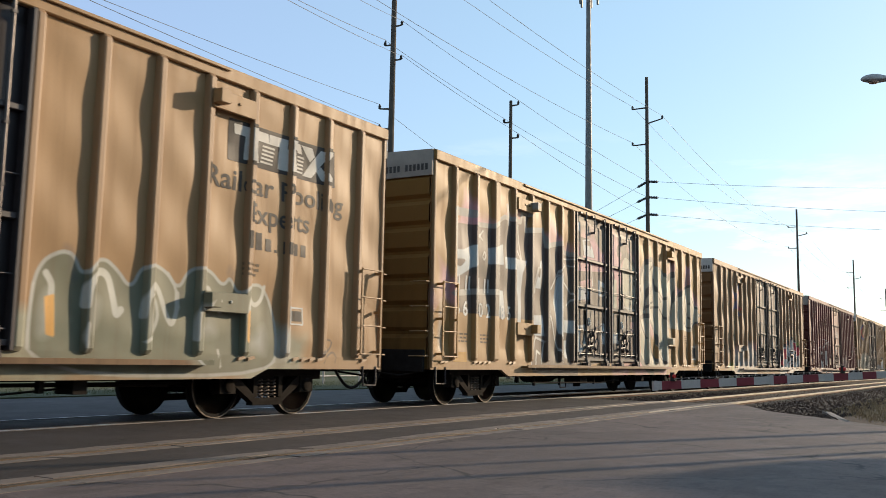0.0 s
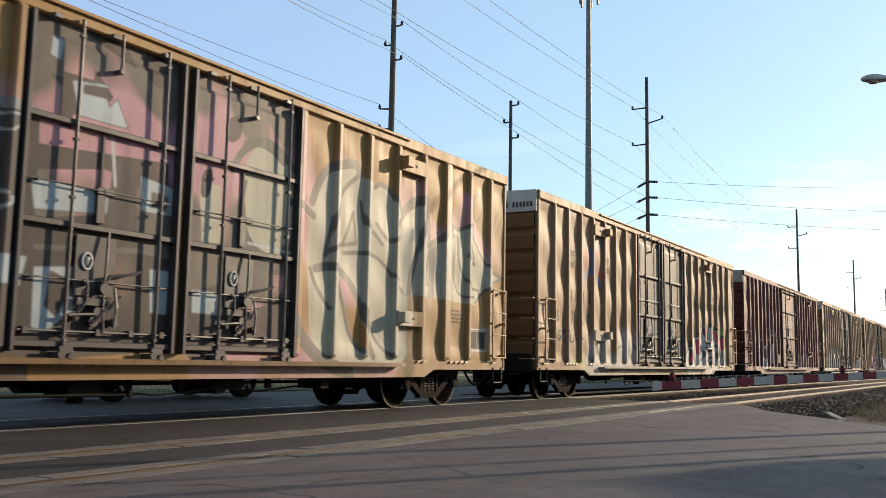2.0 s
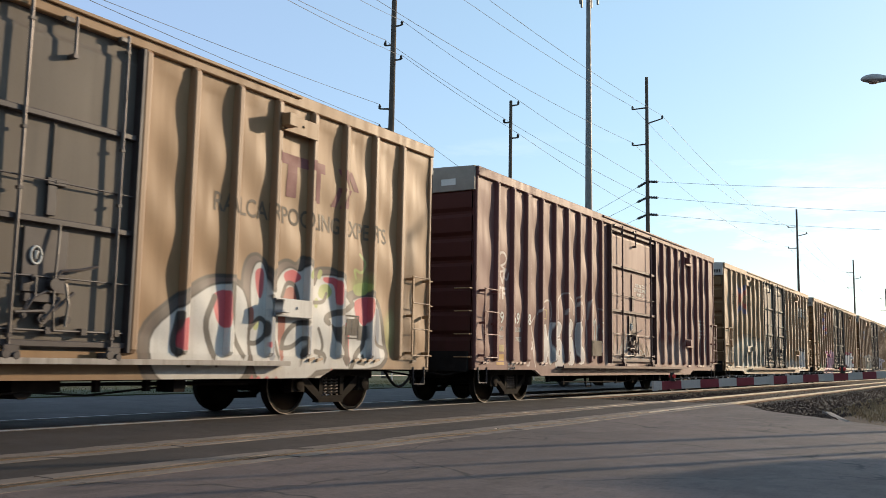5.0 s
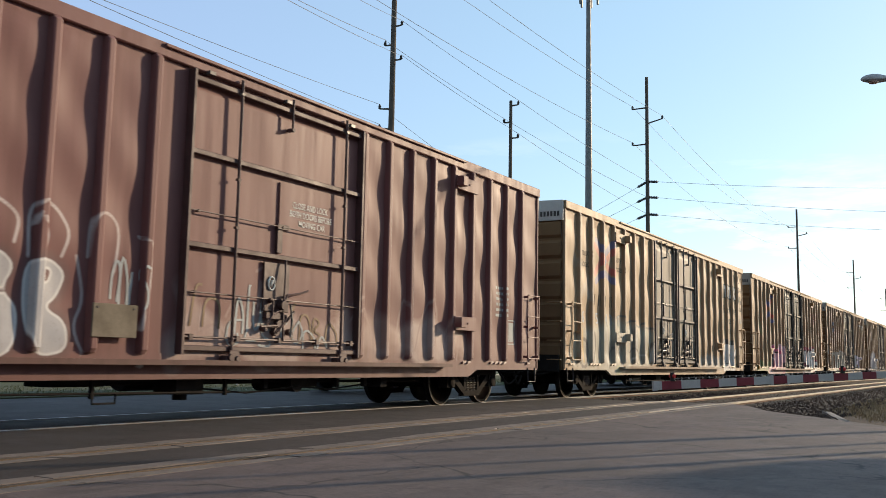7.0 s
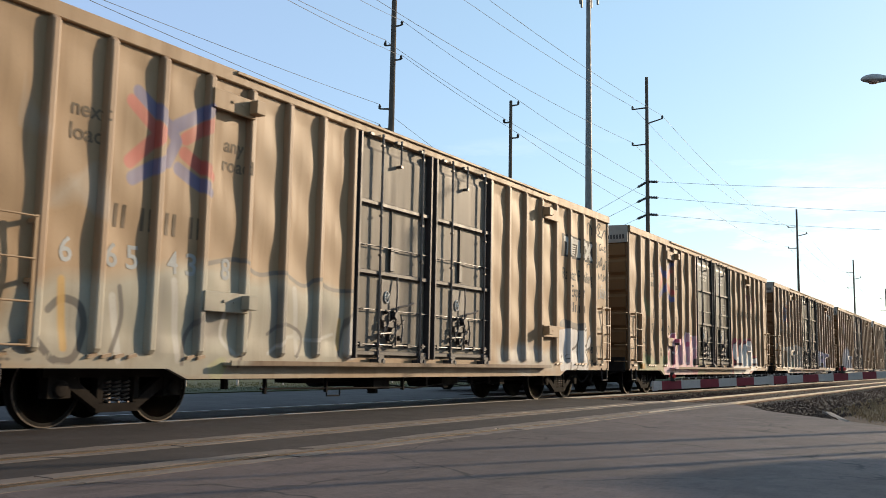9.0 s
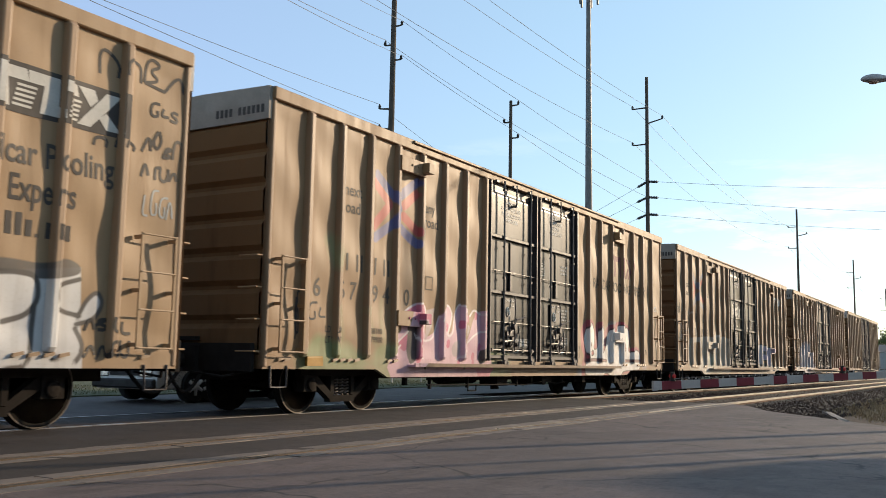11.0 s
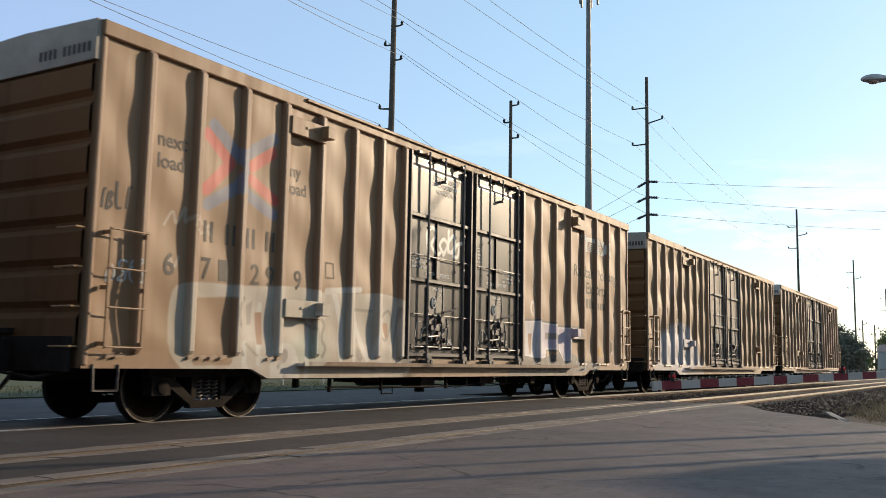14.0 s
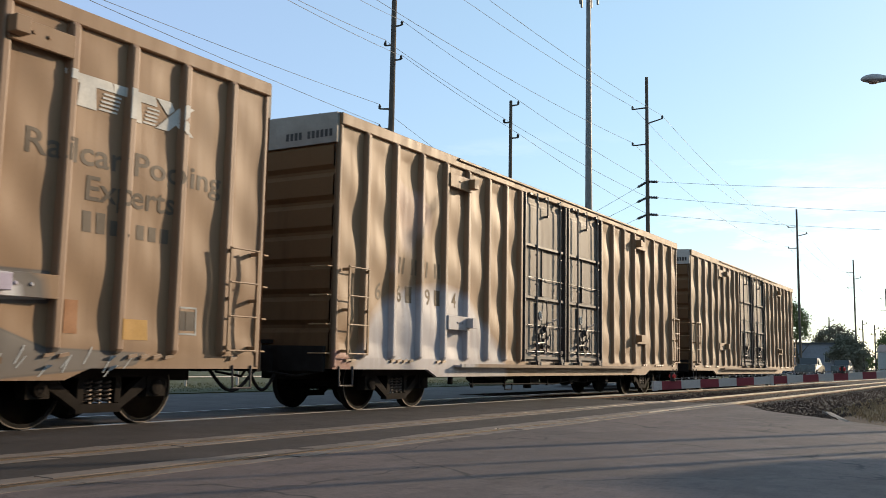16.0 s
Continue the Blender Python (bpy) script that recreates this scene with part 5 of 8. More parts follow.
    cream = union(poly((12.17, 3.31), (12.42, 3.90), (12.60, 4.09), (13.32, 4.27), (13.47, 4.12), (13.82, 3.96), (14.14, 4.09), (14.53, 3.90), (14.75, 3.44), (15.38, 3.88), (15.68, 3.94), (15.77, 3.34), (16.04, 3.24), (16.61, 3.57), (16.79, 0.87), (14.82, 0.77), (13.32, 0.69), (12.30, 1.03)), poly((14.64, 3.40), (15.64, 3.94), (15.83, 3.60), (15.74, 3.30), (15.82, 3.14), (16.32, 3.31), (16.50, 3.90), (16.72, 3.65), (17.09, 3.60), (17.50, 3.82), (17.55, 3.55), (18.31, 2.88), (18.89, 2.74), (18.22, 2.53), (17.90, 2.31), (17.65, 2.07), (14.77, 1.86)),
                  blob((10.59, 3.40), (10.65, 3.88), (11.01, 4.19), (11.47, 4.09), (11.75, 3.79), (11.75, 2.70), (11.11, 2.50), (10.73, 2.62)), blob((12.11, 3.67), (12.83, 4.18), (13.48, 4.20), (13.81, 0.88), (12.41, 0.86), (12.16, 1.57)), poly((9.73, 3.33), (10.13, 3.32), (10.16, 2.51), (9.81, 2.49)), blob((10.63, 3.94), (11.04, 4.09), (11.43, 3.88), (11.54, 2.54), (11.19, 2.26), (10.73, 2.68)))
    gaps = union(poly((15.70, 4.24), (16.43, 4.26), (16.34, 3.79), (16.29, 3.36), (15.82, 3.20), (15.75, 3.30), (15.83, 3.60)), poly((16.68, 4.21), (17.39, 4.31), (17.48, 3.85), (17.09, 3.65), (16.72, 3.70)), poly((12.90, 2.26), (13.22, 1.58), (13.47, 1.14), (13.75, 1.05), (13.55, 1.75), (13.21, 2.25)), poly((15.72, 3.88), (16.59, 3.85), (16.46, 3.45), (16.04, 3.27), (15.76, 3.43)), poly((15.71, 3.61), (15.78, 3.41), (15.70, 3.12), (15.66, 3.46)))
    cream = minus(cream, gaps)
    hand = union(stroke(0.085, (14.64, 3.40), (14.90, 3.69), (15.21, 3.93), (15.67, 4.01)), stroke(0.028, (15.06, 2.14), (15.14, 2.55), (15.31, 3.01), (15.70, 3.68)), stroke(0.03, (15.67, 3.99), (15.70, 3.71), (15.82, 3.56), (15.73, 3.32), (15.83, 3.16), (15.74, 2.78), (15.74, 2.35)), stroke(0.06, (15.78, 3.13), (16.06, 3.26), (16.30, 3.34), (16.37, 3.69), (16.50, 3.92)), poly((15.80, 3.05), (16.11, 3.20), (16.03, 2.67), (15.94, 2.10), (15.73, 2.09), (15.81, 2.58)),
                 stroke(0.028, (16.68, 3.62), (16.80, 3.33), (16.73, 2.94), (16.74, 2.56), (16.89, 2.29), (17.19, 2.21), (17.61, 2.25)), stroke(0.05, (16.74, 3.43), (16.93, 3.43), (16.89, 3.12)), stroke(0.04, (16.68, 3.64), (16.99, 3.58), (17.48, 3.83)), stroke(0.036, (17.54, 3.77), (17.50, 3.54), (17.85, 3.12), (18.31, 2.87), (18.86, 2.75)), stroke(0.03, (18.86, 2.75), (18.24, 2.53), (17.90, 2.31), (17.65, 2.13)), straight(0.026, (17.33, 3.35), (17.23, 3.06), (17.59, 2.92), (17.45, 3.31)))
    hand = union(hand, stroke(0.08, (12.17, 3.43), (12.40, 3.88), (12.59, 4.09), (13.32, 4.29), (13.45, 4.11)), stroke(0.042, (13.45, 4.11), (13.01, 3.78), (12.79, 3.38), (12.68, 3.06), (12.57, 2.60)), straight(0.035, (12.57, 2.60), (12.81, 2.79), (13.13, 2.84)), straight(0.03, (13.31, 3.42), (13.40, 2.89), (13.03, 2.82), (13.31, 3.42)), stroke(0.04, (13.52, 3.62), (13.61, 3.24), (13.94, 3.13), (14.17, 2.96)), stroke(0.042, (13.93, 3.96), (14.14, 4.08), (14.53, 3.90), (14.74, 3.43), (14.67, 3.15), (14.40, 3.03), (14.16, 3.17), (14.01, 3.31)),
                 stroke(0.04, (14.65, 3.42), (15.01, 3.73), (15.41, 3.90), (15.66, 3.94), (15.68, 3.60), (15.78, 3.32)), stroke(0.045, (15.55, 3.84), (15.42, 3.20), (15.27, 2.65), (15.11, 2.03)), stroke(0.035, (13.08, 2.69), (13.58, 2.75), (14.03, 2.73), (14.48, 2.47), (14.88, 2.16)), stroke(0.07, (12.35, 2.36), (12.72, 2.45), (13.11, 2.32), (13.54, 1.90), (13.73, 1.45), (13.98, 0.96)), stroke(0.04, (12.86, 2.27), (13.16, 1.57), (13.39, 1.19), (13.76, 0.98)), stroke(0.12, (11.61, 1.61), (12.04, 1.23), (12.50, 0.88), (13.32, 0.66)), stroke(0.04, (12.20, 2.35), (12.36, 2.02), (12.68, 1.74)), stroke(0.04, (13.71, 1.75), (14.12, 1.16), (14.60, 0.96)),
                 stroke(0.07, (10.62, 4.03), (10.89, 4.14), (11.19, 4.09), (11.44, 3.94)), stroke(0.06, (11.63, 3.34), (11.97, 3.32), (12.22, 3.20)), stroke(0.08, (10.74, 2.60), (10.90, 2.34), (11.26, 2.24), (11.58, 2.26)), stroke(0.06, (10.34, 3.61), (10.53, 3.93), (10.95, 4.20), (11.43, 4.08), (11.71, 3.85)), stroke(0.035, (10.63, 3.48), (10.54, 3.06), (10.74, 2.57), (11.11, 2.44)), stroke(0.03, (16.85, 3.43), (16.91, 2.86), (17.35, 2.43), (17.84, 2.40)))
    scrawl = union(stroke(0.035, (17.55, 4.35), (17.76, 4.48), (17.93, 4.36), (17.90, 4.03), (17.69, 3.86)), stroke(0.03, (17.63, 3.89), (17.51, 4.14), (17.70, 4.55)), stroke(0.03, (18.38, 3.63), (18.53, 4.08), (18.74, 4.48)), stroke(0.03, (18.44, 3.55), (18.66, 3.85), (18.85, 4.24)), stroke(0.03, (18.62, 3.50), (18.87, 3.38)))
    low = union(poly((0.55, 0.5), (0.55, 1.55), (0.85, 1.90), (2.37, 1.88), (3.33, 1.85), (4.45, 1.72), (4.15, 0.5)), poly((14.75, 2.10), (15.94, 2.12), (17.65, 2.08), (18.9, 1.95), (18.9, 0.5), (14.5, 0.5), (15.07, 1.02), (15.05, 2.11), (16.10, 2.19)))
    sky = union(poly((17.48, 1.56), (18.16, 1.68), (18.14, 1.12), (17.45, 1.05)), poly((0.27, 2.11), (0.42, 2.19), (0.49, 1.10), (0.28, 1.06)))
    paint = {"g0": union(slab(0.1, 0.9, 1.9, 3.1, 0.2, 3), slab(0.9, 7.0, 2.9, 4.25, 0.22, 3), slab(11.5, 18.5, 2.1, 4.0, 0.25, 5), slab(9.5, 14.9, 0.45, 1.2, 0.1, 7), slab(7.0, 12.0, 2.9, 4.4, 0.25, 2), slab(10.5, 11.7, 1.0, 1.8, 0.15, 1)), "g4": cream, "g5": hand, "g10": scrawl, "g1": black, "g6": warm, "g9": rim, "g2": ice, "g3": thin, "g7": low, "g8": sky}
    fills = [("g0", "haze", (0.42, 0.21, 0.265), (0.38, 0.20, 0.21), PINK, 0), ("g4", "fill", (0.365, 0.355, 0.275), (0.32, 0.315, 0.25), CREAM, 0), ("g5", "fill", (0.075, 0.076, 0.068), (0.06, 0.06, 0.056), CREAM, 0), ("g10", "faded", (0.15, 0.105, 0.045), (0.13, 0.095, 0.045), CREAM, 0), ("g1", "fill", (0.036, 0.027, 0.024), (0.024, 0.020, 0.019), (0.03, 0.024, 0.022), 0.01), ("g6", "haze", (0.14, 0.09, 0.07), (0.115, 0.08, 0.065), BLACK, 0), ("g9", "fill", (0.235, 0.24, 0.23), (0.19, 0.195, 0.19), ICE, 0), ("g2", "fill", (0.35, 0.41, 0.44), (0.30, 0.355, 0.39), (0.09, 0.09, 0.10), 0.012),
             ("g3", "fill", (0.38, 0.40, 0.40), (0.33, 0.35, 0.35), ICE, 0), ("g7", "fill", (0.265, 0.145, 0.04), (0.245, 0.13, 0.034), OCHRE, 0), ("g8", "haze", (0.40, 0.42, 0.42), (0.34, 0.35, 0.35), WHITE, 0)]
    marks = [(mark_blocks, (0.92, 2.38, "ink_white")), (number, ("66 02 85", 0.93, 1.85, 0.325, "ink_white")), (plate, (0.85, 0.90, 0.55, 0.20, "ink_yellow")), (small_print, (1.05, 1.45, 0.4, 3, "ink_faint")), (small_print, (2.0, 1.45, 0.35, 3, "ink_faint")),
             (plate, (17.45, 1.12, 0.69, 0.47, "ink_dark", "ink_white")), (plate, (17.47, 0.84, 0.55, 0.17, None, "ink_yellow")), (small_print, (16.5, 1.9, 0.6, 4, "ink_faint")), (end_mark, ())]
    cars.append(("ochre boxcar covered with black, white and pink graffiti", BROAD_STYLE, mats_for("b", OCHRE, fills, False, (0.10, 0.085, 0.072)), paint, marks))
    # the third: red, white and black along the foot of its trailing half
    front = blob((2.88, 0.29), (3.09, 1.58), (3.51, 1.86), (3.99, 1.88), (4.32, 1.74), (4.89, 2.01), (5.03, 1.56), (4.81, 1.22), (5.39, 1.33), (5.54, 1.97), (6.28, 2.08), (6.53, 1.83), (6.77, 2.11), (7.21, 0.92), (7.41, 0.19))
    front2 = union(stroke(0.03, (3.37, 0.88), (3.53, 1.60), (3.93, 1.72), (3.82, 1.30), (4.21, 1.10), (3.94, 0.68)), stroke(0.03, (4.36, 0.89), (4.60, 1.43), (4.44, 1.75)), stroke(0.03, (5.15, 0.79), (5.34, 1.35), (5.90, 1.48), (5.85, 0.91), (6.40, 0.68)), stroke(0.03, (6.26, 1.14), (6.61, 1.74), (6.87, 1.27), (6.76, 0.68)), stroke(0.03, (2.96, 0.39), (3.57, 0.48), (4.34, 0.36), (5.37, 0.50), (7.02, 0.32)))
    front3 = union(blob((3.09, 1.58), (3.33, 1.84), (3.52, 1.70), (3.29, 1.18)), blob((5.45, 1.97), (5.88, 2.11), (5.83, 1.70), (5.56, 1.63)), blob((6.43, 1.85), (6.87, 2.11), (6.99, 1.64), (6.64, 1.50)))
    back = blob((12.11, 0.09), (12.38, 1.71), (13.51, 2.05), (14.81, 1.79), (15.76, 2.16), (16.10, 0.00))
    body = blob((13.97, 1.96), (14.06, 2.32), (14.25, 2.37), (14.39, 2.10), (14.42, 1.84), (14.66, 2.23), (14.88, 2.35), (15.13, 2.27), (15.28, 2.45), (15.39, 2.32), (15.50, 2.05), (15.60, 2.28), (16.15, 2.32), (16.28, 2.05), (16.54, 1.80), (16.47, 1.93), (17.03, 2.05), (17.31, 1.86), (17.51, 1.16), (17.59, 0.96), (17.27, 0.72), (15.51, 0.72), (15.48, 0.57), (14.72, 0.55), (14.08, 0.54))
    body = union(body, blob((13.97, 1.96), (14.08, 0.54), (13.16, 0.52), (12.22, 0.54), (12.11, 1.21), (12.78, 1.69), (13.32, 1.98)))
    red = union(blob((14.09, 2.21), (14.28, 2.25), (14.29, 1.89), (14.22, 1.75), (14.13, 1.93)), blob((14.72, 2.21), (14.97, 2.30), (15.19, 2.18), (15.06, 2.09), (14.83, 2.05)), blob((15.71, 2.24), (16.15, 2.25), (16.15, 1.82), (16.08, 1.78), (16.03, 2.15), (15.79, 2.15)), blob((16.55, 1.91), (17.04, 2.02), (17.08, 1.76), (16.90, 1.44), (16.70, 1.56), (16.59, 1.65)), poly((16.26, 1.51), (16.44, 1.52), (16.48, 0.83), (16.35, 0.82)), blob((14.38, 1.16), (14.43, 1.13), (14.42, 1.04), (14.37, 1.07)), poly((15.91, 0.72), (15.96, 0.83), (16.01, 0.72)), stroke(0.03, (14.08, 0.59), (14.15, 0.68), (14.24, 0.59), (14.32, 0.69), (14.42, 0.59), (14.52, 0.69), (14.64, 0.61)), blob((13.22, 1.79), (13.58, 1.89), (13.57, 1.28), (13.32, 1.39)), blob((12.54, 1.34), (12.79, 1.47), (12.83, 1.02), (12.63, 0.96)))
    ember = union(blob((14.69, 1.91), (14.97, 2.04), (15.09, 1.92), (15.07, 1.75), (14.72, 1.72)), poly((14.63, 1.65), (14.81, 1.71), (14.82, 1.35), (14.77, 0.79), (14.72, 0.79)), blob((13.99, 1.65), (14.09, 1.64), (14.10, 1.37), (14.02, 1.36)))
    # blue-grey shadow on the white letters, put into the paint's colour
    steel = union(poly((14.37, 1.63), (14.53, 1.59), (14.62, 0.82), (14.44, 0.87)), poly((15.24, 1.42), (15.41, 1.43), (15.43, 1.00), (15.28, 0.95)), poly((17.11, 1.84), (17.31, 1.79), (17.39, 0.91), (16.94, 0.90)), poly((16.09, 2.07), (16.21, 2.05), (16.21, 1.42), (16.10, 1.19)))
    lines = union(stroke(0.035, (14.72, 1.84), (14.83, 2.08), (15.03, 2.06), (15.13, 1.84), (15.09, 1.75)), stroke(0.04, (14.75, 1.07), (14.83, 1.28), (15.03, 1.45), (15.29, 1.47)), stroke(0.035, (14.75, 1.06), (14.98, 1.07), (15.23, 1.24), (15.31, 1.17), (15.16, 0.81)), stroke(0.04, (15.16, 0.82), (15.57, 0.88), (15.80, 0.83), (15.81, 0.98), (15.56, 1.02)), stroke(0.05, (15.88, 1.49), (15.77, 1.54), (15.88, 1.63), (16.33, 1.72), (16.53, 1.84)), blob((16.08, 1.41), (15.91, 1.51), (16.10, 1.19), (16.38, 0.75), (16.49, 0.83), (16.40, 1.43), (16.25, 1.51)), stroke(0.05, (16.49, 0.72), (16.65, 0.99), (16.91, 1.18), (16.75, 1.37), (16.61, 1.59)),
                  stroke(0.035, (14.02, 1.33), (14.21, 1.51), (14.36, 1.44), (14.36, 1.23), (14.17, 1.11), (14.04, 1.12)), stroke(0.028, (15.62, 1.39), (15.77, 1.11), (15.65, 0.93)), stroke(0.03, (15.43, 1.80), (15.76, 1.82), (15.84, 1.97)), stroke(0.03, (14.40, 1.84), (14.55, 1.33), (14.70, 0.82)), poly((16.66, 0.82), (16.87, 1.01), (16.95, 0.80)), stroke(0.03, (17.51, 1.12), (17.29, 1.16), (17.14, 1.46)), stroke(0.045, (13.99, 0.81), (13.63, 1.29), (13.57, 1.95)), stroke(0.05, (13.37, 0.81), (13.08, 1.37), (13.29, 1.74)), stroke(0.05, (12.85, 0.80), (12.52, 1.01), (12.64, 1.46)))
    lime = union(blob((15.60, 1.91), (15.67, 2.10), (15.88, 2.14), (16.00, 1.99), (15.81, 1.86)), blob((16.53, 2.18), (17.02, 2.26), (16.95, 2.03), (16.60, 1.98)), stroke(0.022, (16.63, 2.28), (16.55, 2.46), (16.78, 2.37), (16.89, 2.58), (16.71, 2.71)), dots(0.05, (14.15, 1.36), (15.32, 2.21), (15.64, 2.24), (15.55, 1.77)))
    panel = union(poly((16.66, 1.47), (16.95, 1.49), (16.96, 1.24), (16.68, 1.23)))
    shade = lambda y, z: np.maximum(body(y + 0.10, z - 0.02) + 0.09, body(y, z) + 0.06)
    red2, blue2 = cross_logo(3.35, 3.75)
    paint = {"g3": union(blob((17.39, 1.64), (17.80, 1.95), (17.81, 0.97), (17.43, 0.96)), blob((16.38, 2.33), (17.09, 2.49), (17.03, 1.77), (16.52, 1.73)), slab(2.0, 3.0, 0.7, 1.2, 0.1, 4)), "g11": union(front, back), "g12": front2, "g13": front3, "g0": shade, "g1": body, "g6": steel, "g2": red, "g8": ember, "g9": lime, "g7": lines, "g10": panel, "g4": red2, "g5": blue2}
    fills = [("g3", "haze", LIME, (0.40, 0.40, 0.16), LIME, 0), ("g11", "haze", (0.38, 0.36, 0.33), (0.33, 0.31, 0.29), WHITE, 0), ("g13", "haze", (0.40, 0.16, 0.16), (0.36, 0.18, 0.17), PINK, 0), ("g12", "faded", (0.09, 0.075, 0.07), (0.11, 0.095, 0.085), BLACK, 0), ("g0", "fill", (0.055, 0.045, 0.042), (0.10, 0.07, 0.065), BLACK, 0.05), ("g1", "fill", (0.47, 0.46, 0.44), (0.52, 0.52, 0.50), BLACK, 0.03), ("g6", "faded", (0.13, 0.16, 0.21), (0.15, 0.18, 0.23), BLACK, 0), ("g2", "fill", (0.48, 0.035, 0.06), (0.50, 0.06, 0.08), (0.3, 0.02, 0.04), 0.0), ("g8", "fill", (0.33, 0.055, 0.035), (0.26, 0.05, 0.03), BLACK, 0.0), ("g9", "fill", (0.26, 0.33, 0.07), (0.34, 0.38, 0.14), (0.08, 0.10, 0.03), 0.0), ("g7", "fill", (0.028, 0.025, 0.024), (0.02, 0.018, 0.018), BLACK, 0), ("g10", "fill", BLACK, BLACK, BLACK, 0),
             ("g4", "faded", (0.36, 0.045, 0.04), (0.34, 0.07, 0.05), PINK, 0), ("g5", "faded", (0.085, 0.085, 0.21), (0.12, 0.11, 0.20), ICE, 0)]
    marks = [(next_load, (3.35, 3.75, "ink_faint")), (mark_blocks, (1.9, 2.5, "ink_faint")), (tag, (0.95, 2.75, 1.45, 1.72, 16, 0.022, 4, "ink_dark")), (number, ("6 67 20", 1.15, 1.95, 0.33, "ink_grey")), (words, ("RAILCAR POOLING EXPERTS", 13.2, 2.98, 0.27, 4.3, "ink_old")), (new_logo, (14.46, 3.42, 1.95, 0.70)),
             (plate, (0.95, 0.78, 0.5, 0.16, None, "ink_yellow")), (plate, (16.3, 1.25, 0.4, 0.4, "ink_grey", "ink_dark")), (end_mark, ())]
    cars.append(("tan boxcar with red, white and black graffiti", L, mats_for("c", TAN, fills, door_base=(0.10, 0.085, 0.072), door_fills=()), paint, marks))
    # the brown one
    fat = union(poly((3.31, 1.77), (3.62, 1.84), (3.72, 1.48), (3.83, 1.89), (3.98, 1.90), (3.90, 1.52), (4.04, 0.98), (3.78, 0.84), (3.70, 1.19), (3.61, 0.84), (3.33, 0.87)), blob((4.01, 1.86), (4.35, 1.97), (4.58, 1.82), (4.40, 1.54), (4.66, 1.35), (4.72, 0.95), (4.44, 0.72), (4.10, 0.81), (4.01, 1.39)), blob((4.75, 1.95), (5.09, 2.07), (5.31, 1.89), (5.17, 1.61), (5.39, 1.41), (5.35, 0.93), (4.99, 0.79), (4.79, 1.15)), blob((5.41, 1.95), (5.73, 2.03), (5.99, 1.86), (5.88, 1.57), (5.71, 1.44), (6.01, 1.29), (6.05, 0.93), (5.61, 0.86), (5.43, 1.31)))
    fat = minus(fat, union(dots(0.045, (4.24, 1.70), (4.38, 1.14), (5.02, 1.76), (5.07, 1.13), (5.70, 1.78)), stroke(0.02, (4.43, 1.54), (4.19, 1.51)), stroke(0.02, (5.22, 1.60), (4.95, 1.57))))
    loops = union(stroke(0.018, (3.11, 2.06), (3.30, 2.28), (3.62, 2.43), (3.86, 2.43), (3.92, 2.20), (3.87, 1.96)), stroke(0.018, (4.35, 2.00), (4.28, 2.40), (4.43, 2.56), (4.69, 2.69), (5.06, 2.62), (5.32, 2.45), (5.26, 2.15)), stroke(0.018, (5.45, 2.01), (5.42, 2.54), (5.60, 2.70), (5.81, 2.59), (6.00, 2.34), (5.90, 2.05)), stroke(0.016, (6.25, 2.08), (6.27, 2.62), (6.55, 2.67), (6.72, 2.49), (6.66, 1.93)), stroke(0.018, (7.01, 2.42), (7.21, 2.35), (7.18, 1.99), (7.07, 1.23)), stroke(0.016, (2.77, 1.78), (2.97, 2.01)), stroke(0.02, (2.42, 1.10), (2.52, 0.82), (2.65, 0.83), (2.69, 1.05), (2.76, 1.22), (2.86, 1.25)),
                  stroke(0.022, (2.86, 1.39), (2.96, 0.83), (3.10, 0.66), (3.39, 0.70), (3.68, 0.72), (3.96, 0.63), (4.28, 0.80), (4.73, 0.65), (5.31, 0.73), (5.68, 0.65), (6.20, 0.73), (6.76, 0.65), (7.17, 0.78)), stroke(0.018, (2.80, 1.81), (2.98, 1.40), (2.94, 1.04)), stroke(0.014, (4.72, 2.13), (4.77, 2.34), (4.89, 2.15)), stroke(0.016, (5.49, 2.38), (5.54, 2.56), (5.71, 2.31), (5.65, 2.05)), stroke(0.016, (6.10, 2.08), (6.24, 1.56), (6.08, 1.21), (6.30, 0.86)))
    loops2 = union(stroke(0.02, (11.54, 1.53), (11.88, 1.84), (12.23, 1.47), (12.40, 0.88), (12.09, 0.83), (12.16, 1.27)), stroke(0.02, (12.95, 1.19), (13.18, 2.13), (13.42, 1.73), (13.40, 1.20), (13.15, 0.87)), stroke(0.022, (13.62, 1.10), (13.86, 1.75), (14.19, 2.20), (14.48, 1.78), (14.30, 1.01), (13.83, 0.87)), stroke(0.02, (14.75, 1.35), (14.95, 2.03), (15.31, 1.59), (15.17, 0.90)), stroke(0.02, (11.63, 1.83), (11.87, 2.04), (12.09, 1.66)))
    smear = union(stroke(0.02, (9.23, 2.18), (9.41, 2.29), (9.54, 2.13), (9.33, 1.94)), stroke(0.02, (9.83, 1.54), (10.09, 1.69), (10.05, 1.29), (9.91, 1.33)), stroke(0.018, (8.63, 1.48), (8.83, 1.82), (8.91, 1.50), (9.07, 1.75)), stroke(0.018, (8.10, 1.22), (8.41, 1.39), (8.59, 1.24)), stroke(0.035, (9.29, 1.68), (9.32, 2.02)))
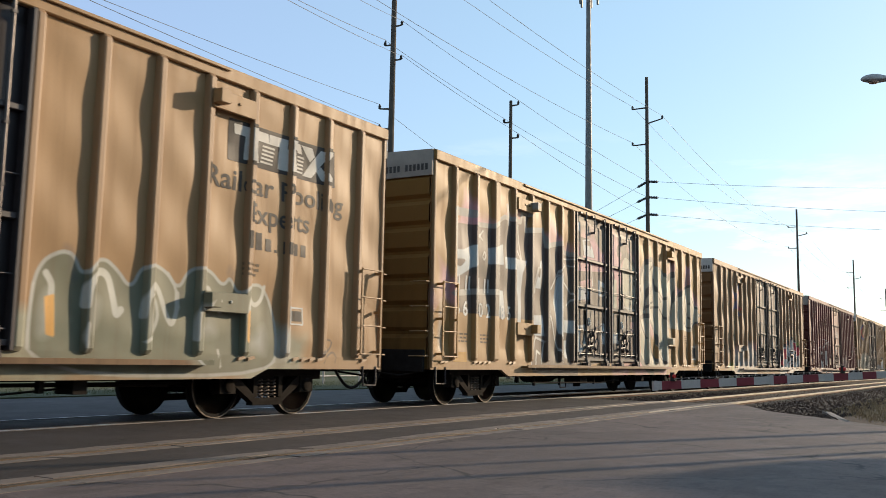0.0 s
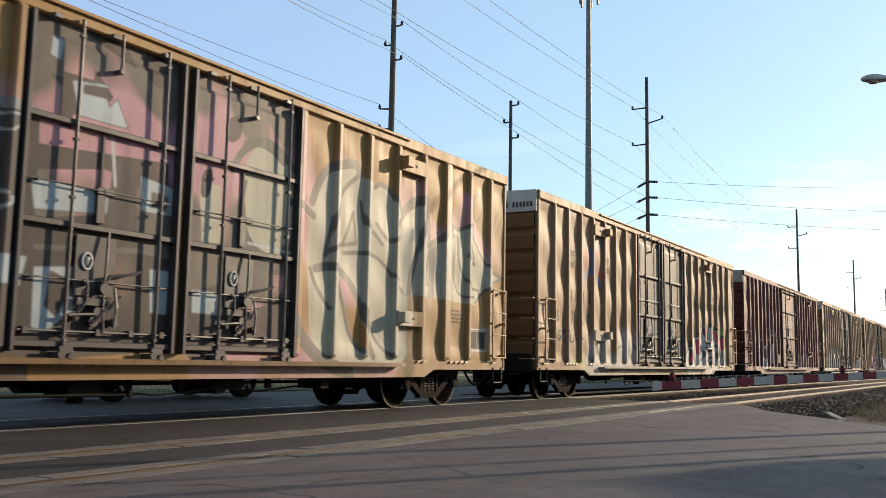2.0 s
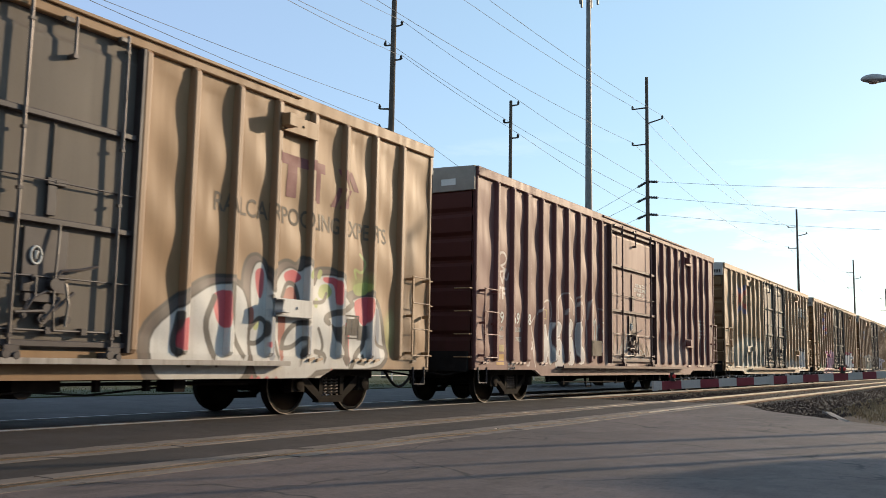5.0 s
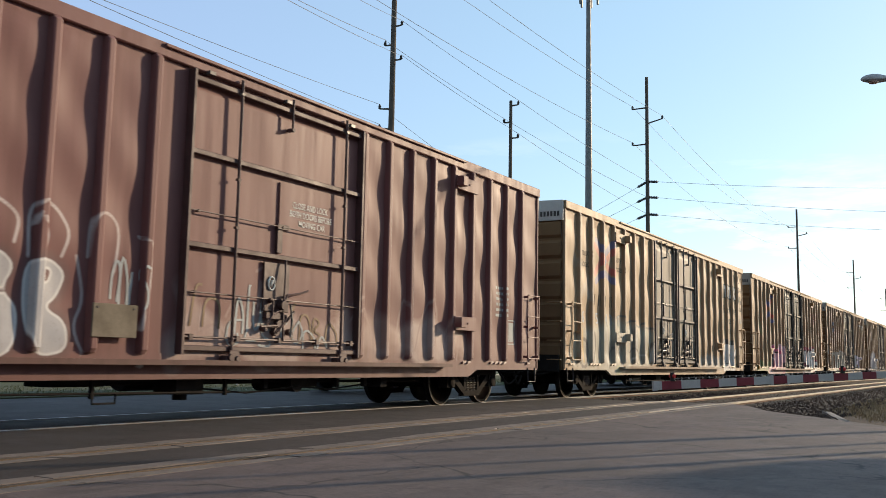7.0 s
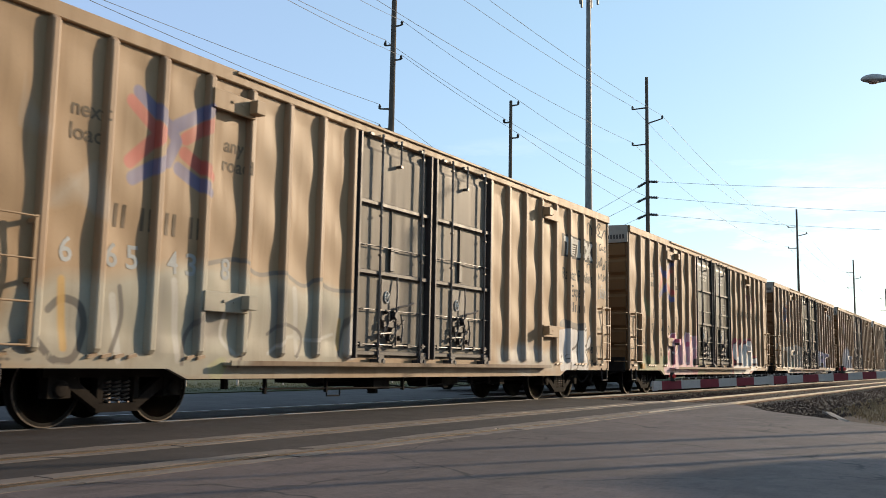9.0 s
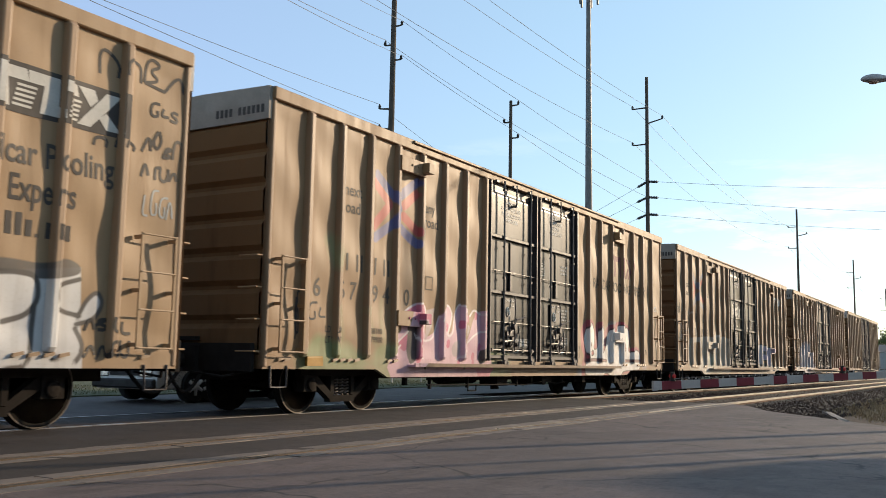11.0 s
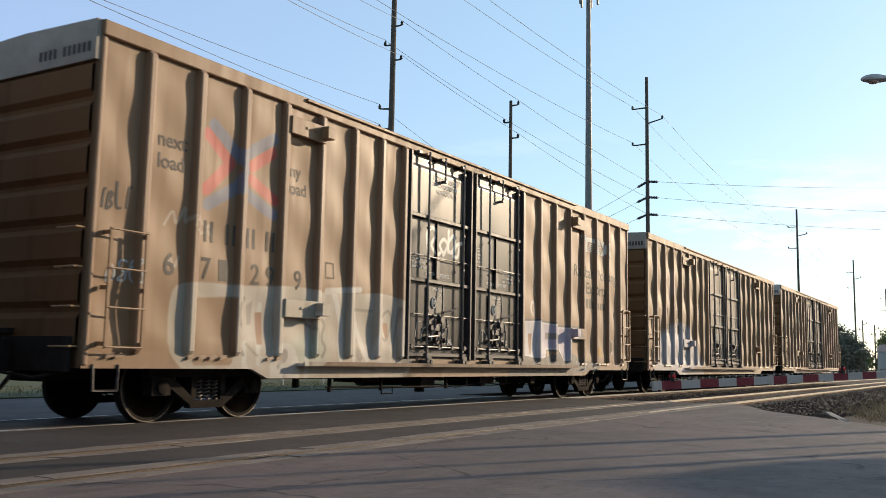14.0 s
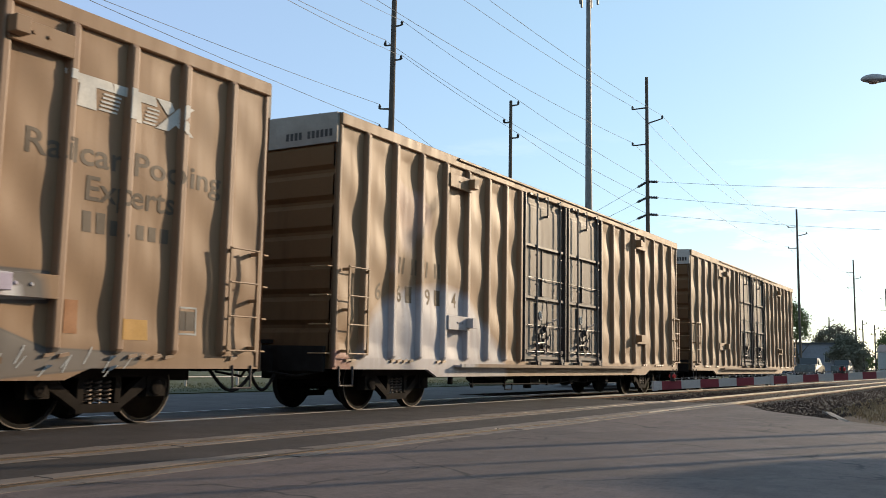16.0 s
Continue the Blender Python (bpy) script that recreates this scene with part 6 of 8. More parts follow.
    crown = union(stroke(0.022, (1.06, 2.95), (1.03, 3.15), (1.06, 3.32), (1.24, 3.35), (1.40, 3.24), (1.34, 3.10), (1.15, 3.04)), straight(0.02, (1.15, 3.04), (1.38, 2.96)), straight(0.02, (1.06, 2.95), (1.26, 2.66), (1.33, 2.94), (1.12, 2.90)), stroke(0.02, (1.40, 2.98), (1.30, 2.82), (1.46, 2.72), (1.52, 2.90)),
                  straight(0.028, (0.99, 2.55), (1.17, 2.55)), straight(0.028, (1.09, 2.55), (1.09, 2.32)), straight(0.028, (1.25, 2.55), (1.25, 2.32)), straight(0.026, (1.25, 2.55), (1.40, 2.54)), straight(0.026, (1.25, 2.44), (1.37, 2.43)))
    paint = {"g4": union(slab(7.7, 11.5, 0.85, 1.75, 0.15, 3), slab(12.0, 15.6, 0.85, 1.75, 0.15, 2)), "g3": off(fat, 0.10), "g2": union(loops2, smear), "g0": union(loops, lambda y, z: crown(y - 0.07, z)), "g1": fat}
    fills = [("g4", "haze", (0.25, 0.15, 0.125), (0.31, 0.23, 0.21), BROWN, 0), ("g3", "haze", (0.045, 0.035, 0.04), (0.06, 0.045, 0.05), BROWN, 0), ("g2", "faded", (0.25, 0.155, 0.14), (0.21, 0.13, 0.115), BROWN, 0), ("g0", "fill", (0.42, 0.36, 0.35), (0.36, 0.30, 0.29), WHITE, 0.0), ("g1", "fill", (0.37, 0.355, 0.36), (0.30, 0.295, 0.31), (0.55, 0.53, 0.52), 0.025)]
    marks = [(tag, (7.75, 8.5, 1.35, 1.95, 5, 0.02, 31, "ink_tan", DOOR_FLAT)), (tag, (8.8, 9.5, 1.3, 1.9, 8, 0.022, 32, "ink_pale", DOOR_FLAT)), (tag, (9.9, 11.2, 1.2, 1.75, 9, 0.02, 33, "ink_tan", DOOR_FLAT)), (tag, (6.6, 7.15, 1.5, 2.2, 9, 0.018, 7, "ink_pale")), (tag, (8.6, 11.0, 1.1, 1.5, 16, 0.018, 3, "ink_pale", DOOR_FLAT)), (words, ("1", 1.11, 1.77, 0.25, 0.06, "ink_white")), (words, ("9", 1.21, 1.77, 0.25, 0.155, "ink_white")), (words, ("6", 1.83, 1.78, 0.25, 0.14, "ink_white")), (words, ("9", 1.99, 1.78, 0.25, 0.14, "ink_white")), (words, ("8", 2.405, 1.78, 0.25, 0.14, "ink_white")), (words, ("LD LMT", 1.05, 1.60, 0.09, 0.31, "ink_pale")), (words, ("LT WT", 1.06, 1.40, 0.09, 0.29, "ink_pale")), (words, ("CLOSE AND LOCK", 9.98, 3.25, 0.10, 0.88, "ink_white", DOOR_FLAT)), (words, ("BOTH DOORS BEFORE", 9.92, 3.11, 0.10, 1.05, "ink_white", DOOR_FLAT)), (words, ("MOVING CAR", 10.14, 2.97, 0.10, 0.66, "ink_white", DOOR_FLAT)),
             (words, ("LIFT AND", 1.55, 0.83, 0.06, 0.3, "ink_pale")), (words, ("JACK HERE", 1.55, 0.75, 0.06, 0.34, "ink_pale")), (words, ("206500", 1.88, 1.60, 0.105, 0.37, "ink_pale")), (words, ("79500", 1.95, 1.38, 0.105, 0.31, "ink_pale")), (small_print, (16.85, 2.5, 0.45, 6, "ink_pale", 0.12)), (plate, (17.3, 1.3, 0.5, 0.55, "ink_pale", "ink_pale")), (plate, (3.40, 1.96, 0.24, 0.24, None, "ink_straw")), (plate, (1.0, 0.85, 0.36, 0.23, "ink_yellow")), (plate, (0.99, 1.14, 0.36, 0.15, "ink_straw")), (placard, (6.29, 6.96, 1.12, 1.53)), (end_lines, ())]
    cars.append(("brown boxcar with one wide door and white outlined graffiti", BROWN_STYLE, mats_for("d", BROWN, fills, True), paint, marks))
    # pale, with faded fields
    red, blue = cross_logo(2.75, 3.85)
    wash = blob((0.22, 0.47), (0.53, 1.73), (0.93, 1.76), (1.15, 1.93), (1.91, 1.93), (3.03, 2.24), (4.18, 2.29), (4.54, 2.09), (5.16, 2.26), (5.74, 2.04), (6.10, 2.23), (6.69, 2.06), (7.16, 2.09), (6.9, 1.7), (6.9, 0.5))
    dusk = union(blob((2.65, 1.97), (2.97, 2.04), (2.97, 0.86), (2.59, 0.81)), blob((1.71, 1.09), (1.87, 1.66), (2.01, 1.50), (1.92, 0.85)), blob((4.83, 2.04), (5.34, 2.17), (5.31, 0.88), (4.89, 0.87)), blob((3.07, 1.56), (3.90, 1.88), (4.24, 1.24), (3.38, 0.86)), blob((0.57, 1.13), (0.86, 1.29), (0.94, 0.84), (0.49, 0.83)), blob((5.89, 1.91), (6.47, 1.73), (6.21, 0.89), (5.75, 0.88)))
    pen = union(stroke(0.045, (1.12, 1.42), (1.28, 1.58), (1.55, 1.51), (1.63, 1.23), (1.50, 0.84), (1.22, 0.80), (0.97, 1.07)), stroke(0.03, (3.59, 2.20), (4.21, 2.35), (4.60, 2.10), (5.16, 2.24), (5.70, 2.00), (5.99, 2.22), (6.30, 2.02), (7.16, 2.07)), stroke(0.016, (0.20, 0.76), (0.30, 0.89), (0.45, 0.76), (0.59, 0.88), (0.74, 0.76), (0.94, 0.87)), stroke(0.03, (1.98, 0.85), (2.18, 1.35), (2.10, 1.76)), stroke(0.03, (4.26, 0.78), (4.54, 1.44), (4.39, 1.91)), stroke(0.025, (4.87, 1.26), (5.20, 1.47), (5.73, 1.29), (5.57, 0.88), (5.06, 0.88)), stroke(0.03, (6.60, 0.89), (6.77, 1.64), (7.17, 1.77)), stroke(0.03, (3.18, 0.77), (3.22, 1.21), (3.62, 1.59)))
    chalk = union(straight(0.05, (2.00, 1.63), (2.14, 0.83)), straight(0.05, (2.98, 1.90), (3.11, 0.86)), straight(0.045, (5.45, 1.98), (5.57, 0.88)), stroke(0.025, (4.89, 0.97), (5.38, 1.28), (5.92, 1.17), (6.48, 1.31)), blob((6.82, 1.75), (7.17, 1.77), (7.20, 0.90), (6.70, 0.89)), stroke(0.03, (3.99, 1.60), (3.87, 1.14), (4.33, 0.87)))
    tail = union(poly((15.60, 1.73), (17.41, 1.94), (17.50, 0.72), (15.67, 0.71)), blob((17.42, 1.29), (17.52, 1.55), (17.67, 1.68), (17.76, 1.53), (17.65, 1.32)))
    ring = union(stroke(0.03, (16.27, 1.79), (16.53, 1.82), (16.83, 1.80), (16.87, 1.52), (16.73, 1.33), (16.45, 1.25)), stroke(0.03, (16.32, 0.74), (16.38, 1.23), (16.31, 1.52)), stroke(0.03, (16.82, 1.41), (16.80, 0.83), (16.67, 0.72), (16.40, 0.79)), stroke(0.026, (17.41, 1.80), (17.08, 1.70), (17.10, 1.42), (17.44, 1.36)), stroke(0.026, (17.42, 1.35), (17.52, 1.56), (17.67, 1.68), (17.76, 1.53), (17.64, 1.32), (17.40, 1.26)), stroke(0.03, (17.39, 1.21), (17.52, 0.99), (17.38, 0.76), (17.08, 0.83)), stroke(0.012, (15.75, 1.01), (15.77, 1.12), (15.85, 1.09), (15.76, 1.05)), stroke(0.012, (15.89, 1.01), (15.91, 1.12)), stroke(0.012, (16.09, 1.12), (15.99, 1.08), (16.03, 1.01), (16.11, 1.03)))
    cloud = blob((15.62, 1.80), (15.61, 1.93), (15.94, 2.05), (16.21, 1.95), (16.47, 1.96), (16.91, 1.93), (17.19, 2.04), (17.41, 1.97), (17.42, 1.85), (16.92, 1.75), (16.52, 1.81))
    paint = {"g0": union(slab(0.4, 0.8, 3.3, 4.3, 0.2, 3), slab(1.0, 1.7, 2.6, 3.3, 0.15, 1), slab(12.2, 15.3, 0.6, 1.35, 0.1, 3)), "g1": wash, "g6": dusk, "g8": chalk, "g9": pen, "g10": union(straight(0.05, (1.26, 1.78), (1.34, 0.98)), straight(0.04, (6.63, 1.55), (6.61, 1.08))), "g11": blob((3.55, 0.77), (4.13, 0.98), (3.86, 0.47)), "g2": red, "g3": blue, "g4": tail, "g7": cloud, "g5": ring}
    fills = [("g0", "haze", (0.33, 0.30, 0.25), (0.30, 0.28, 0.26), WHITE, 0), ("g1", "haze", (0.31, 0.29, 0.23), (0.27, 0.27, 0.22), WHITE, 0), ("g6", "haze", (0.115, 0.105, 0.092), (0.14, 0.125, 0.11), BLACK, 0), ("g8", "faded", (0.42, 0.40, 0.36), (0.38, 0.36, 0.33), WHITE, 0), ("g9", "fill", (0.075, 0.068, 0.06), (0.10, 0.088, 0.078), BLACK, 0), ("g10", "faded", (0.45, 0.26, 0.06), (0.42, 0.24, 0.06), BLACK, 0), ("g11", "faded", (0.27, 0.30, 0.13), (0.30, 0.30, 0.16), BLACK, 0), ("g2", "faded", (0.38, 0.035, 0.03), (0.36, 0.06, 0.045), PINK, 0), ("g3", "faded", (0.065, 0.07, 0.19), (0.09, 0.09, 0.20), ICE, 0),
             ("g4", "fill", (0.54, 0.535, 0.53), (0.48, 0.48, 0.49), BLACK, 0.0), ("g7", "fill", (0.05, 0.045, 0.043), (0.035, 0.03, 0.03), BLACK, 0), ("g5", "fill", BLACK, (0.03, 0.028, 0.03), BLACK, 0)]
    marks = [(next_load, (2.75, 3.85, "ink_faint")), (mark_blocks, (1.95, 2.5, "ink_faint")), (number, ("6 65 43 8", 1.2, 2.0, 0.33, "ink_pale")), (old_logo, (15.75, 3.62, 2.2, 0.58)), (slogan, (15.85, 3.05, 1.95)), (tag, (17.45, 18.9, 4.45, 4.8, 9, 0.022, 2)), (tag, (18.2, 18.9, 3.55, 3.8, 8, 0.022, 6)), (tag, (18.2, 18.85, 3.2, 3.42, 8, 0.022, 16)), (tag, (17.45, 18.1, 3.5, 3.7, 7, 0.02, 5)), (tag, (17.5, 18.2, 1.2, 1.4, 8, 0.02, 8)), (tag, (17.5, 18.2, 0.85, 1.05, 8, 0.02, 18)), (tag, (18.3, 18.8, 4.05, 4.25, 7, 0.02, 3)), (tag, (18.25, 18.8, 2.7, 3.0, 8, 0.014, 13, "ink_pale")), (end_mark, ())]
    cars.append(("pale tan boxcar with faded graffiti and black scribbled tags", L, mats_for("e", PALE, fills, door_base=(0.118, 0.102, 0.082), door_fills=()), paint, marks))
    # black doors, pink
    red, blue = cross_logo(3.4, 3.76)
    p1 = blob((3.25, 0.79), (3.46, 1.03), (3.72, 1.19), (3.57, 1.26), (3.58, 1.38), (3.74, 1.44), (3.65, 1.72), (3.92, 1.86), (4.38, 2.02), (4.59, 1.95), (4.52, 1.43), (4.64, 1.35), (4.97, 1.48), (5.05, 1.75), (5.18, 2.00), (5.48, 2.04), (5.63, 1.81), (5.40, 1.43), (5.58, 1.47), (5.71, 1.88), (5.87, 2.09), (6.07, 1.91), (5.93, 1.42), (6.06, 1.13), (6.18, 1.35), (6.59, 1.98), (7.30, 2.00), (7.42, 1.31), (7.22, 1.19), (7.25, 0.68), (7.04, 0.49), (3.43, 0.54), (3.37, 0.67))
    hot = union(poly((3.61, 1.68), (4.24, 1.99), (4.57, 1.94), (4.48, 1.43), (4.39, 0.82), (4.22, 0.82), (4.27, 1.70), (3.78, 1.59)), blob((3.57, 1.19), (3.97, 1.46), (3.93, 1.03)), poly((6.69, 0.65), (7.28, 0.77), (7.06, 0.49), (6.55, 0.52)), dots(0.055, (6.56, 1.83), (6.69, 1.18), (6.19, 1.75), (5.36, 1.54), (5.42, 1.22), (5.24, 1.06), (5.90, 1.62), (6.89, 1.68), (6.94, 1.42), (5.81, 0.85), (6.42, 0.98)), straight(0.04, (5.07, 0.72), (7.30, 0.77)))
    grey = union(poly((4.60, 1.87), (4.91, 1.93), (4.81, 1.56), (4.55, 1.24)), blob((5.55, 1.24), (5.94, 1.38), (5.87, 1.01), (5.59, 0.99)), blob((6.01, 1.67), (6.33, 1.65), (6.15, 1.35)))
    hole = union(poly((3.94, 1.67), (4.23, 1.64), (4.23, 0.89), (4.00, 0.83), (3.92, 1.11)), blob((6.72, 1.15), (7.07, 1.26), (7.02, 0.89), (6.61, 0.85)), dots(0.04, (6.07, 0.77), (4.56, 0.76)))
    white = union(stroke(0.016, (3.30, 0.79), (3.48, 1.02), (3.72, 1.18)), stroke(0.018, (3.62, 1.66), (3.89, 1.84), (4.24, 1.99), (4.59, 1.95), (4.53, 1.58), (4.43, 1.34), (4.55, 1.27), (4.84, 1.33), (4.97, 1.57), (5.06, 1.77)), stroke(0.018, (5.11, 1.68), (5.20, 1.97), (5.46, 2.03), (5.63, 1.85), (5.51, 1.60), (5.39, 1.43), (5.48, 1.39), (5.63, 1.49), (5.72, 1.90), (5.86, 2.08), (6.00, 2.00), (6.08, 1.82)), stroke(0.018, (5.94, 0.99), (6.04, 1.18), (6.39, 1.43), (6.80, 1.55), (7.13, 1.56)), stroke(0.018, (6.31, 1.84), (6.49, 2.00), (6.75, 1.88), (7.30, 1.98), (7.41, 1.58), (7.33, 1.20)), stroke(0.016, (4.18, 1.41), (4.36, 1.13), (4.57, 0.83), (4.69, 0.60)), stroke(0.016, (5.33, 0.83), (5.62, 0.88), (5.94, 1.01)), stroke(0.014, (3.62, 1.24), (3.95, 1.44)))
    w2 = blob((12.47, 0.79), (12.60, 1.01), (12.68, 1.09), (12.48, 1.34), (12.47, 1.62), (12.61, 1.88), (12.84, 2.04), (13.11, 2.04), (13.25, 1.83), (13.22, 1.53), (13.11, 1.30), (13.40, 1.35), (13.43, 1.76), (13.56, 1.98), (13.78, 2.01), (13.95, 1.86), (13.91, 1.57), (13.83, 1.18), (14.05, 1.49), (14.14, 1.75), (14.43, 1.95), (14.69, 1.96), (14.76, 1.76), (14.83, 1.53), (14.92, 1.79), (15.01, 2.04), (15.30, 2.06), (15.48, 1.95), (15.51, 1.50), (15.65, 1.24), (15.55, 1.82), (15.72, 2.03), (15.97, 1.95), (16.03, 1.65), (15.83, 1.34), (15.96, 1.27), (16.45, 1.38), (16.87, 1.30), (16.96, 1.02), (16.83, 0.77), (16.67, 0.71), (15.37, 0.71), (15.21, 0.55), (14.51, 0.53), (13.97, 0.67), (13.74, 0.53), (12.55, 0.57), (12.44, 0.66))
    w2 = minus(w2, union(blob((12.72, 1.40), (12.90, 1.49), (12.99, 1.42), (12.81, 1.37)), blob((12.92, 1.18), (13.06, 1.27), (13.12, 1.17), (13.02, 1.14)), blob((14.54, 1.67), (14.68, 1.57), (14.62, 1.30), (14.48, 1.36)), stroke(0.014, (12.46, 1.00), (13.17, 1.02), (14.08, 1.00)), stroke(0.014, (15.59, 1.01), (16.87, 1.02))))
    paint = {"g0": union(slab(0.7, 4.0, 0.5, 1.15, 0.2, 3), stroke(0.16, (1.56, 2.86), (1.73, 2.44), (1.85, 2.68)), stroke(0.12, (1.83, 1.71), (1.96, 1.13), (1.82, 0.83)), stroke(0.10, (2.62, 1.76), (2.86, 1.31), (3.11, 0.84)), stroke(0.09, (3.11, 1.97), (3.06, 1.49), (3.29, 1.09)), slab(6.9, 8.2, 0.5, 1.2, 0.12, 4)), "g1": p1, "g7": hot, "g8": grey, "g9": hole, "g10": white, "g2": red, "g3": blue, "g4": lambda y, z: np.maximum(w2(y + 0.15, z) + 0.06, w2(y + 0.05, z - 0.02) + 0.06), "g5": w2, "g6": union(blob((13.97, 1.28), (14.01, 1.95), (14.51, 2.19), (15.05, 2.12), (15.56, 1.51), (14.07, 1.13)), blob((11.90, 0.50), (11.87, 0.81), (12.52, 0.95), (12.48, 0.49)), blob((16.96, 0.77), (17.01, 1.13), (17.30, 1.05), (17.61, 0.73)))}
    fills = [("g0", "haze", (0.15, 0.20, 0.075), (0.19, 0.205, 0.09), GREEN, 0), ("g1", "fill", (0.54, 0.33, 0.40), (0.48, 0.265, 0.34), (0.50, 0.30, 0.36), 0.0), ("g8", "faded", (0.33, 0.265, 0.26), (0.36, 0.28, 0.28), BLACK, 0), ("g7", "fill", (0.50, 0.09, 0.18), (0.44, 0.10, 0.18), PINK, 0), ("g9", "fill", (0.03, 0.025, 0.027), BLACK, BLACK, 0), ("g10", "fill", (0.66, 0.58, 0.59), (0.60, 0.52, 0.53), WHITE, 0), ("g2", "faded", (0.42, 0.03, 0.035), (0.40, 0.05, 0.05), PINK, 0), ("g3", "faded", (0.045, 0.065, 0.24), (0.06, 0.08, 0.24), ICE, 0),
             ("g6", "haze", (0.16, 0.27, 0.42), (0.20, 0.30, 0.42), ICE, 0), ("g4", "fill", (0.33, 0.03, 0.06), (0.24, 0.04, 0.06), (0.30, 0.03, 0.06), 0.02), ("g5", "fill", (0.66, 0.645, 0.62), (0.60, 0.59, 0.575), (0.035, 0.010, 0.014), 0.035)]
    marks = [(tag, (1.0, 1.5, 1.55, 1.85, 5, 0.018, 3)), (tag, (0.7, 0.8, 1.2, 2.0, 5, 0.015, 4)), (tag, (12.0, 12.15, 1.1, 1.7, 7, 0.015, 6)), (tag, (18.0, 18.6, 2.6, 2.8, 7, 0.014, 8, "ink_pale")), (tag, (17.1, 17.5, 1.25, 1.55, 7, 0.016, 9)), (next_load, (3.4, 3.76, "ink_grey")), (mark_blocks, (1.85, 2.4, "ink_grey")), (number, ("6 67 94 0", 1.15, 1.92, 0.33, "ink_grey")), (plate, (0.94, 0.79, 0.5, 0.16, "ink_yellow")), (words, ("LD LMT", 1.49, 1.34, 0.11, 0.42, "ink_grey")), (words, ("LT WT", 1.50, 1.17, 0.11, 0.36, "ink_grey")), (words, ("208100", 2.69, 1.36, 0.10, 0.40, "ink_old")), (words, ("79900", 2.76, 1.21, 0.10, 0.34, "ink_old")),
             (words, ("RAILCAR POOLING EXPERTS", 13.15, 2.98, 0.27, 4.3, "ink_old")), (new_logo, (14.4, 3.42, 1.75, 0.62)), (plate, (4.52, 2.26, 0.25, 0.27, None, "ink_old")), (end_mark, ()),
             (door_words, ([("-IMPORTANT-", 7.86, 4.44, 0.085, 0.62), ("CLOSE THIS DOOR", 7.65, 4.31, 0.085, 0.98), ("BEFORE CLOSING", 7.68, 4.18, 0.085, 0.95), ("MAIN DOOR", 7.86, 4.05, 0.085, 0.63)],)),
             (door_words, ([("CLOSE AND LOCK", 10.14, 4.46, 0.085, 0.95), ("BOTH DOORS", 10.24, 4.33, 0.085, 0.72), ("BEFORE", 10.40, 4.20, 0.085, 0.42), ("MOVING CAR", 10.26, 4.07, 0.085, 0.70)],)),
             (door_words, ([("OPEN", 7.80, 2.25, 0.05, 0.20), ("CLOSE", 8.05, 2.26, 0.05, 0.24), ("ASD", 8.06, 2.15, 0.05, 0.15), ("STANDARD CAR", 8.48, 1.37, 0.045, 0.52), ("SEAL ONLY", 8.55, 1.29, 0.045, 0.38), ("CLOSE THAT", 7.72, 1.12, 0.055, 0.42), ("DOOR FIRST", 8.32, 1.12, 0.055, 0.42), ("OPEN", 10.28, 2.25, 0.05, 0.20), ("CLOSE", 10.54, 2.26, 0.05, 0.24), ("ASD", 10.58, 2.15, 0.05, 0.15), ("DOOR FIRST", 10.7, 1.12, 0.05, 0.40)],)),
             (small_print, (10.9, 3.3, 0.4, 3, "ink_pale", 0.09, DOOR_FLAT)), (stencil, (9.52, 3.0, 0.42, 0.30)), (stencil, (8.45, 1.26, 0.6, 0.18)), (stencil, (10.92, 1.36, 0.42, 0.18)), (small_print, (8.35, 1.38, 0.5, 2, "ink_pale", 0.07, DOOR_FLAT)), (small_print, (10.85, 1.38, 0.4, 2, "ink_pale", 0.07, DOOR_FLAT)), (small_print, (9.9, 1.16, 1.0, 1, "ink_pale", 0.09, DOOR_FLAT)), (small_print, (10.9, 2.2, 0.4, 4, "ink_pale", 0.08, DOOR_FLAT))]
    cars.append(("tan boxcar with glossy black doors and pink graffiti", L, mats_for("f", TAN, fills, door_fills=fills[:1]), paint, marks))
    # black doors, pale foot
    red, blue = cross_logo(2.5, 3.72)
    pale = union(blob((1.32, 1.80), (1.66, 1.93), (2.77, 1.94), (3.98, 2.04), (4.73, 1.96), (6.76, 2.13), (7.27, 1.61), (7.30, 0.41), (2.83, 0.48), (1.34, 0.72)))
    pale = minus(pale, poly((1.78, 1.71), (2.54, 1.77), (2.54, 0.79), (1.78, 0.78)))
    milk = union(straight(0.05, (4.67, 2.01), (5.58, 2.10)), straight(0.06, (4.87, 1.97), (5.08, 1.50), (5.09, 0.85)), straight(0.05, (5.34, 2.01), (5.47, 1.52), (5.45, 0.85)), straight(0.06, (5.40, 1.64), (5.88, 0.85)), straight(0.05, (3.10, 1.68), (3.08, 0.83)), straight(0.045, (4.21, 1.61), (4.19, 0.46)), blob((3.36, 1.12), (3.94, 1.14), (4.09, 0.46), (3.32, 0.47)), straight(0.04, (6.21, 2.00), (6.01, 0.86)), straight(0.05, (6.94, 1.59), (6.84, 0.77)), stroke(0.05, (2.79, 1.10), (2.77, 0.76), (3.01, 0.48)))
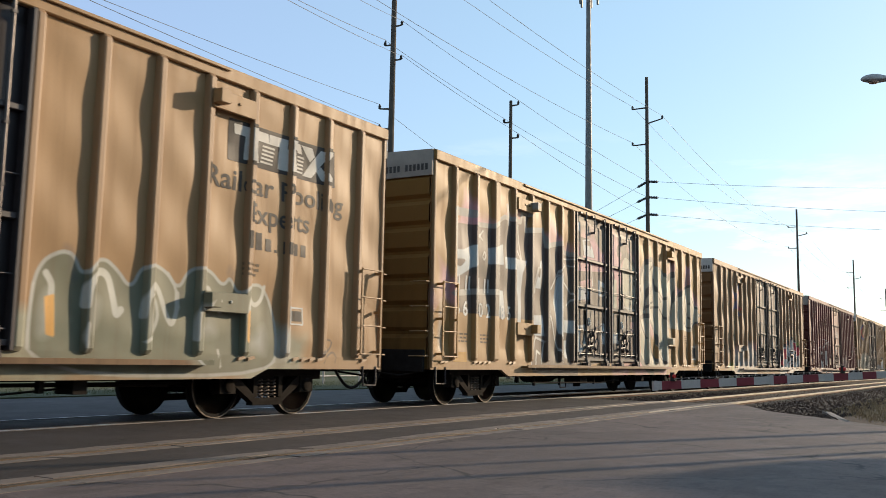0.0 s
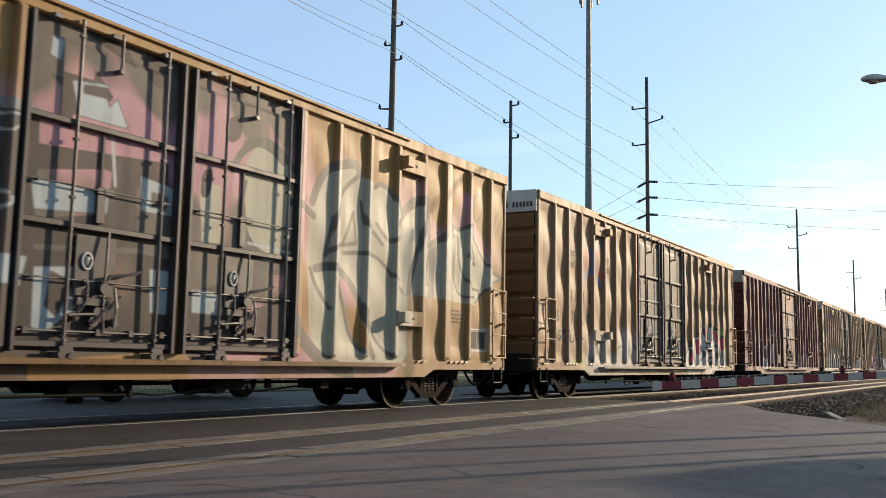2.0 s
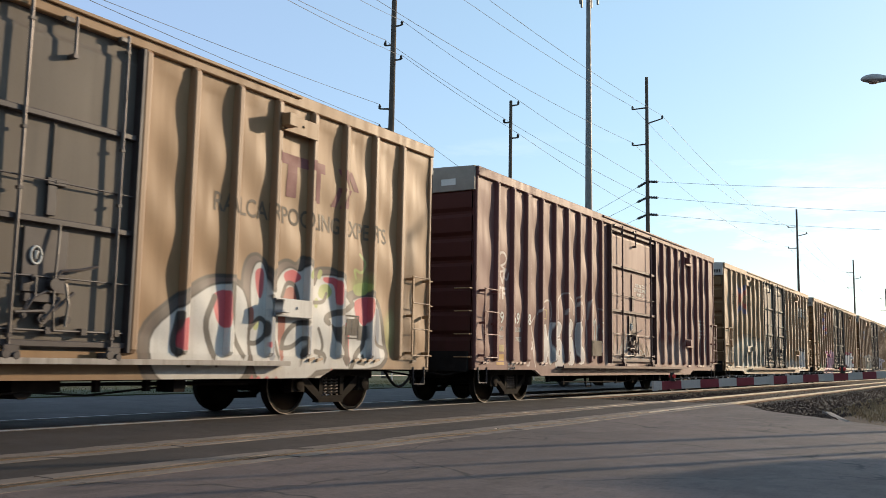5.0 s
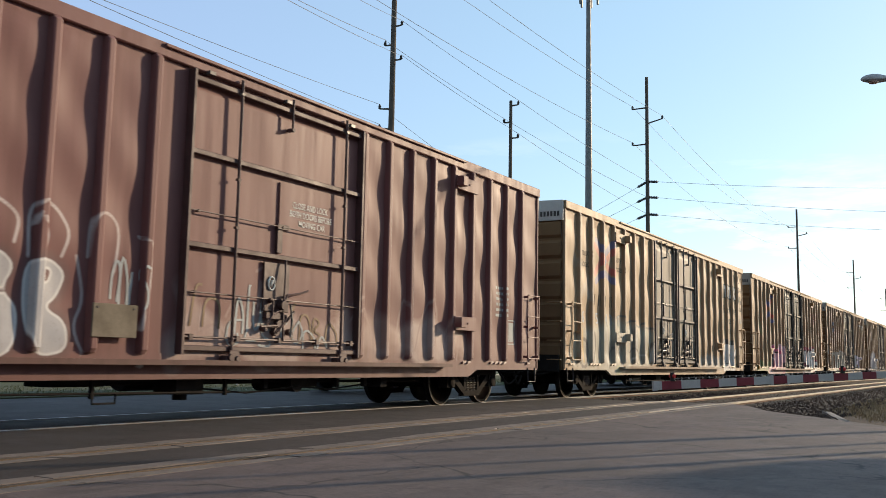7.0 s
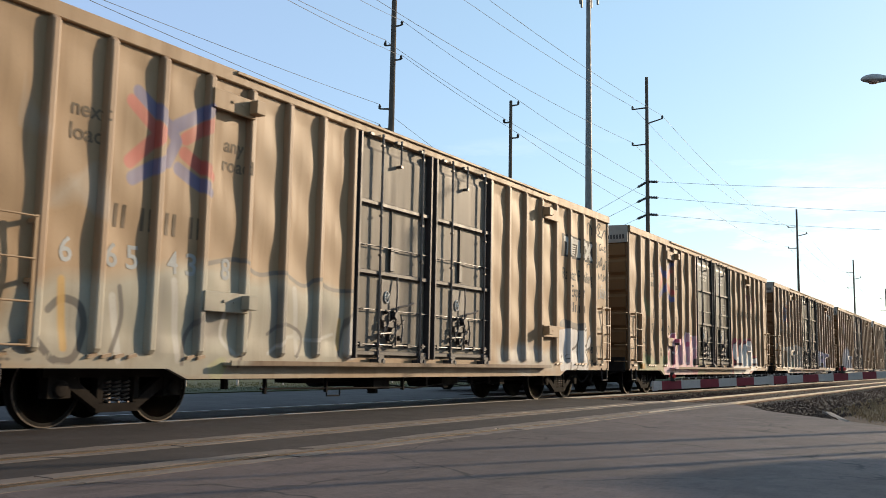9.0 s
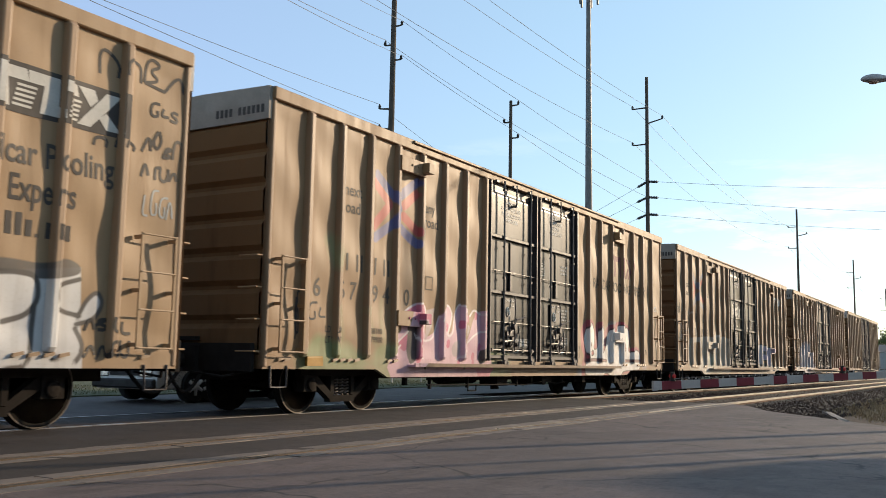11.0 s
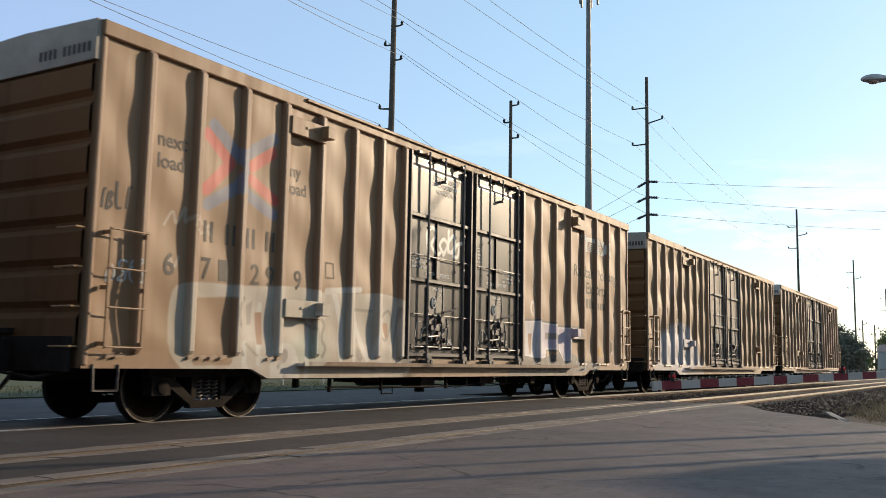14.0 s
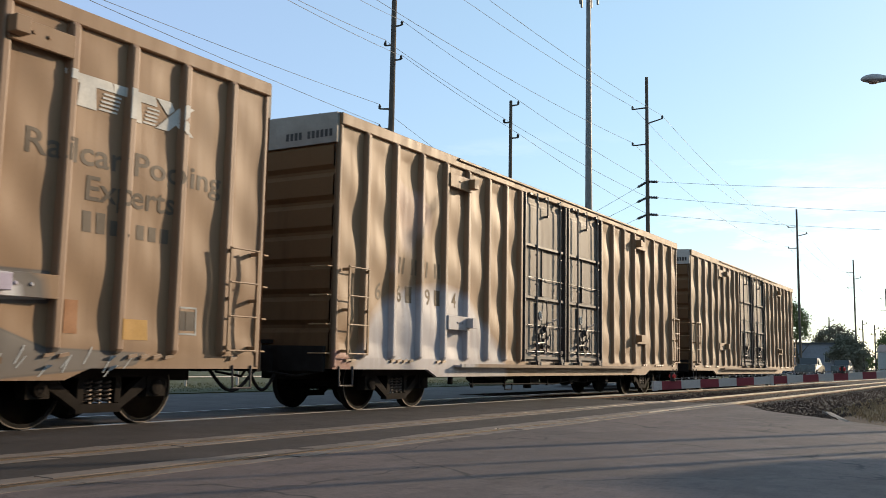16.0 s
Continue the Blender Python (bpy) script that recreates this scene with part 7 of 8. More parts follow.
    grey = union(stroke(0.035, (2.75, 1.76), (2.57, 1.65), (2.57, 1.40), (2.71, 1.31), (2.65, 1.08), (2.76, 0.95)), poly((2.80, 1.66), (2.94, 1.74), (2.93, 1.39), (2.84, 1.38)), blob((3.56, 1.02), (3.75, 1.06), (3.76, 0.83), (3.61, 0.80)), straight(0.03, (3.53, 0.76), (3.79, 0.47)), stroke(0.03, (4.61, 1.79), (4.45, 1.58), (4.67, 1.48), (4.54, 1.23), (4.70, 1.07), (4.58, 0.91)), stroke(0.022, (5.39, 1.75), (5.96, 1.75)), stroke(0.025, (6.17, 1.55), (6.50, 1.84), (6.62, 1.58), (6.42, 1.21), (6.25, 1.34)), blob((5.55, 1.19), (5.78, 0.85), (5.53, 0.85)), straight(0.02, (6.78, 1.86), (6.62, 0.86)), straight(0.02, (2.83, 1.10), (3.20, 0.83)), stroke(0.025, (4.17, 1.45), (4.44, 1.35), (4.39, 0.84)))
    scrawl = union(stroke(0.014, (1.19, 2.64), (1.33, 2.89), (1.39, 2.63), (1.54, 2.98), (1.53, 2.68), (1.64, 2.82)), stroke(0.014, (1.75, 2.84), (1.62, 2.67), (1.87, 2.58), (2.02, 2.78), (2.10, 2.54), (1.78, 2.84)), stroke(0.012, (1.23, 2.05), (1.32, 2.25), (1.37, 2.03), (1.46, 2.24)), stroke(0.012, (12.46, 2.97), (12.59, 3.33), (12.49, 3.12), (12.61, 3.01), (12.45, 2.82), (12.65, 2.71), (12.48, 2.62), (12.65, 2.49)), stroke(0.035, (12.50, 2.01), (12.36, 2.14), (12.44, 2.35), (12.60, 2.31), (12.57, 2.08)))
    tail = union(poly((12.04, 1.86), (12.79, 1.9), (12.82, 1.02), (12.07, 1.07)), poly((12.88, 1.88), (13.9, 1.85), (13.91, 1.24), (13.28, 1.24), (13.22, 1.05), (12.90, 0.99)), poly((13.98, 1.8), (15.35, 1.81), (15.36, 1.53), (14.57, 1.49), (14.56, 0.97), (14.32, 0.97), (14.02, 1.21)))
    base = union(off(tail, 0.05), poly((11.79, 0.92), (12.07, 1.07), (13.29, 1.05), (14.59, 1.26), (15.4, 0.98), (16.86, 0.94), (16.7, 0.78), (14.38, 0.58), (11.22, 0.58), (11.22, 0.75)), poly((11.94, 1.65), (12.04, 1.9), (12.1, 1.5), (12.0, 0.92), (11.86, 0.92)))
    name_tag = union(stroke(0.036, (7.82, 2.89), (7.69, 3.37), (7.93, 3.53), (8.12, 3.40), (7.85, 3.15), (8.12, 2.97), (8.22, 3.03)), stroke(0.034, (8.35, 3.02), (8.18, 3.19), (8.36, 3.35), (8.53, 3.22), (8.35, 3.00)), stroke(0.034, (8.53, 3.08), (8.54, 3.51)), stroke(0.034, (8.57, 3.32), (8.76, 3.47), (8.83, 3.27), (8.67, 3.06), (8.53, 3.11)), stroke(0.036, (9.08, 3.32), (8.86, 3.27), (8.70, 3.01), (8.93, 3.00), (8.97, 3.21)))
    paint = {"g0": pale, "g1": milk, "g8": grey, "g11": scrawl, "g2": red, "g3": blue, "g4": base, "g5": tail, "g7": union(poly((12.27, 1.58), (12.46, 1.59), (12.43, 1.11), (12.34, 1.11)), poly((3.01, 1.57), (3.15, 1.58), (3.18, 1.10), (3.06, 1.10)), blob((6.29, 1.56), (6.51, 1.57), (6.45, 1.21))), "g6": union(poly((13.25, 1.64), (13.92, 1.63), (13.89, 1.49), (13.26, 1.48))), "g9": name_tag, "g10": union(blob((3.73, 1.28), (4.76, 1.48), (4.82, 0.69), (3.97, 0.61)), blob((1.75, 0.82), (2.20, 0.82), (2.21, 0.69), (1.69, 0.69)))}
    fills = [("g0", "faded", (0.30, 0.265, 0.215), (0.34, 0.31, 0.27), WHITE, 0), ("g10", "haze", (0.27, 0.30, 0.24), (0.25, 0.28, 0.22), WHITE, 0), ("g1", "faded", (0.43, 0.41, 0.38), (0.38, 0.36, 0.33), WHITE, 0), ("g8", "faded", (0.12, 0.105, 0.092), (0.15, 0.13, 0.115), BLACK, 0), ("g11", "faded", (0.36, 0.32, 0.27), (0.32, 0.28, 0.23), WHITE, 0), ("g2", "faded", (0.40, 0.025, 0.02), (0.38, 0.035, 0.03), PINK, 0), ("g3", "faded", (0.085, 0.105, 0.17), (0.10, 0.12, 0.18), ICE, 0),
             ("g4", "fill", (0.088, 0.080, 0.075), (0.072, 0.066, 0.063), (0.05, 0.046, 0.044), 0.02), ("g5", "fill", (0.44, 0.42, 0.44), (0.36, 0.31, 0.40), (0.5, 0.49, 0.5), 0.03), ("g6", "fill", (0.12, 0.11, 0.105), (0.15, 0.135, 0.125), BLACK, 0), ("g7", "fill", (0.22, 0.095, 0.04), (0.20, 0.085, 0.035), BLACK, 0)]
    door_ink = [("g9", "fill", (0.62, 0.60, 0.55), (0.56, 0.54, 0.50), WHITE, 0)]
    hatch = [(12.0 + 0.2 * k + 0.11 * (k % 3), 0.64 + 0.05 * (k % 4), 0.022, 0.14 + 0.07 * (k % 2), 0.12) for k in range(23)] + [(13.4 + 0.17 * k, 1.02, 0.018, 0.12 + 0.04 * (k % 3), 0.08) for k in range(6)]
    marks = [(bars, (hatch, "ink_pale")), (plate, (4.62, 2.22, 0.24, 0.27, None, "ink_old")), (tag, (0.25, 0.8, 1.8, 2.1, 7, 0.016, 4, "ink_pale")), (tag, (0.1, 0.6, 2.7, 3.1, 8, 0.018, 24, "ink_dark")), (next_load, (2.5, 3.75, "ink_grey")), (mark_blocks, (1.9, 2.5, "ink_grey")), (number, ("6 71 29 9", 1.2, 1.98, 0.33, "ink_grey")), (old_logo, (15.3, 3.85, 2.3, 0.50, "ink_logo", "ink_tan", False)), (slogan, (14.95, 3.2, 3.1, "ink_old")), (plate, (17.32, 1.19, 0.4, 0.38, "ink_grey", "ink_pale")), (plate, (16.4, 1.1, 0.48, 0.26, "ink_yellow")), (plate, (15.62, 1.15, 0.2, 0.4, "ink_orange")),
             (door_words, ([("CLOSE AND LOCK", 7.9, 4.46, 0.085, 0.9), ("BOTH DOORS BEFORE", 7.9, 4.33, 0.085, 0.95), ("MOVING CAR", 8.05, 4.20, 0.085, 0.65)],)), (small_print, (10.9, 2.9, 0.5, 4, "ink_pale", 0.08, DOOR_FLAT)), (small_print, (7.2, 2.9, 0.5, 4, "ink_pale", 0.08, DOOR_FLAT)), (door_words, ([("CLOSE THIS DOOR FIRST", 7.66, 2.55, 0.065, 0.92), ("OPEN CLOSE", 7.86, 2.26, 0.055, 0.42), ("ASD", 8.1, 2.15, 0.055, 0.18), ("SEAL", 8.42, 1.24, 0.10, 0.32), ("CLOSE THIS DOOR FIRST", 10.16, 2.55, 0.065, 0.92), ("OPEN CLOSE", 10.34, 2.26, 0.055, 0.40), ("ASD", 10.58, 2.15, 0.055, 0.18), ("SEAL", 10.86, 1.28, 0.10, 0.30)],)), (tag, (7.2, 8.2, 1.3, 1.6, 7, 0.012, 41, "ink_pale", DOOR_FLAT)), (tag, (9.7, 10.5, 1.25, 1.6, 6, 0.012, 42, "ink_pale", DOOR_FLAT)), (small_print, (10.0, 1.15, 0.6, 1, "ink_white", 0.09, DOOR_FLAT)), (stencil, (9.52, 3.0, 0.42, 0.30)), (end_mark, ())]
    cars.append(("tan boxcar with glossy black doors and pale graffiti", WIDE_STYLE, mats_for("g", (0.205, 0.112, 0.050), fills, door_fills=door_ink), paint, marks))
    # bluish foot
    foot = blob((0.14, 0.31), (0.79, 1.26), (0.97, 1.66), (1.65, 2.18), (3.38, 2.47), (4.57, 2.31), (5.33, 1.64), (6.14, 1.15), (6.52, 0.18))
    frost = union(straight(0.05, (1.25, 1.67), (1.35, 0.88)), straight(0.06, (2.17, 2.14), (2.26, 0.89)), straight(0.05, (3.14, 2.21), (3.23, 0.79)), straight(0.06, (4.78, 1.73), (4.93, 0.80)), stroke(0.02, (1.14, 0.88), (1.66, 1.19), (2.23, 0.78), (3.01, 1.00), (3.88, 0.79), (4.56, 1.14)), stroke(0.018, (1.64, 1.49), (1.82, 1.70), (2.10, 1.56)), blob((3.61, 2.24), (4.17, 2.38), (4.11, 2.05), (3.73, 1.97)))
    paint = {"g0": foot, "g1": frost, "g2": union(slab(1.9, 3.2, 2.9, 4.2, 0.3, 2)), "g3": slab(7.2, 11.7, 0.8, 1.2, 0.1, 2), "g4": poly((0.0, 0.6), (0.0, 1.05), (0.45, 1.05), (0.5, 0.6))}
    fills = [("g0", "haze", (0.33, 0.325, 0.355), (0.38, 0.375, 0.41), WHITE, 0), ("g1", "haze", (0.46, 0.46, 0.50), (0.42, 0.42, 0.47), WHITE, 0), ("g2", "haze", (0.33, 0.20, 0.15), (0.30, 0.20, 0.16), PINK, 0), ("g3", "haze", (0.30, 0.16, 0.13), (0.34, 0.30, 0.27), PINK, 0), ("g4", "faded", (0.22, 0.07, 0.06), (0.2, 0.06, 0.05), PINK, 0)]
    marks = [(mark_blocks, (1.9, 2.5, "ink_faint")), (number, ("6 61 91 4", 1.2, 1.98, 0.33, "ink_faint")), (end_mark, ())]
    cars.append(("tan boxcar with bluish white graffiti near its leading end", WIDE_STYLE, mats_for("h", (0.215, 0.121, 0.052), fills, door_base=(0.112, 0.094, 0.078)), paint, marks))
    cars.append(("plain tan boxcar at the end of the train", WIDE_STYLE, mats_for("i", (0.228, 0.140, 0.071), door_base=(0.112, 0.094, 0.078)), {}, [(end_mark, ())]))
    for i, (text, style, mats, paint, marks) in enumerate(cars):
        TRAIN.append(boxcar(i, text, style, paint, mats, marks))


make_cars()

# ---------- crossing gate ----------


def crossing_gate():
    tip, away = Vector((-4.39, 13.40, 0.60)), Vector((-1.91, 18.22, 0.80))
    way = (away - tip).normalized()
    gate = holder("crossing_gate", "lowered red and white striped crossing gate arm", "crossing gate")
    side = Vector((0, 0, 1)).cross(way).normalized()
    up = way.cross(side)
    def slat(bm, a, b, h, w):
        v = [bm.verts.new(tip + way * t + side * s * w + up * u * h) for t in (a, b) for s, u in ((-1, -1), (1, -1), (1, 1), (-1, 1))]
        for f in ((0, 1, 2, 3), (7, 6, 5, 4), (0, 4, 5, 1), (1, 5, 6, 2), (2, 6, 7, 3), (3, 7, 4, 0)):
            bm.faces.new([v[i] for i in f])
    t, k = 0.0, 0
    while t < 8.6:
        l = 0.12 if k == 0 else 0.405
        bm = bmesh.new()
        slat(bm, t, t + l - 0.001, 0.062, 0.014)
        part("stripe", bm, "gate_red" if k % 2 else "gate_white", gate, "red stripe" if k % 2 else "white stripe")
        t, k = t + l, k + 1
    bm = bmesh.new()
    slat(bm, -0.05, 0.03, 0.07, 0.02)
    part("end_cap", bm, "gate_white", gate)
    for t in (2.55, 2.95):
        bm = bmesh.new()
        slat(bm, t, t + 0.06, 0.085, 0.022)
        part("splice_clamp", bm, "gate_white", gate)
    for t in (0.36, 4.45, 7.9):
        c = tip + way * t + up * 0.13
        bm = bmesh.new()
        tube(bm, c - up * 0.065, c + up * 0.055, 0.036, 0.03, 12)
        tube(bm, c - up * 0.075, c - up * 0.06, 0.05, seg=10)
        lamp = part("gate_lamp", bm, "steel_dark", gate, "small red gate lamp")
        for s in (-1, 1):
            bm = bmesh.new()
            tube(bm, c + side * 0.03 * s, c + side * 0.05 * s, 0.034, 0.026, 14)
            part("lens", bm, "red_light", lamp, "red lens")
    bm = bmesh.new()
    path(bm, [tip + way * (0.4 + 0.4 * j) + up * (0.085 + 0.012 * (j % 2)) for j in range(20)], 0.008, 5)
    part("lamp_cable", bm, "steel_dark", gate)
    bm = bmesh.new()
    for j in range(52):
        c = tip + way * (0.55 + 0.15 * j) + up * 0.09
        tube(bm, c - up * 0.015, c + up * 0.012, 0.012, seg=6)
    tagged(part("cable_clip", bm, "gate_white", gate), kind="stuff")
    # mast at the road's edge
    m = tip + way * 8.75
    bm = bmesh.new()
    tube(bm, (m.x, m.y, -0.3), (m.x, m.y, 1.3), 0.06, seg=14)
    part("mast", bm, "pole_steel", gate)
    bm = bmesh.new()
    box(bm, m.x - 0.2, m.x + 0.2, m.y - 0.25, m.y + 0.25, 0.5, 1.2)
    part("gear_box", bm, "pole_steel", gate, bevel=0.02)
    bm = bmesh.new()
    box(bm, m.x - 0.35, m.x + 0.35, m.y - 0.35, m.y + 0.35, -0.32, -0.1)
    part("footing", bm, "concrete", gate, bevel=0.02)


crossing_gate()

# ---------- poles and wires ----------


def pole(at, h, r, arms, label, steel=False):
    p = holder("utility_pole", label, "utility pole", (at[0], at[1], -0.3), "utility poles")
    bm = bmesh.new()
    tube(bm, (0, 0, 0), (0, 0, h + 0.1), r * 1.2, r * 0.78, 14)
    part("pole", bm, "pole_wood", p)
    for dx, dy, z, rise in arms:
        bm = bmesh.new()
        e = Vector((dx, dy, z + 0.1 + rise))
        tube(bm, (0, 0, z + 0.1), e, 0.055, 0.04, 8)
        arm = part("arm", bm, "pole_wood", p, "short side arm")
        bm = bmesh.new()
        lathe(bm, [(0.0, 0.05), (0.05, 0.09), (0.09, 0.05), (0.14, 0.085), (0.18, 0.05), (0.24, 0.03)], e, 10, "z")
        part("insulator", bm, "insulator", arm)
    return p


RX, RY = 0.856, 0.517        # across the line of sight


def wire(a, b, sag, r=0.011, steps=14):
    a, b = Vector(a), Vector(b)
    bm = bmesh.new()
    path(bm, [a.lerp(b, k / steps) - Vector((0, 0, sag * 4 * (k / steps) * (1 - k / steps))) for k in range(steps + 1)], r, 5)
    thing("overhead_wire", bm, "wire", "thin grey overhead wire hung between poles", "wire", "overhead wires")


def across(d):
    return (d * RX, d * RY)


P1, P2 = (-26.3, 38.2), (-23.4, 46.0)
pole(P1, 22.0, 0.165, [(*across(0.42), 18.35, 0.1), (*across(-0.42), 17.37, -0.05), (*across(0.42), 16.55, 0.05), (*across(-0.62), 13.95, 0.0), (*across(-0.6), 12.9, 0.0), (*across(-0.45), 11.7, 0.0)], "tall dark wooden utility pole with side brackets")
pole(P2, 16.0, 0.115, [(*across(0.42), 15.7, 0.08), (*across(-0.38), 14.73, -0.03), (*across(0.42), 13.8, 0.05)], "shorter dark wooden utility pole with three brackets")
LINE = ((-19.6, 58.6, 20.35), (-19.8, 113.0, 19.6), (-20.0, 163.0, 18.8), (-20.3, 215.0, 18.0))
for k, (x, y, h) in enumerate(LINE):
    arms = [(-1.0, 0, h - 2.1, 0.0), (1.05, 0, h - 3.2, 0.22), (-1.0, 0, h - 4.6, 0.0)]
    pole((x, y), h, 0.135, arms, "tall wooden transmission pole with three arms")
TIPS = ((-1.0, -2.1), (1.05, -2.98), (-1.0, -4.6))
for (x0, y0, h0), (x1, y1, h1) in zip(LINE, LINE[1:]):
    for dx, dz in TIPS:
        wire((x0 + dx, y0, h0 + dz), (x1 + dx, y1, h1 + dz), 1.5)
for dx, dz in TIPS:
    wire((LINE[0][0] + dx, LINE[0][1], LINE[0][2] + dz), (LINE[0][0] + dx + 0.3, 4.0, 20.6 + dz), 0.9)
    wire((LINE[3][0] + dx, LINE[3][1], LINE[3][2] + dz), (LINE[3][0] + dx - 0.3, 268.0, 17.4 + dz), 1.4)


def strain(at, way):
    """A row of dark discs at a dead end."""
    bm = bmesh.new()
    at, way = Vector(at), Vector(way).normalized()
    for k in range(5):
        tube(bm, at + way * (0.15 + 0.13 * k), at + way * (0.24 + 0.13 * k), 0.10, 0.06, 10)
    tube(bm, at, at + way * 0.85, 0.025, seg=6)
    thing("strain_insulator", bm, "insulator", "dark disc insulator string on the wooden pole", "insulator", "strain insulators")
    return at + way * 0.85


for k, z in enumerate((13.0, 11.95, 10.8)):
    base = (LINE[0][0], LINE[0][1], z)
    r_end = ((-1.3, 79.6, 14.8), (-1.4, 79.8, 12.8), (-1.45, 80.0, 11.4))[k]
    l_end = ((-25.5, 54.1, 8.6), (-25.2, 54.3, 8.3), (-24.6, 54.7, 7.9))[k]
    s = strain(base, Vector(r_end) - Vector(base))
    wire(s, r_end, 0.25)
    s = strain(base, Vector(l_end) - Vector(base))
    wire(s, l_end, 0.05)
    tipz = (15.85, 14.75, 13.9)[k]
    d = (0.42, -0.38, 0.42)[k]
    wire((P2[0] + d * RX, P2[1] + d * RY, tipz), base, 0.15)
    d1, z1 = ((0.42, 18.5), (-0.42, 17.4), (0.42, 16.65))[k]
    wire((P1[0] + d1 * RX, P1[1] + d1 * RY, z1), (P2[0] + d * RX, P2[1] + d * RY, tipz), 0.08)
for a, b in (((-26.85, 37.9, 14.0), (-22.2, 13.4, 11.26)), ((-26.85, 37.9, 12.95), (-22.57, 13.1, 11.44)), ((-26.6, 38.0, 17.4), (-17.4, 16.2, 11.43)), ((-25.95, 38.3, 16.6), (-17.05, 16.5, 11.15)), ((-25.95, 38.3, 18.5), (-15.8, 17.2, 11.5))):
    wire(a, b, 0.10)
wire((-26.3, 38.2, 13.4), (-24.2, 46.0, 10.4), 0.05)


def mast_antenna():
    m = holder("antenna_mast", "tall grey steel antenna mast", "antenna mast", (-29.6, 73.0, 0.0))
    bm = bmesh.new()
    tube(bm, (0, 0, 0), (0, 0, 33.2), 0.40, 0.19, 18)
    part("mast", bm, "pole_steel", m)
    for k, a in enumerate((20, 95, 160, 230, 300)):
        c, s = math.cos(radians(a)), math.sin(radians(a))
        bm = bmesh.new()
        tube(bm, (0, 0, 32.9), (c * 0.8, s * 0.8, 32.9), 0.03)
        box(bm, c * 0.8 - 0.08, c * 0.8 + 0.08, s * 0.8 - 0.08, s * 0.8 + 0.08, 32.2, 33.7)
        part("antenna", bm, "pole_steel", m, "panel antenna")


mast_antenna()


def street_lamp():
    hd = Vector((-2.93, 31.10, 9.96))
    lamp = holder("street_lamp", "grey street lamp with an oval head on a long arm", "street lamp")
    d = Vector((RX, RY, 0.03)).normalized()
    s = Vector((0, 0, 1)).cross(d).normalized()
    up = d.cross(s)
    prof = [(-0.52, 0.02), (-0.47, 0.09), (-0.36, 0.15), (-0.18, 0.195), (0.02, 0.19), (0.22, 0.145), (0.38, 0.10), (0.52, 0.07)]
    bm = bmesh.new()
    rings = []
    for o, r in prof:
        rings.append([bm.verts.new(hd + d * o + s * (math.cos(k * math.tau / 16) * r) + up * (math.sin(k * math.tau / 16) * r * (0.85 if k < 8 else 0.6))) for k in range(16)])
    for a, b in zip(rings, rings[1:]):
        for k in range(16):
            bm.faces.new((a[k], a[(k + 1) % 16], b[(k + 1) % 16], b[k]))
    bm.faces.new(rings[0])
    bm.faces.new(rings[-1])
    head = part("head", bm, "lamp_grey", lamp, smooth=True)
    bm = bmesh.new()
    lathe(bm, [(0.0, 0.15), (-0.045, 0.13), (-0.06, 0.05)], hd - d * 0.12 - up * 0.085, 16, "z")
    part("lens", bm, "lamp_glass", head, "reddish lamp lens", smooth=True)
    foot = hd + Vector((RX, RY, 0)) * 3.4
    bm = bmesh.new()
    path(bm, [hd + d * 0.45, hd + d * 1.5 + up * 0.05, hd + d * 2.6 - up * 0.1, Vector((foot.x, foot.y, 9.4))], 0.035, 8)
    part("arm", bm, "pole_steel", lamp)
    bm = bmesh.new()
    tube(bm, (foot.x, foot.y, -0.3), (foot.x, foot.y, 9.7), 0.06, 0.045, 14)
    part("pole", bm, "pole_steel", lamp)


street_lamp()
# posts out of view, added to throw the shadow streaks across the road
for x, y, h, r in ((4.3, 26.5, 9.0, 0.12), (2.9, 19.4, 6.2, 0.085), (3.4, 22.0, 7.0, 0.06)):
    p = holder("shadow_post", "unseen post that casts a shadow streak on the road", "post", (x, y, -0.3), "roadside posts")
    bm = bmesh.new()
    tube(bm, (0, 0, 0), (0, 0, h), r, r * 0.8, 10)
    part("post", bm, "pole_wood", p)

# ---------- trees ----------


def leaf_material(name, a, b):
    n = Nodes(name)
    info = n.nt.nodes.new("ShaderNodeNewGeometry")
    col = n.mix(info.outputs["Random Per Island"], a, b)
    n.done(col, 0.9, 0.0, 0.06)
    MATS[name] = n.mat


# leaf_dark is greyed and lightened: aerial haze put into the colour
leaf_material("leaf_dark", (0.12, 0.115, 0.085), (0.16, 0.15, 0.115))
leaf_material("leaf_light", (0.07, 0.10, 0.03), (0.13, 0.13, 0.06))
leaf_material("leaf_brown", (0.15, 0.12, 0.09), (0.13, 0.125, 0.085))


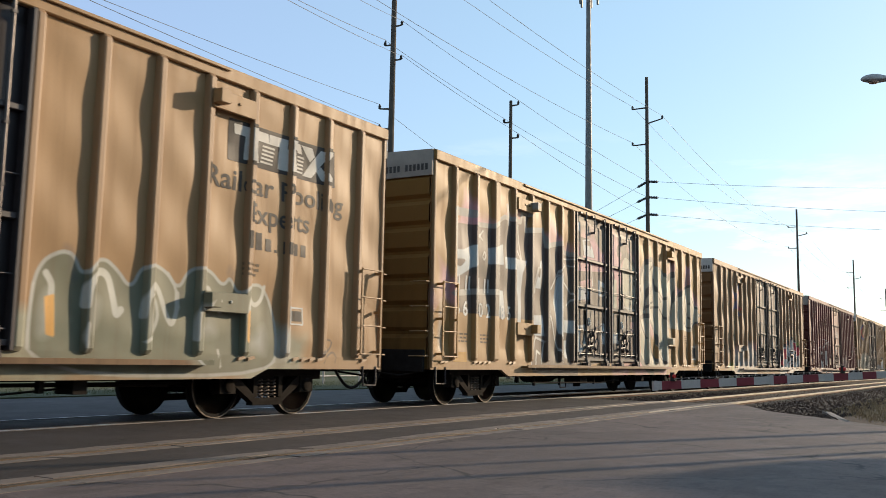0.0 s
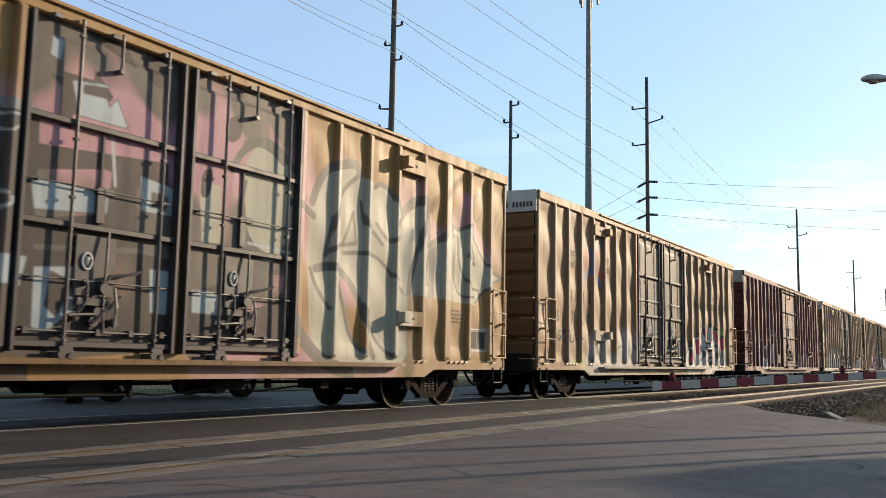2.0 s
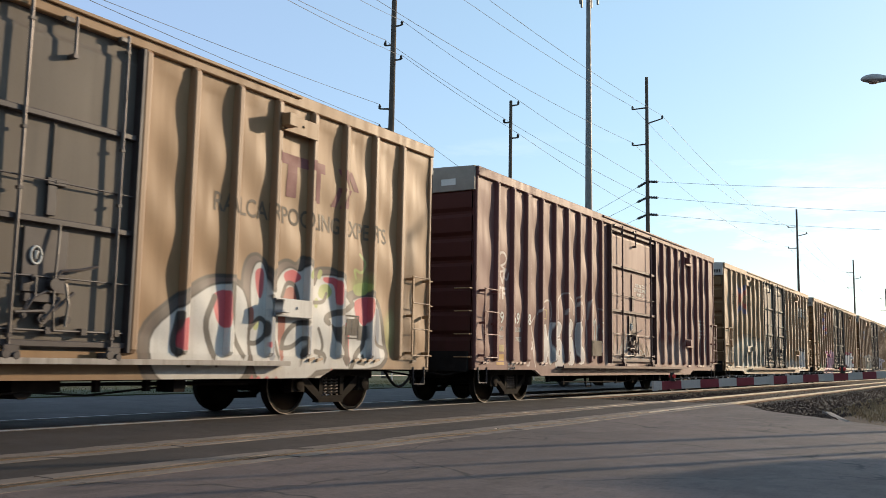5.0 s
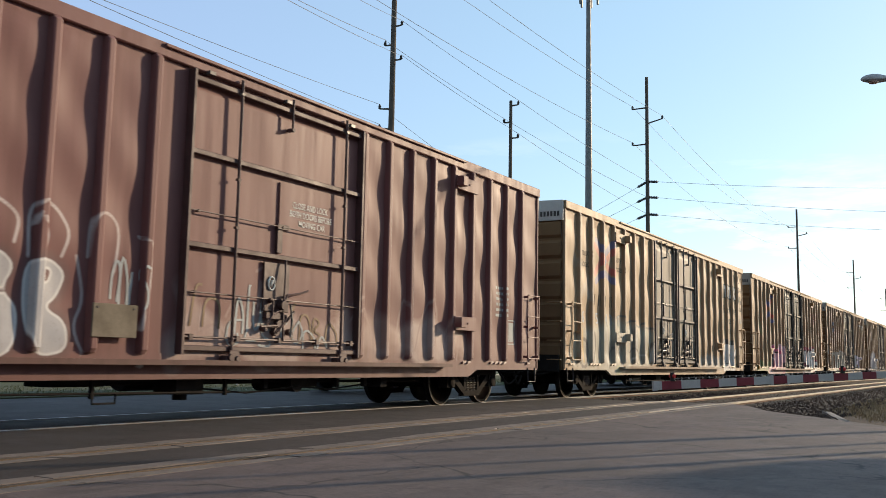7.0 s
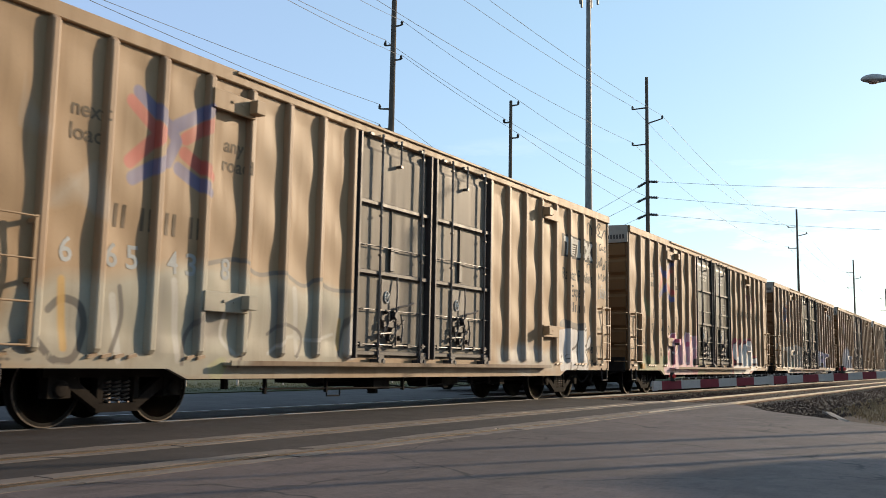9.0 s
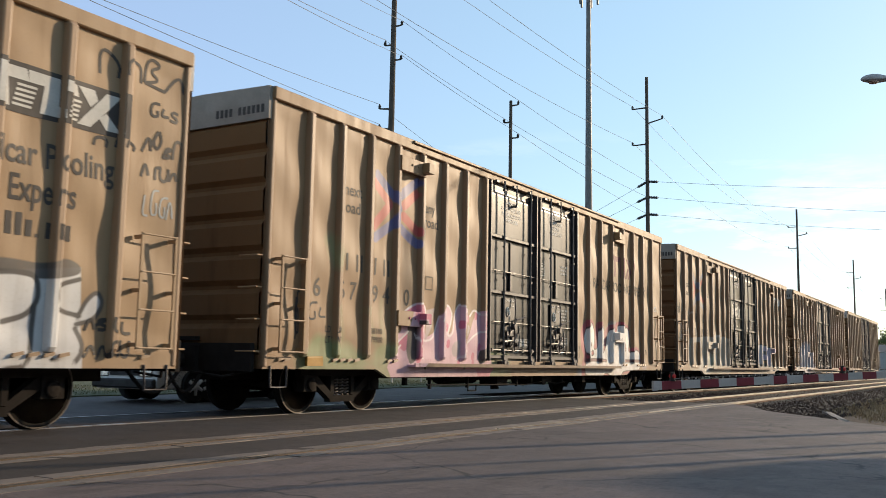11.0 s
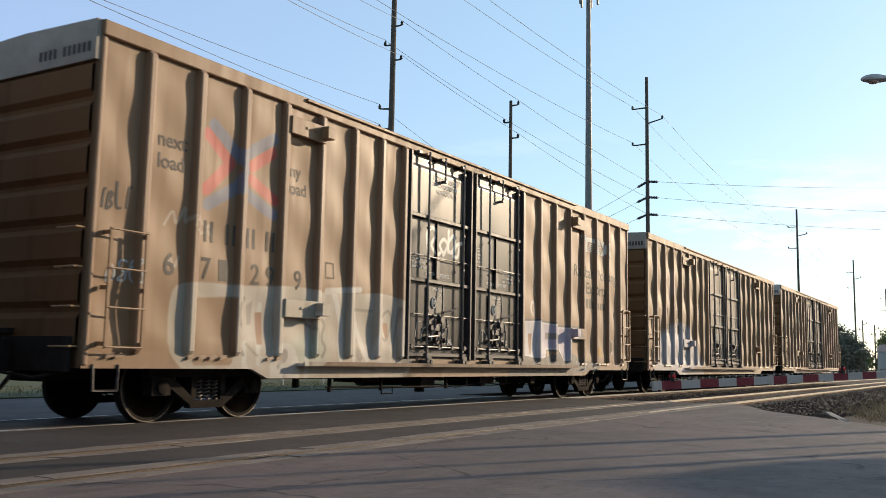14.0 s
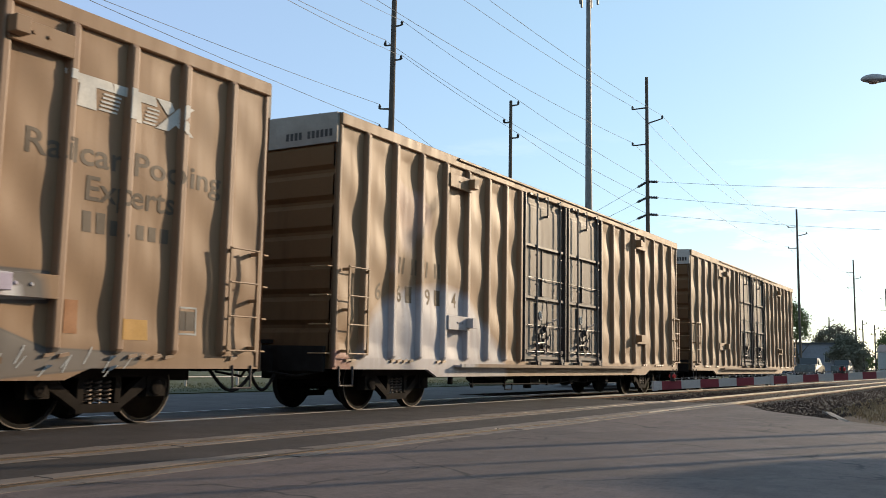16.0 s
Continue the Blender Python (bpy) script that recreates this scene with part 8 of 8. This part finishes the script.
def tree(x, y, h, spread, leaf, seed, label, clumps=26, leaves=46, size=0.16, low=0.35):
    rnd = random.Random(seed)
    t = holder("tree", label, "tree", (x, y, -0.3))
    bm = bmesh.new()
    prev, r = Vector((0, 0, 0)), 0.03 * h
    for k in range(1, 6):
        nxt = Vector((rnd.uniform(-0.03, 0.03) * h, rnd.uniform(-0.03, 0.03) * h, h * 0.75 * k / 5))
        tube(bm, prev, nxt, r, r * 0.8, 9)
        if k > 1:
            for _ in range(3):
                a = rnd.uniform(0, math.tau)
                e = nxt + Vector((math.cos(a) * spread * 0.7, math.sin(a) * spread * 0.7, h * rnd.uniform(0.05, 0.22)))
                mid = nxt.lerp(e, 0.5) + Vector((0, 0, -0.03 * h))
                tube(bm, nxt, mid, r * 0.5, r * 0.35, 6)
                tube(bm, mid, e, r * 0.35, r * 0.12, 6)
        prev, r = nxt, r * 0.8
    part("trunk", bm, "bark", t)
    vs, fs = [], []
    for _ in range(clumps):
        a, q = rnd.uniform(0, math.tau), rnd.random() ** 0.5
        zz = rnd.uniform(low, 1.0)
        rad = spread * (1 - abs(zz - 0.62) * 1.4) * q
        c = Vector((math.cos(a) * rad, math.sin(a) * rad, h * zz))
        cr = spread * rnd.uniform(0.18, 0.34)
        for _ in range(leaves):
            d = Vector((rnd.gauss(0, 1), rnd.gauss(0, 1), rnd.gauss(0, 0.8))) * cr * 0.55
            u = Vector((rnd.gauss(0, 1), rnd.gauss(0, 1), rnd.gauss(0, 1))).normalized()
            w = u.orthogonal().normalized()
            s = size * rnd.uniform(0.6, 1.4)
            i = len(vs)
            vs += [tuple(c + d + u * s), tuple(c + d + w * s * 0.5), tuple(c + d - u * s), tuple(c + d - w * s * 0.5)]
            fs.append((i, i + 1, i + 2, i + 3))
    me = bpy.data.meshes.new("crown")
    me.from_pydata(vs, [], fs)
    me.materials.append(MATS[leaf])
    ob = part("crown", me, None, t)
    ob["kind"] = "stuff"


# the tree whose shade lies on the road, and those behind the crossing
tree(8.72, 27.6, 7.0, 1.5, "leaf_light", 5, "leafy roadside tree beside the asphalt road", 40, 330, 0.15, 0.9)
tree(-22.9, 128.0, 9.4, 2.3, "leaf_light", 6, "loose green tree beside the railway", 26, 110, 0.16, 0.5)
tree(-16.6, 128.0, 5.2, 2.2, "leaf_dark", 7, "dense dark tree beside the grey building", 52, 190, 0.15, 0.08)
tree(-19.9, 142.0, 7.2, 3.2, "leaf_brown", 8, "brownish tree behind the grey building", 40, 150, 0.18, 0.2)
tree(-13.6, 150.0, 6.4, 2.6, "leaf_light", 9, "small pale tree beside the far houses", 26, 50, 0.26, 0.2)
tree(-11.2, 160.0, 6.0, 2.4, "leaf_light", 10, "small pale tree beside the far houses", 24, 50, 0.26, 0.2)
for k in range(16):
    rnd = random.Random(50 + k)
    tree(-30 - rnd.uniform(0, 60), 175 + k * 22 + rnd.uniform(-8, 8), rnd.uniform(5, 8), rnd.uniform(2.6, 4), rnd.choice(("leaf_dark", "leaf_light")), 50 + k, "distant tree beyond the railway", 16, 40, 0.45, 0.15)

# ---------- far buildings ----------
# wall_blue is lightened, the distance's haze being part of its colour
worn("wall_blue", (0.30, 0.30, 0.35), 0.8, 0.8)
worn("wall_pale", (0.50, 0.48, 0.46), 0.8, 0.8)
worn("roof_grey", (0.10, 0.10, 0.11), 0.8, 0.8)
worn("pane_dark", (0.03, 0.035, 0.045), 0.8, 0.15)


def house(x, y, w, d, h, wall, label, windows, gable=0.0):
    b = holder("building", label, "building", (x, y, -0.3))
    bm = bmesh.new()
    box(bm, 0, w, 0, d, 0, h)
    part("wall", bm, wall, b)
    bm = bmesh.new()
    v = [bm.verts.new(c) for c in ((-0.2, -0.2, h), (w + 0.2, -0.2, h), (w + 0.2, d + 0.2, h), (-0.2, d + 0.2, h))]
    if gable:
        t = [bm.verts.new(c) for c in ((-0.2, d / 2, h + gable), (w + 0.2, d / 2, h + gable))]
        bm.faces.new((v[0], v[1], t[1], t[0]))
        bm.faces.new((v[2], v[3], t[0], t[1]))
        bm.faces.new((v[1], v[2], t[1]))
        bm.faces.new((v[3], v[0], t[0]))
        bm.faces.new(v)
    else:
        box(bm, -0.15, w + 0.15, -0.15, d + 0.15, h + 0.002, h + 0.22)
        bm.faces.new(v)
    part("roof", bm, "roof_grey", b)
    for wx, wz, ww, wh in windows:
        bm = bmesh.new()
        box(bm, wx, wx + ww, -0.05, 0.02, wz, wz + wh)
        win = part("window", bm, "wall_pale", b)
        bm = bmesh.new()
        box(bm, wx + 0.08, wx + ww - 0.08, -0.07, -0.04, wz + 0.08, wz + wh - 0.08)
        part("pane", bm, "pane_dark", win)
    return b


house(-29.0, 129.0, 10.6, 12.0, 4.3, "wall_blue", "low grey-blue flat-roofed building beside the tracks", [(9.3, 1.9, 0.8, 1.3), (6.0, 0.0, 1.0, 2.1), (3.0, 1.4, 1.6, 1.1)])
house(-14.6, 141.0, 9.0, 9.0, 3.6, "wall_pale", "pale single-storey house with a low roof", [(1.0, 1.3, 0.8, 1.1), (4.4, 1.3, 0.8, 1.1), (6.6, 0.0, 0.9, 2.1)], 1.1)
for x, y, h in ((-20.6, 140.0, 8.3), (-17.2, 148.0, 8.2), (-15.4, 146.0, 7.4)):
    pole((x, y), h, 0.10, [(*across(0.6), h - 0.6, 0.1), (*across(-0.5), h - 1.4, 0.0)], "thin distant utility pole behind the buildings")

# plain unseen buildings beside and behind the camera, added to cut low sky light
worn("brick_plain", (0.26, 0.19, 0.155), 0.75, 0.85)
house(22.0, -60.0, 14.0, 104.0, 8.5, "brick_plain", "unseen long brick block beside the road, added to cut sky light", [])
house(26.0, 46.0, 14.0, 84.0, 4.5, "brick_plain", "unseen low brick block beside the road, added to cut sky light", [])
house(-62.0, -52.0, 76.0, 12.0, 6.0, "brick_plain", "unseen long brick block behind the crossing, added to cut sky light", [])

# ---------- fence and verge beyond the street ----------


def fence():
    f = holder("fence", "pale wire fence with thin posts on the verge", "fence")
    bm = bmesh.new()
    tube(bm, (0, 0, 0), (0, 0, 1.25), 0.035, seg=8)
    me = mesh_of(bm, "post", "gate_white")
    for k in range(36):
        o = part("post", me, None, f)
        o.matrix_basis = pose(-21.0, 20 + k * 2.2, 0)
    for z in (0.3, 0.75, 1.2):
        bm = bmesh.new()
        tube(bm, (-21.0, 20, z), (-21.0, 97, z), 0.02, seg=6)
        part("rail", bm, "gate_white", f)


fence()


def tufts(name, label, count, area, leaf, h, seed):
    rnd = random.Random(seed)
    vs, fs = [], []
    for _ in range(count):
        x, y, z = area(rnd)
        a = rnd.uniform(0, math.tau)
        for _ in range(5):
            a += rnd.uniform(0.6, 1.6)
            c, s = math.cos(a), math.sin(a)
            l, w = h * rnd.uniform(0.5, 1.2), h * 0.06
            i = len(vs)
            vs += [(x - s * w, y + c * w, z), (x + s * w, y - c * w, z), (x + c * l * 0.5, y + s * l * 0.5, z + l)]
            fs.append((i, i + 1, i + 2))
    me = bpy.data.meshes.new(name)
    me.from_pydata(vs, [], fs)
    me.materials.append(MATS[leaf])
    tagged(new(name, me), label, "grass", kind="stuff")


leaf_material("straw", (0.38, 0.29, 0.18), (0.20, 0.15, 0.09))
leaf_material("grass_green", (0.06, 0.075, 0.028), (0.10, 0.095, 0.045))


def verge_spot(rnd):
    y = rnd.uniform(17.5, 46)
    lo = -5.3 if y > 22.5 else -5.0 + (22.5 - y) * 0.75
    return rnd.uniform(max(-4.3, -1.6 - (y - 20) * 0.42) + rnd.random() ** 0.7 * 1.2, 1.0), y, -0.27


tufts("dry_grass", "dry yellow grass on the verge beside the track", 9000, verge_spot, "straw", 0.11, 1)
tufts("grass", "green grass on the verge beyond the street", 9000, lambda r: (r.uniform(-23.0, -17.4), r.uniform(12, 62), 0.02), "grass_green", 0.05, 2)


def stones(name, label, count, area, mat, size, seed):
    """Loose stones: small uneven lumps in one mesh."""
    rnd = random.Random(seed)
    vs, fs = [], []
    for _ in range(count):
        x, y, z = area(rnd)
        s = size * rnd.uniform(0.5, 1.5)
        i = len(vs)
        for dx, dy, dz in ((1, 0, 0), (-1, 0, 0), (0, 1, 0), (0, -1, 0), (0, 0, 1)):
            vs.append((x + dx * s * rnd.uniform(0.6, 1.2), y + dy * s * rnd.uniform(0.6, 1.2), z + dz * s * rnd.uniform(0.5, 1.1)))
        fs += [(i, i + 2, i + 4), (i + 2, i + 1, i + 4), (i + 1, i + 3, i + 4), (i + 3, i, i + 4)]
    me = bpy.data.meshes.new(name)
    me.from_pydata(vs, [], fs)
    me.materials.append(MATS[mat])
    tagged(new(name, me), label, "ballast", kind="stuff")


leaf_material("stone_red", (0.034, 0.024, 0.020), (0.078, 0.056, 0.046))
leaf_material("stone_grey", (0.034, 0.024, 0.021), (0.080, 0.058, 0.048))
stones("ballast_stones", "brown-grey crushed stone between and beside the rails", 16000, lambda r: (r.uniform(-13.0, -5.2), 23.6 + r.random() ** 1.6 * 40, -0.11), "stone_grey", 0.035, 3)
stones("gravel", "loose gravel at the road's broken edge", 2200, lambda r: ((lambda y: (-2.6 - (y - 18) * 0.55 + r.gauss(0.3, 0.5), y, -0.27))(r.uniform(16.5, 23))), "stone_grey", 0.03, 4)
stones("gravel", "dark reddish gravel between the track and the dry grass", 6000, lambda r: ((lambda x, y: (x, y, max(-0.275, -0.13 - (x + 4.91) * 0.2)))(r.uniform(-5.2, -3.3), 19.5 + r.random() ** 1.5 * 36)), "stone_red", 0.034, 9)


def broken_kerb():
    bm = bmesh.new()
    v = box(bm, -0.07, 0.07, -1.45, 1.45, 0, 0.05)
    bmesh.ops.subdivide_edges(bm, edges=bm.edges[:], cuts=3)
    rnd = random.Random(4)
    for q in bm.verts:
        q.co += Vector((rnd.uniform(-0.02, 0.02), rnd.uniform(-0.03, 0.03), rnd.uniform(-0.02, 0.02)))
    ob = thing("kerb", bm, "concrete", "broken concrete kerb piece at the road's edge", "kerb")
    ob.matrix_basis = pose(-2.98, 20.6, -0.11, 1.0, 4, 15.3)
    for x, y, a, l in ((-2.05, 18.3, 30, 0.5), (-1.7, 17.9, 60, 0.35)):
        bm = bmesh.new()
        box(bm, -0.07, 0.07, -l / 4, l / 4, 0, 0.08)
        ob = thing("kerb_fragment", bm, "concrete", "broken lump of concrete kerb on gravel", "kerb", bevel=0.02)
        ob.matrix_basis = pose(x, y, -0.22, 3, 5, a)


broken_kerb()

# ---------- traffic on the street behind the train ----------
worn("glass_dark", (0.02, 0.024, 0.03), 0.8, 0.08, 0.0, 1.0, 5.0, 0.0, 0.8)
worn("alloy", (0.80, 0.80, 0.80), 0.9, 0.35, 0.0)
VEHICLES = []


def vehicle(body_mat, label, kind, when, y_then, speed, lane=-14.7):
    """A road vehicle; its space has y back from the front bumper. A negative speed drives towards -y."""
    name = "pickup_truck" if kind == "pickup" else "car"
    v = holder(name, label, "car", group="street traffic")
    lift, top = (0.42, 1.85) if kind != "car" else (0.26, 1.45)
    length = {"pickup": 5.6, "suv": 4.7, "car": 4.5}[kind]
    prof = {"pickup": [(0, .55), (0, .95), (.25, 1.12), (1.35, 1.2), (1.95, 1.85), (3.4, 1.87), (3.6, 1.25), (5.55, 1.22), (5.6, .6)],
            "suv": [(0, .5), (0, .9), (.2, 1.05), (1.2, 1.15), (1.9, 1.78), (4.2, 1.8), (4.65, 1.15), (4.7, .55)],
            "car": [(0, .4), (0, .7), (.2, .82), (1.2, .95), (2.0, 1.42), (3.2, 1.42), (3.9, 1.02), (4.45, .98), (4.5, .45)]}[kind]
    bm = bmesh.new()
    loop = prof + [(length, lift), (0, lift)]
    rings = []
    for sx, inset in ((-0.9, 0.0), (0.9, 0.0)):
        rings.append([bm.verts.new((sx * (0.86 if z > 1.22 else 1.0), y, z)) for y, z in loop])
    n = len(loop)
    for k in range(n):
        bm.faces.new((rings[0][k], rings[0][(k + 1) % n], rings[1][(k + 1) % n], rings[1][k]))
    bm.faces.new(rings[0])
    bm.faces.new(list(reversed(rings[1])))
    part("body", bm, body_mat, v, bevel=0.04)
    wy = (0.95, length - 1.05)
    r = 0.40 if kind != "car" else 0.33
    # windscreen and side glass
    a, b = [q for q in prof if q[1] > 1.3][0], prof[3]
    bm = bmesh.new()
    bm.faces.new([bm.verts.new(c) for c in ((-0.70, b[0] - 0.005 + 0.1, b[1] + 0.06), (0.70, b[0] - 0.005 + 0.1, b[1] + 0.06), (0.66, a[0] - 0.06, a[1] - 0.05), (-0.66, a[0] - 0.06, a[1] - 0.05))])
    for q in bm.verts:
        q.co.y -= 0.03
    part("windscreen", bm, "glass_dark", v)
    for s in (-1, 1):
        bm = bmesh.new()
        y1 = a[0] + (1.2 if kind != "suv" else 2.0)
        bm.faces.new([bm.verts.new(c) for c in ((s * 0.91, b[0] + 0.35, b[1] + 0.07), (s * 0.91, y1, b[1] + 0.07), (s * 0.80, y1 - 0.1, a[1] - 0.12), (s * 0.80, a[0] + 0.1, a[1] - 0.12))])
        part("side_window", bm, "glass_dark", v)
        bm = bmesh.new()
        box(bm, s * 0.62 - 0.17, s * 0.62 + 0.17, -0.03, 0.06, prof[1][1] - 0.2, prof[1][1] - 0.05)
        part("headlight", bm, "chrome", v, bevel=0.015)
    bm = bmesh.new()
    box(bm, -0.88, 0.88, -0.08, 0.08, lift + 0.02, lift + 0.2)
    part("bumper", bm, "chrome" if kind == "pickup" else "steel_dark", v, bevel=0.03)
    bm = bmesh.new()
    box(bm, -0.42, 0.42, -0.02, 0.05, lift + 0.26, prof[1][1] - 0.06)
    part("grille", bm, "steel_dark", v)
    wheels = []
    for y in wy:
        for s in (-1, 1):
            bm = bmesh.new()
            lathe(bm, [(-0.11, r * 0.62), (-0.12, r * 0.92), (-0.08, r), (0.08, r), (0.12, r * 0.92), (0.11, r * 0.62)], (0, 0, 0), 24)
            w = part("wheel", bm, "tyre", v, "black tyre with a bright rim")
            w.matrix_basis = pose(s * 0.84, y, r)
            bm = bmesh.new()
            lathe(bm, [(s * 0.112, r * 0.60), (s * 0.116, r * 0.58), (s * 0.10, r * 0.50), (s * 0.10, 0.05)], (0, 0, 0), 20)
            part("rim", bm, "steel_dark", w)
            for k in range(6):
                bm = bmesh.new()
                q = k * math.tau / 6
                tube(bm, (s * 0.125, 0, 0), (s * 0.118, math.cos(q) * r * 0.58, math.sin(q) * r * 0.58), 0.045, 0.035, 6)
                part("spoke", bm, "alloy", w)
            wheels.append((w, s, y, r))
    VEHICLES.append((v, when, y_then, speed, lane, wheels))


worn("car_black", (0.02, 0.02, 0.022), 0.8, 0.2, 0.0, 1.0, 5.0, 0.0, 0.7)
worn("car_white", (0.74, 0.74, 0.74), 0.9, 0.25, 0.0, 1.0, 5.0, 0.0, 0.7)
vehicle("car_black", "black pickup truck with bright rims on the street", "pickup", 2.0, 16.9, 7.3, -15.8)
vehicle("car_black", "dark pickup truck driving along the street", "pickup", 6.5, 21.7, 8.0, -15.8)
vehicle("car_white", "silver-white car driving along the street", "car", 7.0, 42.0, -7.4)
vehicle("car_black", "dark car with bright rims driving along the street", "car", 11.0, 12.8, -6.2)
vehicle("car_white", "white car driving along the street", "car", 15.0, 41.0, -6.3)


def motions():
    """The train rolls by at a steady pace, and its wheels turn."""
    for i, (car, sets) in enumerate(TRAIN):
        start = FIRST + (i - 1) * PITCH + {3: 0.12, 7: 0.10, 8: 0.08}.get(i, 0.0)
        walk(car, [(t, pose(FAR_TRACK, start - SPEED * t, 0)) for t in np.arange(0.0, 16.01, 0.5)])
        for ob in sets:
            y, z = ob.location.y, ob.location.z
            turn = math.degrees(SPEED / 0.485)
            walk(ob, [(k / 15, pose(0, y, z, (turn * k / 15) % 360)) for k in range(241)])
    for v, when, y0, speed, lane, wheels in VEHICLES:
        walk(v, [(t, pose(lane, y0 + speed * (t - when), 0, 0, 0, 180 if speed > 0 else 0)) for t in np.arange(0.0, 16.01, 1.0)])
        for w, s, y, r in wheels:
            turn = math.degrees(abs(speed) / r)
            walk(w, [(k / 15, pose(s * 0.84, y, r, (turn * k / 15) % 360)) for k in range(241)])


motions()
